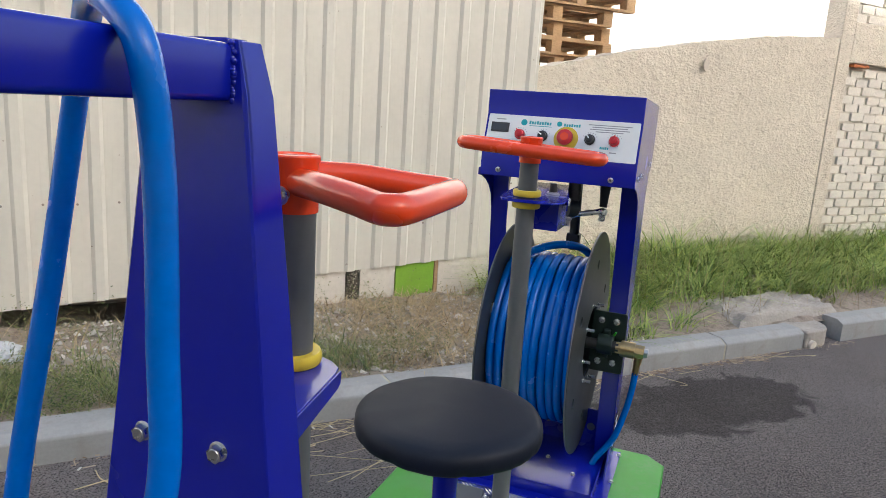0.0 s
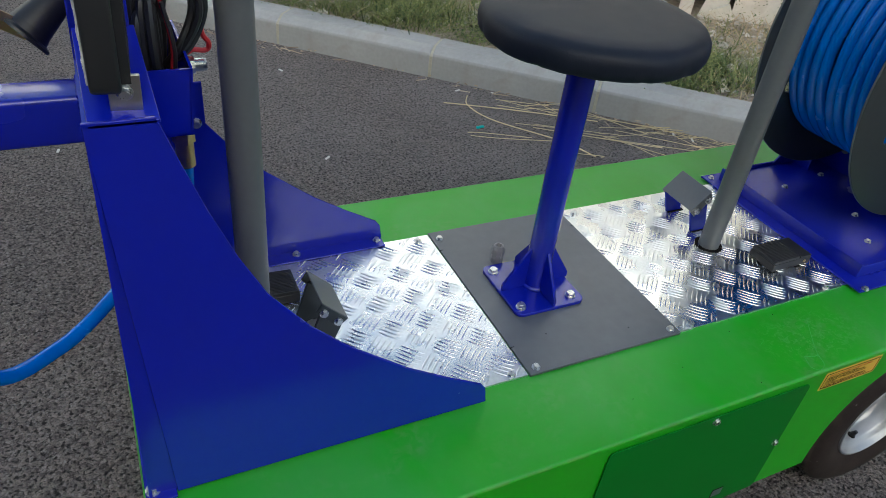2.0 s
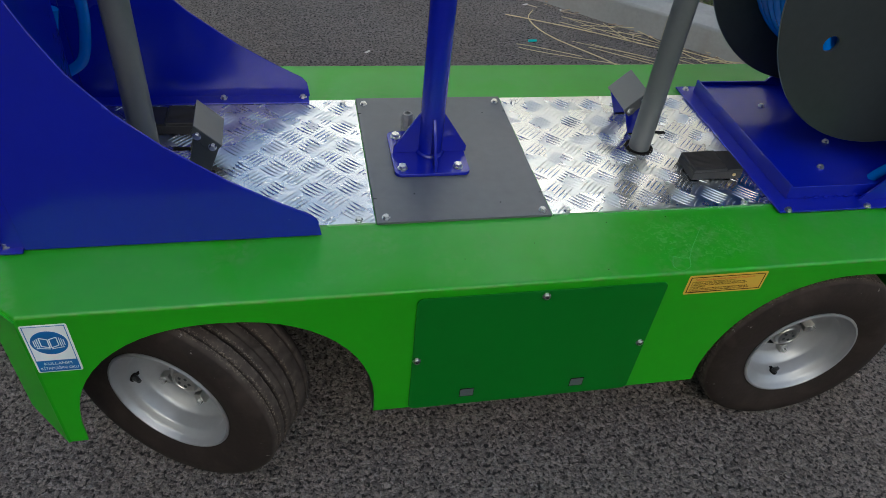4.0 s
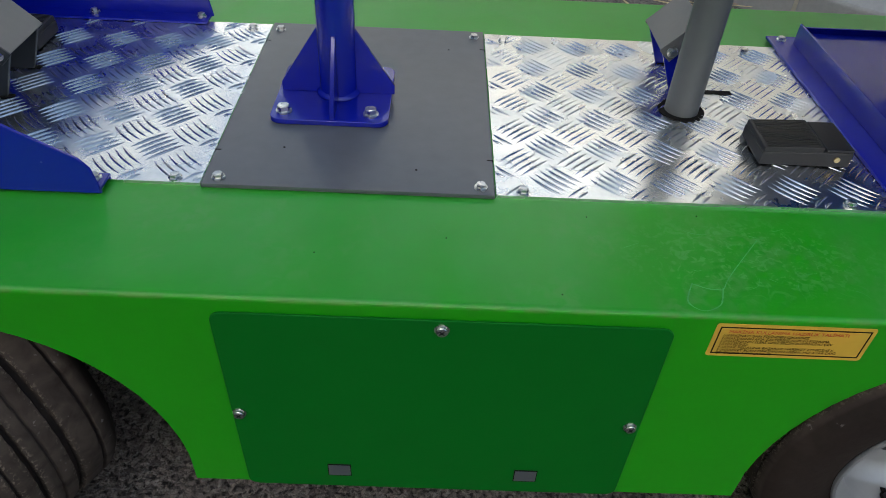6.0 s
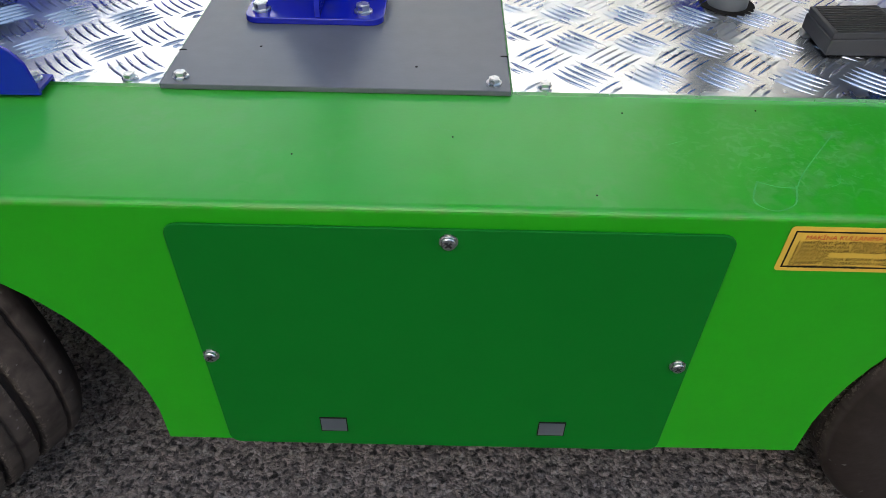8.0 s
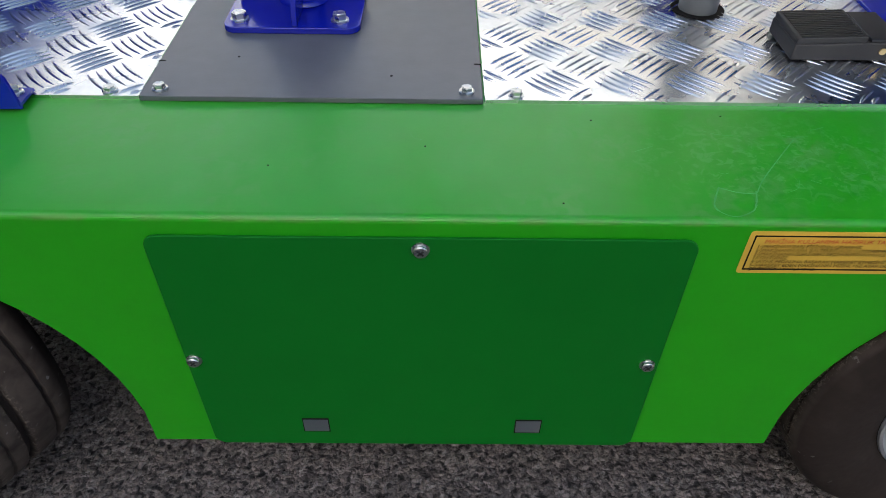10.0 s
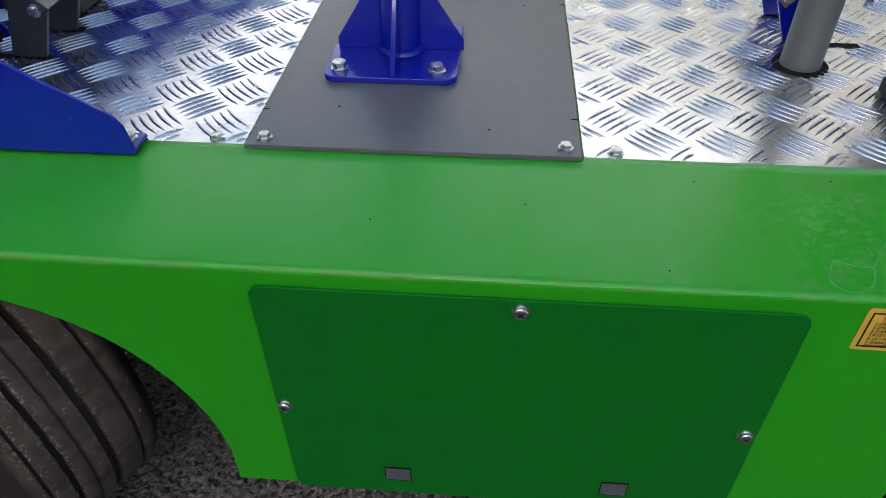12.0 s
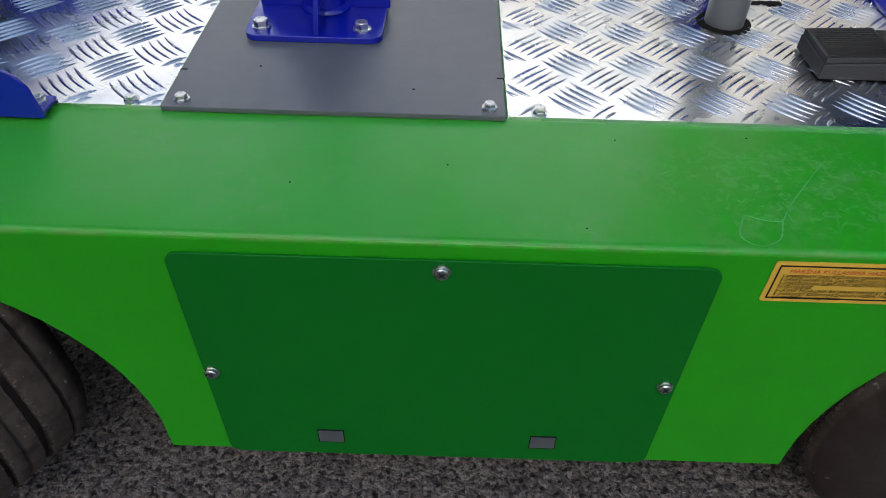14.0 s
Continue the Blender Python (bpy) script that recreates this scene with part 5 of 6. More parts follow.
brake_pedal(0.548, 1, 0.235, 0.331, blue, pedal_grey)
brake_pedal(-0.297, -1, 0.142, 0.230, dark_steel, dark_steel)
for x0, x1, y in ((0.555, 0.640, 0.239), (0.556, 0.600, 0.322)):
    part("slot", box(B(), x0, x1, y - 0.0045, y + 0.0045, DZ + 0.0002, DZ + 0.0015), ink, tread_b, "dark slot for the pedal arm")
for y in (0.147, 0.225):
    part("slot", box(B(), -0.375, -0.295, y - 0.0045, y + 0.0045, DZ + 0.0002, DZ + 0.0015), ink, tread_a)

# reel stand: tray, side posts, control box
tray2 = part("reel_stand", box(B(), 0.752, 1.150, PY0 - 0.032, 0.428, DZ + 0.0005, DZ + 0.005), blue, cart, "blue welded steel hose reel stand", bevel=0.001)
for a in ((0.785, 0.789, -0.012, 0.402, DZ + 0.005, DZ + 0.037), (0.789, 1.14, -0.012, -0.008, DZ + 0.005, DZ + 0.033), (0.789, 1.14, 0.398, 0.402, DZ + 0.005, DZ + 0.033), (1.14, 1.144, -0.012, 0.402, DZ + 0.005, DZ + 0.030)):
    part("tray_edge", box(B(), *a), blue, tray2, bevel=0.001)
part("tray_floor", box(B(), 0.789, 1.14, -0.008, 0.398, DZ + 0.020, DZ + 0.024), blue, tray2)
for x, y in ((0.770, -0.047), (0.945, -0.047), (1.125, -0.047), (0.770, 0.412), (0.945, 0.412)):
    bolt(tray2, (x, y, DZ + 0.005), turn=random.uniform(0, 60))
for x, y in ((0.90, 0.30), (0.97, 0.15), (0.90, 0.06), (1.05, 0.32)):
    bolt(tray2, (x, y, DZ + 0.024), turn=random.uniform(0, 60))
bm = B()
for i in range(14):
    bmesh.ops.create_icosphere(bm, subdivisions=1, radius=0.0032, matrix=pose(0.83 + 0.022 * i, -0.013, DZ + 0.008 + random.uniform(-0.001, 0.001)) @ Matrix.Diagonal((2.2, 1, 1, 1)))
tagged(part("weld_bead", bm, blue, tray2, smooth=True), kind="stuff")
SY0, SY1 = -0.027, 0.400
back = part("back_panel", box(B(), 1.118, 1.122, -0.027, 0.400, DZ + 0.005, 0.625), blue, tray2, "low blue back panel with round holes", bevel=0.001)
for y in (0.05, 0.12, 0.19, 0.26, 0.33):
    part("panel_hole", lathe(B(), [(0.013, 0), (0.012, 0.0004), (0.002, 0.0004)], 20, m=pose(1.1178, y, 0.565, 0, -90, 0)), plate_steel, back)
for sgn in (0, 1):
    y = SY0 if not sgn else SY1 - 0.004
    outline = [(1.036, DZ + 0.005), (1.022, 0.85), (1.001, 1.10), (0.983, 1.25), (0.966, 1.298), (0.94, 1.325), (0.905, 1.345), (0.863, 1.360), (0.835, 1.364), (0.835, 1.384), (1.20, 1.405), (1.158, 1.31), (1.155, 1.15), (1.142, 1.0), (1.132, 0.85), (1.136, DZ + 0.005)]
    part("side_post", prism(B(), outline, 1, y, y + 0.004), blue, tray2, "blue side post with a curved bracket", bevel=0.001, seg=1)
    yi = (SY0, SY0 + 0.05) if not sgn else (SY1 - 0.05, SY1)
    bm = B()
    vs = []
    for x, z in ((1.036, DZ + 0.005), (1.022, 0.85), (1.001, 1.10), (0.983, 1.25), (0.972, 1.376)):
        vs.append([bm.verts.new((x + dx, yy, z)) for dx, yy in ((0, yi[0]), (0, yi[1]), (0.004, yi[1]), (0.004, yi[0]))])
    for lo, hi in zip(vs, vs[1:]):
        for i in range(4):
            bm.faces.new((lo[i], lo[(i + 1) % 4], hi[(i + 1) % 4], hi[i]))
    bm.faces.new(vs[0]), bm.faces.new(vs[-1][::-1])
    part("post_flange", bm, blue, tray2, bevel=0.001, seg=1)
    bm = prism(B(), [(0.94, DZ + 0.005), (1.036, DZ + 0.005), (1.031, 0.60)], 1, y, y + 0.004)
    part("foot_gusset", bm, blue, tray2)
part("data_plate", box(B(), 1.046, 1.122, SY0 - 0.0016, SY0 - 0.0004, 0.535, 0.638), ink, tray2, "black data plate with small white lines")
bm = B()
for k in range(7):
    box(bm, 1.084, 1.117, SY0 - 0.0022, SY0 - 0.0014, 0.542 + 0.010 * k, 0.548 + 0.010 * k)
    box(bm, 1.050, 1.078, SY0 - 0.0022, SY0 - 0.0014, 0.544 + 0.010 * k, 0.546 + 0.010 * k)
box(bm, 1.066, 1.116, SY0 - 0.0022, SY0 - 0.0014, 0.620, 0.628)
part("data_lines", bm, white, tray2)

# control box
BY0, BY1 = -0.029, 0.383
ctrl = part("control_box", prism(B(), [(0.800, 1.369), (0.800, 1.430), (0.832, 1.534), (0.832, 1.597), (1.235, 1.584), (1.222, 1.412), (1.19, 1.387)], 1, BY0, BY1), blue, cart, "blue sheet steel control box with a white switch panel", bevel=0.002)
slope = math.degrees(math.atan2(0.032, 0.104))


def on_face(y, h, d=0.0):
    """A place on the sloping panel: y across, h metres up from its lower edge."""
    a = radians(slope)
    p = Vector((0.800, y, 1.430)) + Vector((math.sin(a), 0, math.cos(a))) * h + Vector((-math.cos(a), 0, math.sin(a))) * d
    return Matrix.Translation(p) @ Matrix.Rotation(radians(-90), 4, "Z") @ Matrix.Rotation(radians(90 - slope), 4, "X")


FACE = on_face(CY - 0.010, 0.0544)
bm = prism(B(), rounded(-0.200, 0.200, -0.0525, 0.0525, 0.003), 2, 0.0003, 0.0016)
face = part("switch_panel", bm, white, ctrl, "white printed switch panel", m=FACE)


def fp(u, v, d=0.0016):
    return pose(u, v, d)


part("meter_frame", box(B(), -0.190, -0.140, 0.004, 0.030, 0.0016, 0.004), black, face, bevel=0.001)
part("meter_glass", box(B(), -0.184, -0.146, 0.009, 0.025, 0.004, 0.0046), glass_dark, face)


def knob(u, v, material, r=0.011, h=0.018, turn=30):
    k = part("knob", lathe(B(), [(r * 1.25, 0), (r * 1.25, 0.003), (r, 0.004), (r * 0.92, h), (r * 0.75, h + 0.001), (r * 0.2, h + 0.001)], 28, m=fp(u, v)), material, face, smooth=True)
    part("knob_ring", lathe(B(), [(r * 1.26, 0), (r * 1.45, 0), (r * 1.45, 0.002), (r * 1.26, 0.002)], 28, m=fp(u, v)), zinc, face)
    part("pointer", box(B(), -0.0015, 0.0015, 0.0, r * 1.15, h * 0.6, h + 0.003, fp(u, v) @ pose(0, 0, 0, 0, 0, turn)), white if material is black else material, face)
    return k


knob(-0.108, 0.0, red)
knob(-0.046, 0.0, black, turn=60)
knob(0.078, 0.0, black, turn=40)
knob(0.140, 0.0, red, turn=-10)
part("stop_ring", lathe(B(), [(0.012, 0), (0.032, 0), (0.032, 0.0008), (0.012, 0.0008)], 40, m=fp(0.016, -0.002)), yellow, face, "yellow emergency ring")
part("stop_button", lathe(B(), [(0.013, 0), (0.013, 0.012), (0.0205, 0.014), (0.0215, 0.018), (0.0195, 0.023), (0.012, 0.026), (0.003, 0.0265)], 36, m=fp(0.016, -0.002)), red, face, "red emergency stop button", smooth=True)
part("stop_mark", lathe(B(), [(0.005, 0.0), (0.0105, 0.0), (0.0105, 0.0006), (0.005, 0.0006)], 24, m=fp(0.016, -0.002, 0.0278)), orange, face)
# printed marks: plain shapes where the writing cannot be told
rods_ink = ((-0.083, 0.034, 0.0085, ink_teal), (0.012, 0.036, 0.007, ink_teal))
for u, v, r, mm in rods_ink:
    part("printed_mark", rod(B(), (u - 0.018, v, 0.0014), (u - 0.018, v, 0.0020), r, n=20), mm, face)
def printed_word(u, v, n, w, h):
    """A word that stands for a maker's mark: a row of plain strokes."""
    for k in range(n):
        part("printed_mark", box(B(), u + w * k, u + w * (k + 0.72), v, v + h * (1.0 if k % 3 else 1.2), 0.0014, 0.0020), ink_teal, face)


printed_word(-0.087, 0.0305, 9, 0.0068, 0.0075)
printed_word(0.006, 0.0305, 7, 0.0064, 0.0065)
printed_word(0.106, -0.022, 5, 0.0046, 0.0055)
part("printed_rule", box(B(), -0.086, -0.026, 0.0255, 0.027, 0.0014, 0.0020), ink_teal, face)
bm = B()
for k in range(4):
    w = (0.11, 0.09, 0.1, 0.07)[k]
    box(bm, 0.125 - w / 2, 0.125 + w / 2, 0.039 - 0.0058 * k, 0.0412 - 0.0058 * k, 0.0014, 0.0020)
for u in (-0.108, -0.046, 0.078, 0.140):
    for k in range(7):
        a = radians(30 + 20 * k)
        box(bm, -0.0008, 0.0008, 0.018, 0.0205, 0.0014, 0.002, fp(u, 0, 0) @ pose(0, 0, 0, 0, 0, math.degrees(a) - 90))
    box(bm, u - 0.009, u + 0.009, -0.031, -0.028, 0.0014, 0.0020)
box(bm, -0.178, -0.152, 0.038, 0.0405, 0.0014, 0.002)
tagged(part("printed_lines", bm, ink_grey, face), kind="stuff")
for y in (0.033, 0.333):
    bolt(ctrl, (0.800, y, 1.386), (-1, 0, 0), PAN, name="screw")
for x, z in ((0.86, 1.390), (0.93, 1.394), (1.15, 1.412)):
    bolt(ctrl, (x, BY0, z), (0, -1, 0), PAN, name="screw")

# shelf with key switches between column and box
sh = part("switch_shelf", prism(B(), [(0.512, 0.17), (0.522, 0.12), (0.56, 0.100), (0.62, 0.102), (0.95, 0.165), (0.95, 0.285), (0.62, 0.262), (0.56, 0.25), (0.522, 0.235), (0.512, 0.20)], 2, 1.343, 1.347), blue, ctrl, "blue shelf with two key switches", bevel=0.001)
bm = prism(B(), [(0.61, 1.347), (0.95, 1.347), (0.95, 1.322), (0.61, 1.322)], 1, 0, 0.003)
for v in bm.verts:
    v.co.y += 0.099 + (v.co.x - 0.61) * 0.191
part("shelf_lip", bm, blue, sh)
part("shelf_box", box(B(), 0.62, 0.72, 0.122, 0.21, 1.268, 1.343), blue, ctrl, bevel=0.002)
for x in (0.655, 0.70):
    bolt(sh, (x, 0.099 + (x - 0.61) * 0.191, 1.335), (0.19, -1, 0), PAN, name="screw")
for x, y in ((0.628, 0.205), (0.672, 0.150)):
    part("key_switch", lathe(B(), [(0.0175, 0), (0.0175, 0.005), (0.014, 0.007), (0.014, 0.009)], 28, m=pose(x, y, 1.347)), zinc, sh, "chrome ringed key switch", smooth=True)
    part("key_knob", rod(B(), (x, y, 1.355), (x, y, 1.377), 0.0105, 0.009, n=16), black, sh, smooth=True)
part("column_guide", prism(B(), rounded(0.51, 0.60, 0.138, 0.228, 0.03), 2, 1.3445, 1.3505), blue, ctrl)
# guide rods and link under the box
part("guide_stub", rod(B(), (0.888, 0.136, 1.385), (0.888, 0.138, 1.316), 0.0175, n=20), black, ctrl, smooth=True)
part("guide_eye", lathe(B(), [(0.010, -0.016), (0.024, -0.014), (0.027, 0.0), (0.024, 0.014), (0.010, 0.016)], 28, "y", m=pose(0.890, 0.142, 1.292) @ pose(0, 0, 0, 0, 0, 35)), dark_steel, ctrl, smooth=True)
part("guide_pin", rod(B(), (0.905, 0.057, 1.385), (0.908, 0.059, 1.302), 0.0165, 0.010, n=18), black, ctrl, smooth=True)
part("guide_rod", rod(B(), (1.08, 0.165, 1.40), (1.085, 0.160, 1.14), 0.0145, n=20), dark_steel, ctrl, smooth=True)
lk = part("link_rod", tube(B(), smooth_line([(0.893, 0.149, 1.268), (0.890, 0.122, 1.277), (0.898, 0.09, 1.284), (0.907, 0.062, 1.289)], 6), 0.0075, 12), zinc, ctrl, "bright steel link rod", smooth=True)
for p in ((0.893, 0.151, 1.266), (0.908, 0.060, 1.288)):
    part("ball_joint", lathe(B(), [(0.004, -0.026), (0.0085, -0.024), (0.0085, -0.010), (0.0135, -0.007), (0.0145, 0.0), (0.0125, 0.007), (0.008, 0.009), (0.003, 0.011)], 16, m=pose(*p)), zinc, lk, smooth=True)
part("guide_block", box(B(), 1.068, 1.102, 0.142, 0.182, 1.150, 1.190), black, ctrl, bevel=0.005)
part("brass_fitting", rod(B(), (0.893, 0.148, 1.286), (0.905, 0.128, 1.302), 0.008, n=10), bronze, ctrl, smooth=True)

# hose reel
AX, AZ, RR = 0.992, 0.888, 0.328
reel = part("hose_reel", rod(B(), (AX - 0.018, 0.05, AZ + 0.003), (AX - 0.018, 0.38, AZ + 0.003), 0.016, n=24), dark_steel, cart, "black steel hose reel wound with blue hose", smooth=True)


def flange(y, label):
    """A round steel disc with its middle cut out and six holes."""
    bm = B()
    loops = [(AX, AZ, RR, 120), (AX, AZ, 0.104, 48)]
    loops += [(AX + 0.234 * math.cos(a), AZ + 0.234 * math.sin(a), 0.0145, 20) for a in (math.pi / 3 * i + math.pi / 6 for i in range(6))]
    for cx, cz, r, n in loops:
        ring = [bm.verts.new((cx + r * math.cos(2 * math.pi * i / n), y - 0.003, cz + r * math.sin(2 * math.pi * i / n))) for i in range(n)]
        for i in range(n):
            bm.edges.new((ring[i], ring[(i + 1) % n]))
    faces = [f for f in bmesh.ops.triangle_fill(bm, use_beauty=True, use_dissolve=False, edges=bm.edges[:])["geom"] if isinstance(f, bmesh.types.BMFace)]
    more = bmesh.ops.extrude_face_region(bm, geom=faces)["geom"]
    for v in more:
        if isinstance(v, bmesh.types.BMVert):
            v.co.y += 0.006
    bmesh.ops.recalc_face_normals(bm, faces=bm.faces[:])
    disc = part("reel_flange", bm, dark_steel, reel, label, bevel=0.0012, seg=2)
    # paler ring: the bright reflection along the rim, given as a lighter colour
    part("rim_highlight", lathe(B(), [(RR - 0.0008, y - 0.0024), (RR + 0.0004, y - 0.0016), (RR + 0.0004, y + 0.0016), (RR - 0.0008, y + 0.0024)], 120, "y", m=pose(AX, 0, AZ), caps=False), plate_steel, disc, "paler ring for the bright reflection on the flange edge")
    return disc


FY0, FY1 = 0.068, 0.318
for y in (FY0, FY1):
    flange(y, "round black steel reel flange with holes")
for i in range(8):
    a = 2 * math.pi * i / 8 + 0.2
    p = Vector((AX + 0.118 * math.cos(a), FY0 - 0.003, AZ + 0.118 * math.sin(a)))
    bolt(reel, p, (0, -1, 0), BOLT)
    part("stud", rod(B(), p, p + Vector((0, -0.022, 0)), 0.0045, n=10), zinc, reel)
part("reel_hub", lathe(B(), [(0.104, FY0 + 0.003), (0.104, FY1), (0.02, FY1 - 0.01)], 48, "y", m=pose(AX, 0, AZ), caps=False), dark_steel, reel, smooth=True)
# wound hose: three layers, the outer one seen turn by turn
bm = B()
hr = 0.0118
for layer, rad in enumerate((0.238, 0.217, 0.196)):
    turns = 10 if layer % 2 == 0 else 9
    pts = []
    steps = 56
    y_start = FY0 + 0.003 + hr * (1 if layer % 2 == 0 else 2)
    for k in range(turns * steps + 1):
        a = 2 * math.pi * k / steps
        t = k / steps
        f = t - math.floor(t)
        y = y_start + 0.0243 * (math.floor(t) + max(0, (f - 0.75) / 0.25)) + 0.0016 * math.sin(t * 9.1) + 0.001 * math.sin(t * 23)
        rr = rad + 0.004 * math.sin(t * 5.3 + layer) * math.sin(a) ** 2
        pts.append((AX + rr * math.cos(a + 0.9), min(y, FY1 - hr - 0.003), AZ + rr * math.sin(a + 0.9)))
    tube(bm, pts, hr, 10)
part("wound_hose", bm, hose_blue, reel, "bright blue hose wound in tight turns", smooth=True)
pts = [(AX - 0.155, FY1 - 0.04, AZ + 0.185), (AX - 0.09, FY1 - 0.055, AZ + 0.246), (AX - 0.02, FY1 - 0.09, AZ + 0.268), (AX + 0.05, 0.17, AZ + 0.272), (AX + 0.10, 0.12, AZ + 0.25), (AX + 0.16, 0.10, AZ + 0.19)]
part("hose_end", tube(B(), smooth_line(pts, 8), hr, 12), hose_blue, reel, smooth=True)
# bearing, swivel and supply hose
casting = Mat("green_casting", (0.012, 0.024, 0.018), 0.42, var=0.3, scale=30)
SXX = AX - 0.018                                         # the shaft stands a little before the post
for y0, y1, o in ((-0.033, 0.066, -1), (0.307 + 0.011, 0.406, 1)):
    bp = part("bearing_plate", prism(B(), rounded(y0, y1, 0.797, 0.983, 0.008, 3), 0, 1.008, 1.018), casting, reel, "dark green cast bearing block", bevel=0.002)
    yc = 0.020 if o < 0 else 0.354
    part("bearing_housing", rod(B(), (SXX + 0.012, yc - 0.022, AZ + 0.003), (SXX + 0.012, yc + 0.022, AZ + 0.003), 0.030, n=36), casting, bp, bevel=0.003)
    part("housing_web", box(B(), SXX + 0.014, 1.010, yc - 0.010, yc + 0.010, AZ - 0.040, AZ + 0.046), casting, bp, bevel=0.004)
    for y in (-0.003, 0.040) if o < 0 else (0.333, 0.376):
        for z in (0.829, 0.956):
            bolt(bp, (1.008, y, z), (-1, 0, 0), BIG_BOLT)
part("shaft_end", rod(B(), (SXX, -0.02, AZ + 0.003), (SXX, 0.075, AZ + 0.003), 0.0165, n=20), black, reel, smooth=True)
part("grease_nipple", rod(B(), (SXX - 0.012, -0.004, AZ + 0.04), (SXX - 0.016, -0.010, AZ + 0.052), 0.003, n=8), green, reel)
sw = part("swivel", rod(rod(rod(B(), (SXX, -0.012, AZ + 0.003), (SXX, -0.028, AZ + 0.003), 0.0185, n=6), (SXX, -0.026, AZ + 0.003), (SXX, -0.066, AZ + 0.002), 0.0235, n=24), (SXX, -0.064, AZ + 0.002), (SXX, -0.092, AZ + 0.001), 0.020, n=8), bronze, reel, "brass hose swivel", smooth=True)
part("swivel_port", rod(B(), (SXX + 0.002, -0.045, AZ + 0.022), (SXX + 0.003, -0.045, AZ + 0.0235), 0.004, n=10), ink, sw)
part("swivel_plug", rod(B(), (SXX, -0.090, AZ + 0.001), (SXX, -0.103, AZ), 0.0125, n=20), chrome, sw, smooth=True)
part("swivel_elbow", rod(rod(B(), (SXX + 0.006, -0.078, AZ - 0.006), (SXX + 0.016, -0.076, AZ - 0.04), 0.0115, n=12), (SXX + 0.016, -0.076, AZ - 0.036), (SXX + 0.022, -0.073, AZ - 0.075), 0.0095, n=6), bronze, reel, smooth=True)
part("supply_hose", tube(B(), smooth_line([(AX + 0.004, -0.073, AZ - 0.07), (AX + 0.012, -0.070, AZ - 0.12), (AX + 0.018, -0.058, AZ - 0.2), (AX + 0.012, -0.034, AZ - 0.29), (AX + 0.003, 0.006, AZ - 0.355), (AX, 0.02, AZ - 0.384)], 8), 0.0095, 12), hose_blue, reel, smooth=True)

# loose coil of cable in the tray
cable = thing("power_cable", "bundled black power cable with a plug lying in the tray", "cable", at=(-0.508, 0.185, 0.918))
rng = random.Random(4)
for k in range(11):
    pts = []
    w, h, turn = 0.030 + rng.uniform(-0.006, 0.012), 0.062 + rng.uniform(-0.012, 0.016), rng.uniform(-0.5, 0.5) + 1.1
    cx, cy = rng.uniform(-0.006, 0.006), rng.uniform(-0.028, 0.03)
    for i in range(18):
        a = 2 * math.pi * i / 18
        r = w * math.cos(a) * (0.75 + 0.25 * math.sin(a))
        pts.append((max(min(cx + r * math.cos(turn), 0.019), -0.019), cy + r * math.sin(turn), 0.072 + h * math.sin(a) + 0.006 * math.sin(3 * a + k)))
    part("coil", tube(B(), smooth_line(pts, 2, True), 0.0052, 8, True), black, cable, smooth=True)
for k, dy in enumerate((-0.02, 0.0, 0.02)):
    part("red_core" if k == 1 else "core", tube(B(), smooth_line([(0.012, dy - 0.02, 0.02), (0.020, dy - 0.03, 0.08), (0.012, dy - 0.03, 0.135)], 5), 0.0025, 7), red if k == 1 else black, cable, smooth=True)
part("lead", tube(B(), smooth_line([(0.012, 0.0, 0.10), (0.016, -0.02, 0.14), (0.0, -0.03, 0.165), (-0.005, -0.03, 0.16)], 8), 0.0055, 8), black, cable, smooth=True)
for k, dx in enumerate((0.0, 0.006, -0.006)):
    part("lead", tube(B(), smooth_line([(0.024 + dx, -0.03, 0.165), (0.046 + dx, -0.035, 0.150), (0.052 + dx, -0.03 + 0.006 * k, 0.115), (0.034 + dx, -0.02, 0.075), (0.012, -0.01, 0.05)], 7), 0.0046, 8), black, cable, smooth=True)
pl = part("plug", box(B(), -0.026, 0.018, -0.013, 0.013, -0.011, 0.011, pose(0.022, -0.035, 0.166, 0, -22, 30)), black, cable, bevel=0.002)
for dy in (-0.008, 0.0, 0.008):
    part("pin_slot", box(B(), 0.0175, 0.0186, dy - 0.0016, dy + 0.0016, -0.005, 0.005, pose(0.022, -0.035, 0.166, 0, -22, 30)), ink_grey, pl)
# spray lance head hanging at the mast
lance = part("spray_head", lathe(B(), [(0.012, -0.075), (0.016, -0.07), (0.026, 0.0), (0.034, 0.004), (0.034, 0.008), (0.029, 0.008), (0.022, -0.02), (0.014, -0.05)], 28, m=pose(-0.640, 0.33, 0.96, 0, -128, 20)), black, mast, "black spray head cup", smooth=True)
part("brass_core", rod(B(), (-0.640, 0.33, 0.96), (-0.672, 0.318, 0.985), 0.012, n=6), bronze, lance)

# ---- things on the verge ----
def crumpled(name, label, s, d, size, material, squash=0.6, seed=0, category="litter"):
    bm = B()
    bmesh.ops.create_icosphere(bm, subdivisions=4, radius=1.0)
    for v in bm.verts:
        n = v.co.normalized()
        k = 1 + 0.28 * noise.noise(n * 1.6 + Vector((seed, 0, 0))) + 0.45 * abs(noise.noise(n * 3.5 + Vector((0, seed, 0)))) + 0.25 * abs(noise.noise(n * 8 + Vector((seed, 0, 3)))) - 0.15
        v.co = n * k * size
        v.co.z *= squash
    ob = part(name, bm, material, smooth=True, m=Matrix.Translation(kw(s, d, verge_z(s, d) + size * squash * 0.5)) @ KTURN)
    return tagged(ob, label, category)


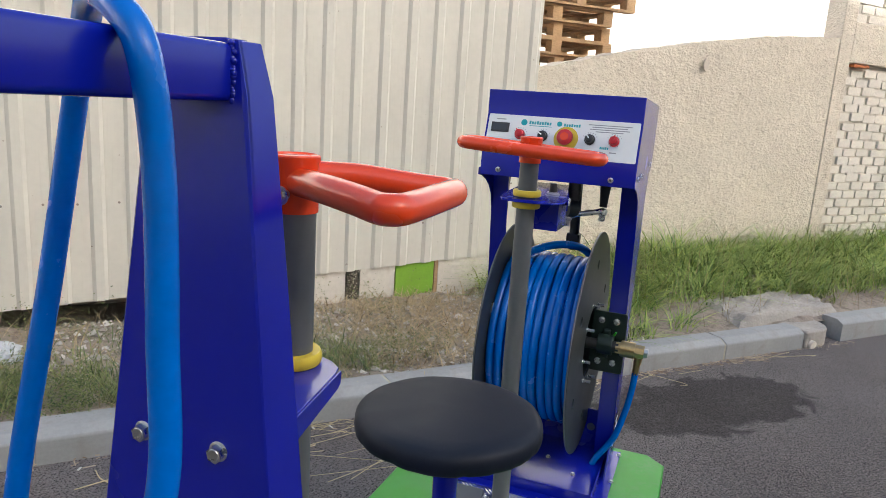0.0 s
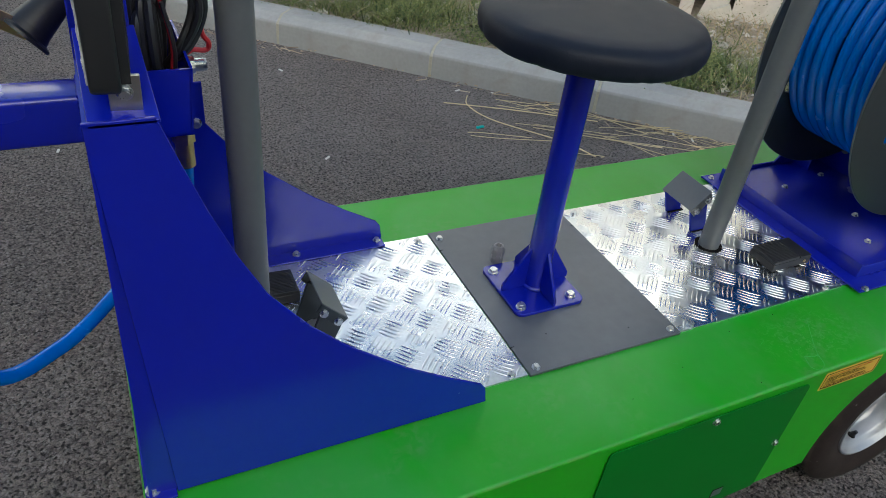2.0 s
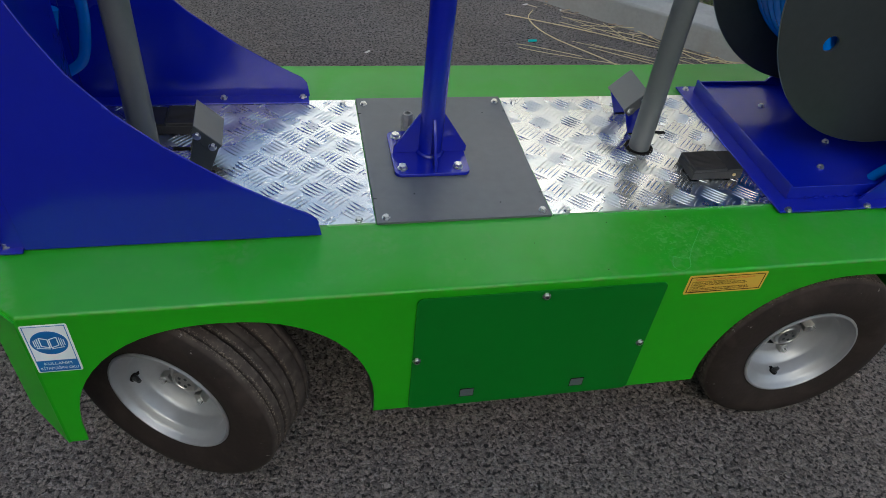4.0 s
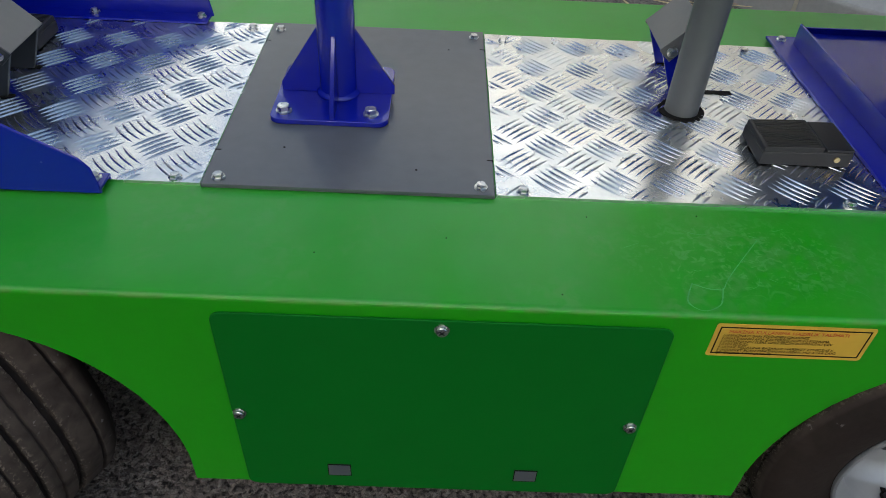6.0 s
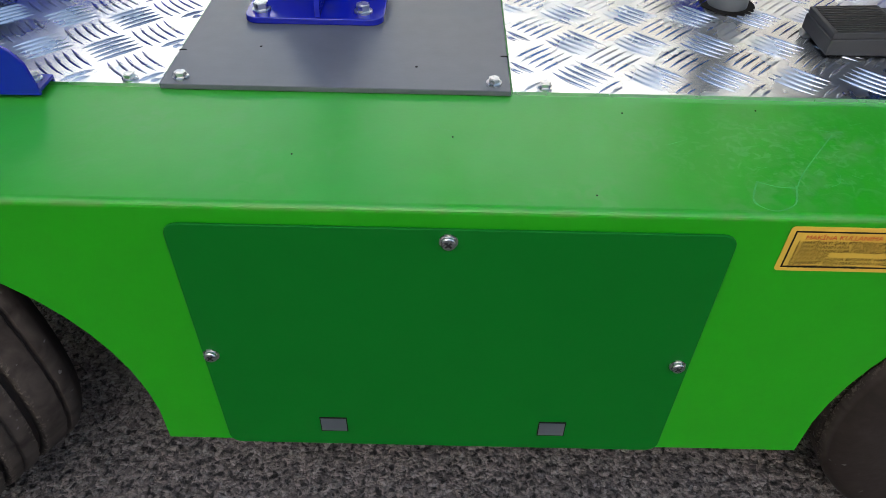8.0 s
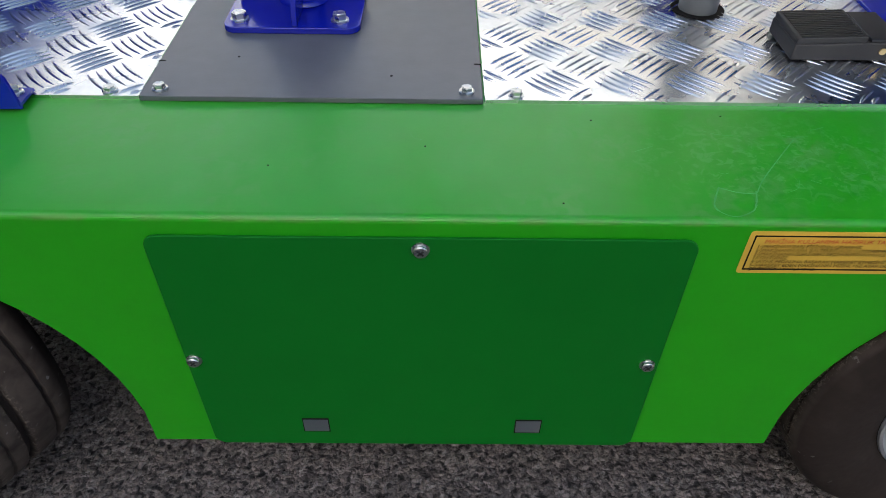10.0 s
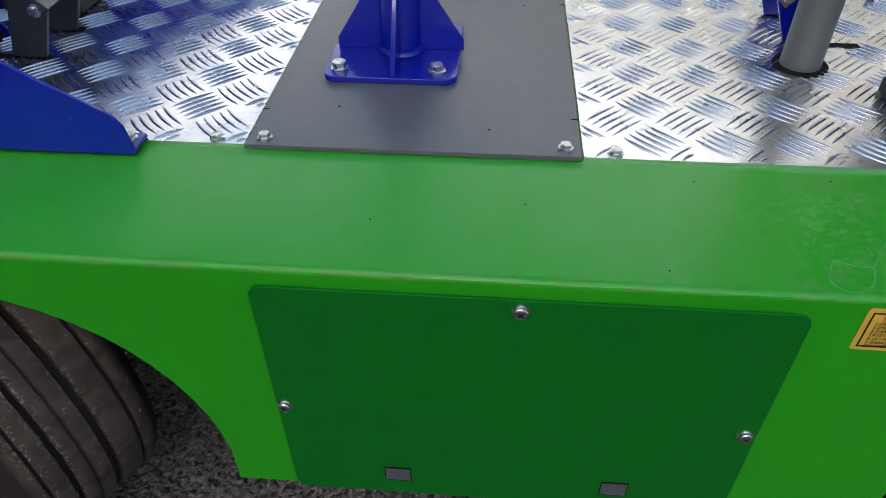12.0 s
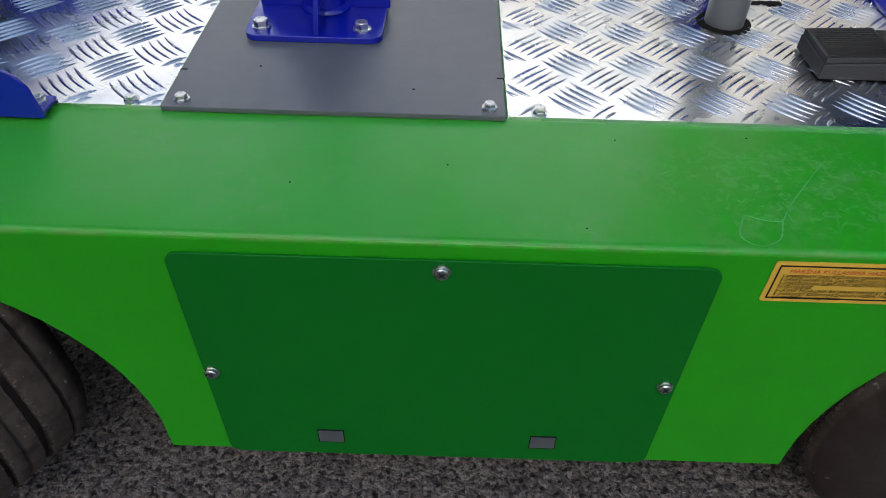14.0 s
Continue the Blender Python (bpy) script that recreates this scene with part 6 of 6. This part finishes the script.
bm = B()
bmesh.ops.create_icosphere(bm, subdivisions=4, radius=1.0)
for v in bm.verts:
    n = v.co.normalized()
    v.co = Vector((n.x * 0.25 * (0.72 + 0.30 * n.z), n.y * 0.13, n.z * 0.19)) * (1 + 0.16 * noise.noise(n * 2.1) + 0.07 * abs(noise.noise(n * 5)))
sack = part("sack", bm, sackcloth, smooth=True, m=Matrix.Translation(kw(-0.03, 3.95, 0.245)) @ KTURN @ pose(0, 0, 0, 8, 16, 0))
tagged(sack, "stuffed white woven sack with teal stripes under the wall", "sack")
tile = part("clay_tile", box(B(), -0.05, 0.05, -0.02, 0.02, -0.10, 0.12), terracotta, bevel=0.006, m=Matrix.Translation(kw(-0.27, 3.86, 0.16)) @ KTURN @ pose(0, 0, 0, 4, 6, 0))
tagged(tile, "broken orange clay tile leaning under the wall", "tile")
crumpled("plastic_bag", "crumpled pale plastic bag on dry soil", -1.05, 3.15, 0.10, bag_white, 0.6, 1)
crumpled("plastic_bag", "crumpled pale plastic bag among weeds", -0.42, 2.58, 0.065, bag_white, 0.6, 5)
crumpled("plastic_bag", "torn pale plastic bag lying flat", -1.7, 3.0, 0.09, bag_white, 0.45, 9)
crumpled("plastic_bag", "small pale plastic bag by the boards", 0.14, 3.6, 0.05, bag_white, 0.9, 7)
crumpled("wrapper", "small blue crumpled wrapper in the weeds", -0.22, 2.56, 0.022, bag_blue, 0.6, 3)
stone_group = "stones on the verge"
for k in range(70):
    rr = random.Random(100 + k)
    s, d, r = rr.uniform(-3.2, 2.6), rr.uniform(2.5, 3.7), rr.uniform(0.010, 0.034)
    bm = B()
    bmesh.ops.create_icosphere(bm, subdivisions=2, radius=r)
    for v in bm.verts:
        v.co *= 1 + 0.6 * noise.noise(v.co / r * 0.9 + Vector((k, 0, 0))) + 0.2 * noise.noise(v.co / r * 2.5 + Vector((0, k, 0)))
    ob = part("stone", bm, rough_concrete, m=Matrix.Translation(kw(s, d, verge_z(s, d) + r * 0.25)) @ pose(0, 0, 0, 0, 0, rr.uniform(0, 360)) @ Matrix.Diagonal((1.2, 0.9, 0.65, 1)))
    tagged(ob, "pale broken stone lying on dry soil", "stone", stone_group)
for k in range(7):
    rr = random.Random(300 + k)
    s, d = -1.75 + 0.09 * k + rr.uniform(-0.05, 0.05), 3.2 + rr.uniform(-0.18, 0.14)
    ob = part("wood_scrap", box(B(), -0.10, 0.10, -0.03, 0.03, -0.006, 0.006), grey_wood, bevel=0.002, m=Matrix.Translation(kw(s, d, verge_z(s, d) + 0.025 + 0.006 * k)) @ pose(0, 0, 0, rr.uniform(-12, 12), rr.uniform(-15, 15), rr.uniform(0, 180)))
    tagged(ob, "weathered broken board scrap on the soil", "wood scrap", "board scraps")

# lump of poured concrete behind the kerb end
bm = B()
bmesh.ops.create_grid(bm, x_segments=40, y_segments=24, size=1.0)
for v in bm.verts:
    x, y = v.co.x, v.co.y
    edge = min(1, (1.0 - max(abs(x), abs(y))) * 5)
    r = 1 + 0.16 * noise.noise((x * 2, y * 2, 4))
    v.co = Vector((x * 0.62 * r, y * 0.25 * r, 0.04 + (0.06 + 0.03 * noise.noise((x * 3, y * 3, 0)) + 0.03 * noise.noise((x * 8, y * 5, 0)) + 0.006 * noise.noise((x * 22, y * 16, 4))) * edge - 0.06 * (1 - edge)))
lump = part("concrete_lump", bm, rough_concrete, smooth=True, m=Matrix.Translation(kw(4.06, 2.66, 0.095)) @ KTURN)
tagged(lump, "rough pale lump of poured concrete behind the kerb", "concrete")

# stacked pallets behind the plaster wall
PAL_GROUP = "stacked pallets"
def pallet_thing():
    p = thing("pallet", "weathered brown wooden pallet in a stack", "pallet", PAL_GROUP)
    top_board = mesh_of(box(B(), 0, 1.2, 0, 0.1, 0, 0.02), "deck_board")
    top_board.materials.append(wood.m)
    for k in range(5):
        part("deck_board", top_board, None, p, m=pose(0, 0.17 * k + random.uniform(-0.008, 0.008), 0.122))
    for k in range(3):
        part("deck_board", top_board, None, p, m=pose(0, 0.35 * k, 0.0))
    for k in range(3):
        for x in (0.0, 0.55, 1.1):
            part("block", box(B(), x, x + 0.1, 0.35 * k, 0.35 * k + 0.1, 0.02, 0.098), wood, p)
    for x in (0.0, 0.55, 1.1):
        part("stringer", box(B(), x, x + 0.1, 0, 0.8, 0.098, 0.122), wood, p)
    return p


first = pallet_thing()
first.matrix_basis = KF @ pose(2.55, 4.5, -0.0, 0, 0, 0)
for k in range(1, 19):
    copy_thing(first, KF @ pose(2.55 + random.uniform(-0.05, 0.05) + (0.22 if k > 16 else 0), 4.5 + random.uniform(-0.04, 0.04), 0.1445 * k, 0, 0, random.uniform(-2, 2)))
br = part("plank", box(B(), 0, 0.08, -0.03, -0.008, 0, 0.6), wood, m=KF @ pose(2.72, 4.46, 1.95, 0, -28, 0))
tagged(br, "loose brown plank leaning against the pallets", "plank")


# ---- growth: one object for each kind that nobody could count ----
def blade(vs, fs, root, height, lean, turn, width, bend):
    way = Vector((math.cos(turn), math.sin(turn), 0))
    side = Vector((-way.y, way.x, 0))
    base = len(vs)
    for t in (0, 0.35, 0.7):
        c = root + way * (lean * t + bend * t * t) + Vector((0, 0, height * (t - 0.28 * bend / max(height, 0.01) * t * t)))
        w = width * (1 - 0.55 * t)
        vs += [tuple(c - side * w), tuple(c + side * w)]
    vs.append(tuple(root + way * (lean + bend) + Vector((0, 0, height * (1 - 0.28 * bend / max(height, 0.01))))))
    fs += [(base, base + 1, base + 3, base + 2), (base + 2, base + 3, base + 5, base + 4), (base + 4, base + 5, base + 6)]


def growth(name, label, material, vs, fs, category="grass"):
    me = bpy.data.meshes.new(name)
    me.from_pydata(vs, [], fs)
    ob = part(name, me, material)
    return tagged(ob, label, category, kind="stuff")


rng = random.Random(11)
vs, fs = [], []
tufts = []
for _ in range(2300):
    s, d = rng.uniform(2.15, 9.5), rng.uniform(2.42, 3.95)
    far = (d - 2.4) / 1.5
    if d < 2.82 and rng.random() < (0.62 if s < 3.2 else 0.93) or (3.2 < s < 4.7 and d < 2.86) or noise.noise((s * 1.2, d * 2, 9)) < -0.55:
        continue
    tufts.append((s, d, far))
for s, d, far in tufts:
    z = verge_z(s, d)
    swirl, tall = rng.uniform(0, 6.28), 0.8 + 0.55 * noise.noise((s * 2.6, d * 2.6, 30))
    for _ in range(rng.randint(9, 18)):
        h = rng.uniform(0.12, 0.42) * (0.5 + 0.62 * far) * rng.choice((0.6, 1, 1, 1.3)) * tall
        blade(vs, fs, kw(s + rng.gauss(0, 0.045), d + rng.gauss(0, 0.045), z - 0.01), h, rng.uniform(0, 0.6) * h, swirl + rng.gauss(0, 1.1), rng.uniform(0.0018, 0.0060), rng.uniform(0.4, 2.1) * h)
growth("tall_grass", "tall uncut green grass in front of the plaster wall", grass_mat, vs, fs)
vs, fs = [], []
for k in range(560):
    s, d = (rng.gauss(1.3, 0.45) if k < 320 else rng.uniform(-3.5, 2.2)), rng.uniform(2.42, 3.7)
    z = verge_z(s, d)
    for _ in range(rng.randint(5, 12)):
        h = rng.uniform(0.03, 0.13)
        blade(vs, fs, kw(s + rng.gauss(0, 0.05), d + rng.gauss(0, 0.05), z - 0.01), h, rng.uniform(0.2, 1.9) * h, rng.uniform(0, 6.28), rng.uniform(0.0013, 0.0040), rng.uniform(0.1, 1.4) * h)
for _ in range(900):
    s, d = rng.uniform(2.1, 9.5), rng.uniform(2.45, 3.95)
    h = rng.uniform(0.14, 0.52)
    blade(vs, fs, kw(s, d, verge_z(s, d) - 0.01), h, rng.uniform(0.0, 0.6) * h, rng.uniform(0, 6.28), 0.0016, rng.uniform(0.1, 0.6) * h)
growth("dry_grass", "tangled dry yellow grass on the verge", dry_mat, vs, fs)


def leaves(vs, fs, s, d, z, n, spread, height, size):
    for _ in range(n):
        c = kw(s + rng.gauss(0, spread), d + rng.gauss(0, spread), z + rng.random() ** 1.3 * height)
        a, tilt, L = rng.uniform(0, 6.28), rng.uniform(-0.5, 0.9), size * rng.uniform(0.5, 1.3)
        way = Vector((math.cos(a) * math.cos(tilt), math.sin(a) * math.cos(tilt), math.sin(tilt)))
        side = way.cross(Vector((0, 0, 1))).normalized() * L * 0.24
        b = len(vs)
        drop = Vector((0, 0, -L * 0.2))
        vs += [tuple(c), tuple(c + way * L * 0.5 + side), tuple(c + way * L + drop), tuple(c + way * L * 0.5 - side)]
        fs.append((b, b + 1, b + 2, b + 3))


vs, fs = [], []
for k in range(2100):
    s, d = (rng.uniform(-4.5, 1.7), 2.41 + abs(rng.gauss(0, 0.42))) if k < 1700 else (rng.uniform(-0.6, 0.5), 2.41 + abs(rng.gauss(0, 0.5)))
    s += 0.3 * max(0, d - 2.6) * (k >= 1700)
    if d > 3.7 or noise.noise((s * 1.6, d * 2.2, 20)) < -0.12 or (d > 2.8 and rng.random() < 0.32) or (s > 0.42 + 0.3 * (d - 2.4) and rng.random() < 0.72):
        continue
    leaves(vs, fs, s, d, verge_z(s, d), rng.randint(30, 70), 0.05, rng.choice((0.4, 0.8, 1.0, 1.5)) * rng.uniform(0.04, 0.13) * (0.65 if k >= 1700 else 1), 0.0165)
for _ in range(60):
    s, d = rng.uniform(-2.2, 2.4), rng.uniform(3.5, 3.74)
    leaves(vs, fs, s, d, verge_z(s, d), rng.randint(12, 40), 0.035, rng.uniform(0.05, 0.24), 0.02)
for _ in range(900):
    s, d = rng.uniform(-3.4, 0.75), 2.40 + abs(rng.gauss(0, 0.34))
    if d > 3.3 or noise.noise((s * 2.1, d * 2.6, 51)) < -0.22:
        continue
    z, swirl = verge_z(s, d), rng.uniform(0, 6.28)
    for _ in range(rng.randint(8, 17)):
        h = rng.uniform(0.03, 0.15)
        blade(vs, fs, kw(s + rng.gauss(0, 0.04), d + rng.gauss(0, 0.04), z - 0.01), h, rng.uniform(0, 0.7) * h, swirl + rng.gauss(0, 1.2), rng.uniform(0.0014, 0.0036), rng.uniform(0.1, 1.2) * h)
growth("weeds", "low green weeds along the kerb and wall", weed_mat, vs, fs, "weeds")
vs, fs = [], []
for k in range(42):
    s, d = -2.4 + rng.gauss(0, 0.45), 3.05 + rng.gauss(0, 0.35)
    tall = rng.uniform(0.15, 0.6)
    leaves(vs, fs, s, d, verge_z(s, d), 110, 0.075, tall, 0.058)
    for _ in range(5):
        blade(vs, fs, kw(s + rng.gauss(0, 0.03), d + rng.gauss(0, 0.03), verge_z(s, d) - 0.01), tall * rng.uniform(0.7, 1.05), rng.uniform(0, 0.1), rng.uniform(0, 6.28), 0.003, 0.03)
growth("shrub", "leafy dark green shrub at the foot of the wall", shrub_mat, vs, fs, "shrub")
# crumbs of rubble, too many and too small to count
vs, fs = [], []
for _ in range(6500):
    s = rng.uniform(-4.2, 2.6)
    d = rng.uniform(2.4, 3.75)
    if noise.noise((s * 1.1, d * 1.5, 40)) < -0.05 and not 0.6 < s < 2.2:
        continue
    r = rng.uniform(0.003, 0.017) * (1 if rng.random() < 0.88 else 2.2)
    c, a = kw(s, d, verge_z(s, d) + 0.012 * noise.noise((s * 16, d * 16, 5)) + r * 0.2), rng.uniform(0, 6.28)
    b = len(vs)
    for k in range(4):
        k2 = a + k * 1.57 + rng.uniform(-0.4, 0.4)
        vs.append(tuple(c + Vector((math.cos(k2) * r * rng.uniform(0.7, 1.4), math.sin(k2) * r * rng.uniform(0.7, 1.4), 0))))
    vs += [tuple(c + Vector((rng.uniform(-r, r) * 0.4, rng.uniform(-r, r) * 0.4, r * rng.uniform(0.5, 0.9)))), tuple(c + Vector((0, 0, -r * 0.6)))]
    for k in range(4):
        fs += [(b + k, b + (k + 1) % 4, b + 4), (b + (k + 1) % 4, b + k, b + 5)]
growth("rubble", "pale crumbs of rubble scattered on the soil", rubble_mat, vs, fs, "rubble")
# straw stalks and litter on the road
STRAW = "straw stalks on the road"
LAID = (((0.779, 1.92), (0.861, 1.871), (1.104, 1.736), (1.385, 1.59)), ((0.915, 1.959), (0.866, 1.853), (0.922, 1.705), (1.107, 1.462), (1.168, 1.3)), ((0.748, 1.619), (0.815, 1.615), (0.997, 1.517)),
        ((0.755, 1.605), (0.867, 1.543), (1.129, 1.441)), ((1.028, 1.891), (1.237, 1.769)), ((0.999, 1.829), (1.128, 1.764)), ((1.192, 1.542), (1.373, 1.42)), ((1.201, 1.826), (1.248, 1.659)))
for k, laid in enumerate(LAID):
    ob = part("straw", tube(B(), smooth_line([(x, y, 0.004 + 0.004 * ((i + k) % 3)) for i, (x, y) in enumerate(laid)], 6), 0.0026 if k < 2 else 0.0016, 6), straw)
    tagged(ob, "long pale dry straw stalk lying on asphalt", "straw", STRAW)
for k in range(40):
    rr = random.Random(500 + k)
    s, d = rr.gauss(0.12, 0.3) if k < 34 else rr.uniform(1.6, 4.2), 2.175 - abs(rr.gauss(0, 0.2 if k < 20 else 0.07))
    a = KERB_TURN + rr.gauss(0.12, 0.4)
    L = rr.uniform(0.12, 0.62)
    p = kw(s, d, 0.004)
    w = Vector((math.cos(a), math.sin(a), 0)) * L
    mid_p = p + w * 0.5 + Vector((-w.y, w.x, 0)) * rr.uniform(-0.08, 0.08) + Vector((0, 0, rr.uniform(0.002, 0.012)))
    ob = part("straw", tube(B(), smooth_line([p - w * 0.5, mid_p, p + w * 0.5 + Vector((0, 0, 0.003))], 5), rr.uniform(0.0008, 0.0019), 5), straw)
    tagged(ob, "thin dry yellow straw stalk on asphalt", "straw", STRAW)
vs, fs = [], []
for k in range(1500):
    s = rng.uniform(-4, 4.4) if k < 700 else rng.uniform(1.5, 3.6)
    d = 2.19 - abs(rng.gauss(0, 0.035 if not 0.3 < s < 1.2 else 0.09))
    if noise.noise((s * 3.0, 0, 70)) < rng.uniform(-0.7, 0.5):
        continue
    L = rng.choice((0.008, 0.012, 0.016, 0.024, 0.07)) * rng.uniform(0.6, 1.2)
    a = KERB_TURN + rng.gauss(0, 1.1)
    p, w = kw(s, d, rng.uniform(0.002, 0.012)), Vector((math.cos(a), math.sin(a), 0)) * L
    sd = Vector((-w.y, w.x, 0)).normalized() * rng.uniform(0.001, 0.0024)
    b = len(vs)
    vs += [tuple(p - sd), tuple(p + w - sd), tuple(p + w + sd + Vector((0, 0, 0.003))), tuple(p + sd + Vector((0, 0, 0.003)))]
    fs.append((b, b + 1, b + 2, b + 3))
growth("chaff", "dry brown chaff gathered along the kerb", chaff_mat, vs, fs, "litter")
clip = part("clip", box(B(), -0.019, 0.019, -0.0065, 0.0065, 0, 0.009), teal, bevel=0.003, m=pose(0.829, 1.662, 0.001, 0, 0, 8))
tagged(clip, "small teal plastic clip lying on the road", "clip")
for k in range(16):
    rr = random.Random(700 + k)
    if k < 6:
        p = kw(rr.uniform(-0.75, 0.6), 2.2 - abs(rr.gauss(0, 0.06)), 0.003)
    else:
        p = Vector((rr.uniform(-2.2, 1.6), rr.uniform(0.9, 2.6), 0.003)) if k < 13 else Vector((rr.uniform(1.4, 3.5), rr.uniform(-1.5, 0), 0.003))
        if p.dot(N) > 2.15:
            p -= N * 1.2
    ob = part("scrap", box(B(), -0.012, 0.012, -0.004, 0.004, 0, 0.003), paper, m=Matrix.Translation(p) @ pose(0, 0, 0, 0, rr.uniform(-10, 10), rr.uniform(0, 180)))
    tagged(ob, "tiny pale scrap lying on asphalt", "scrap", "scraps on the road")

# ---- bricks of the panels beside the plaster wall ----
brick_me = prism(B(), rounded(0.0, 0.205, 0.0, 0.078, 0.010, 2), 1, 0.0, 0.06)
brick_me = mesh_of(brick_me, "brick")
brick_me.materials.append(brick_white.m)
for row in range(24):
    z = 0.15 + 0.092 * row
    for col in range(-1, 11):
        s = 6.48 + 0.222 * col + (0.111 if row % 2 else 0) + random.uniform(-0.012, 0.012)
        if s < 6.46 or z + 0.078 > 2.2 or s > 8.8:
            continue
        part("brick", brick_me, None, wall_plaster, m=pose(s, PL_D + 0.03 + random.uniform(-0.008, 0.012), z + random.uniform(-0.006, 0.006), random.uniform(-2, 2), random.uniform(-2, 2), 0) @ Matrix.Diagonal((random.uniform(0.9, 1.04), 1, random.uniform(0.9, 1.08), 1)))
for row in range(8):
    for col in range(5):
        s, z = 6.49 + 0.222 * col + (0.111 if row % 2 else 0), 2.63 + 0.092 * row
        part("brick", brick_me, None, wall_plaster, m=pose(s, PL_D + 0.03 + random.uniform(-0.008, 0.012), z, random.uniform(-2, 2), random.uniform(-2, 2), 0))
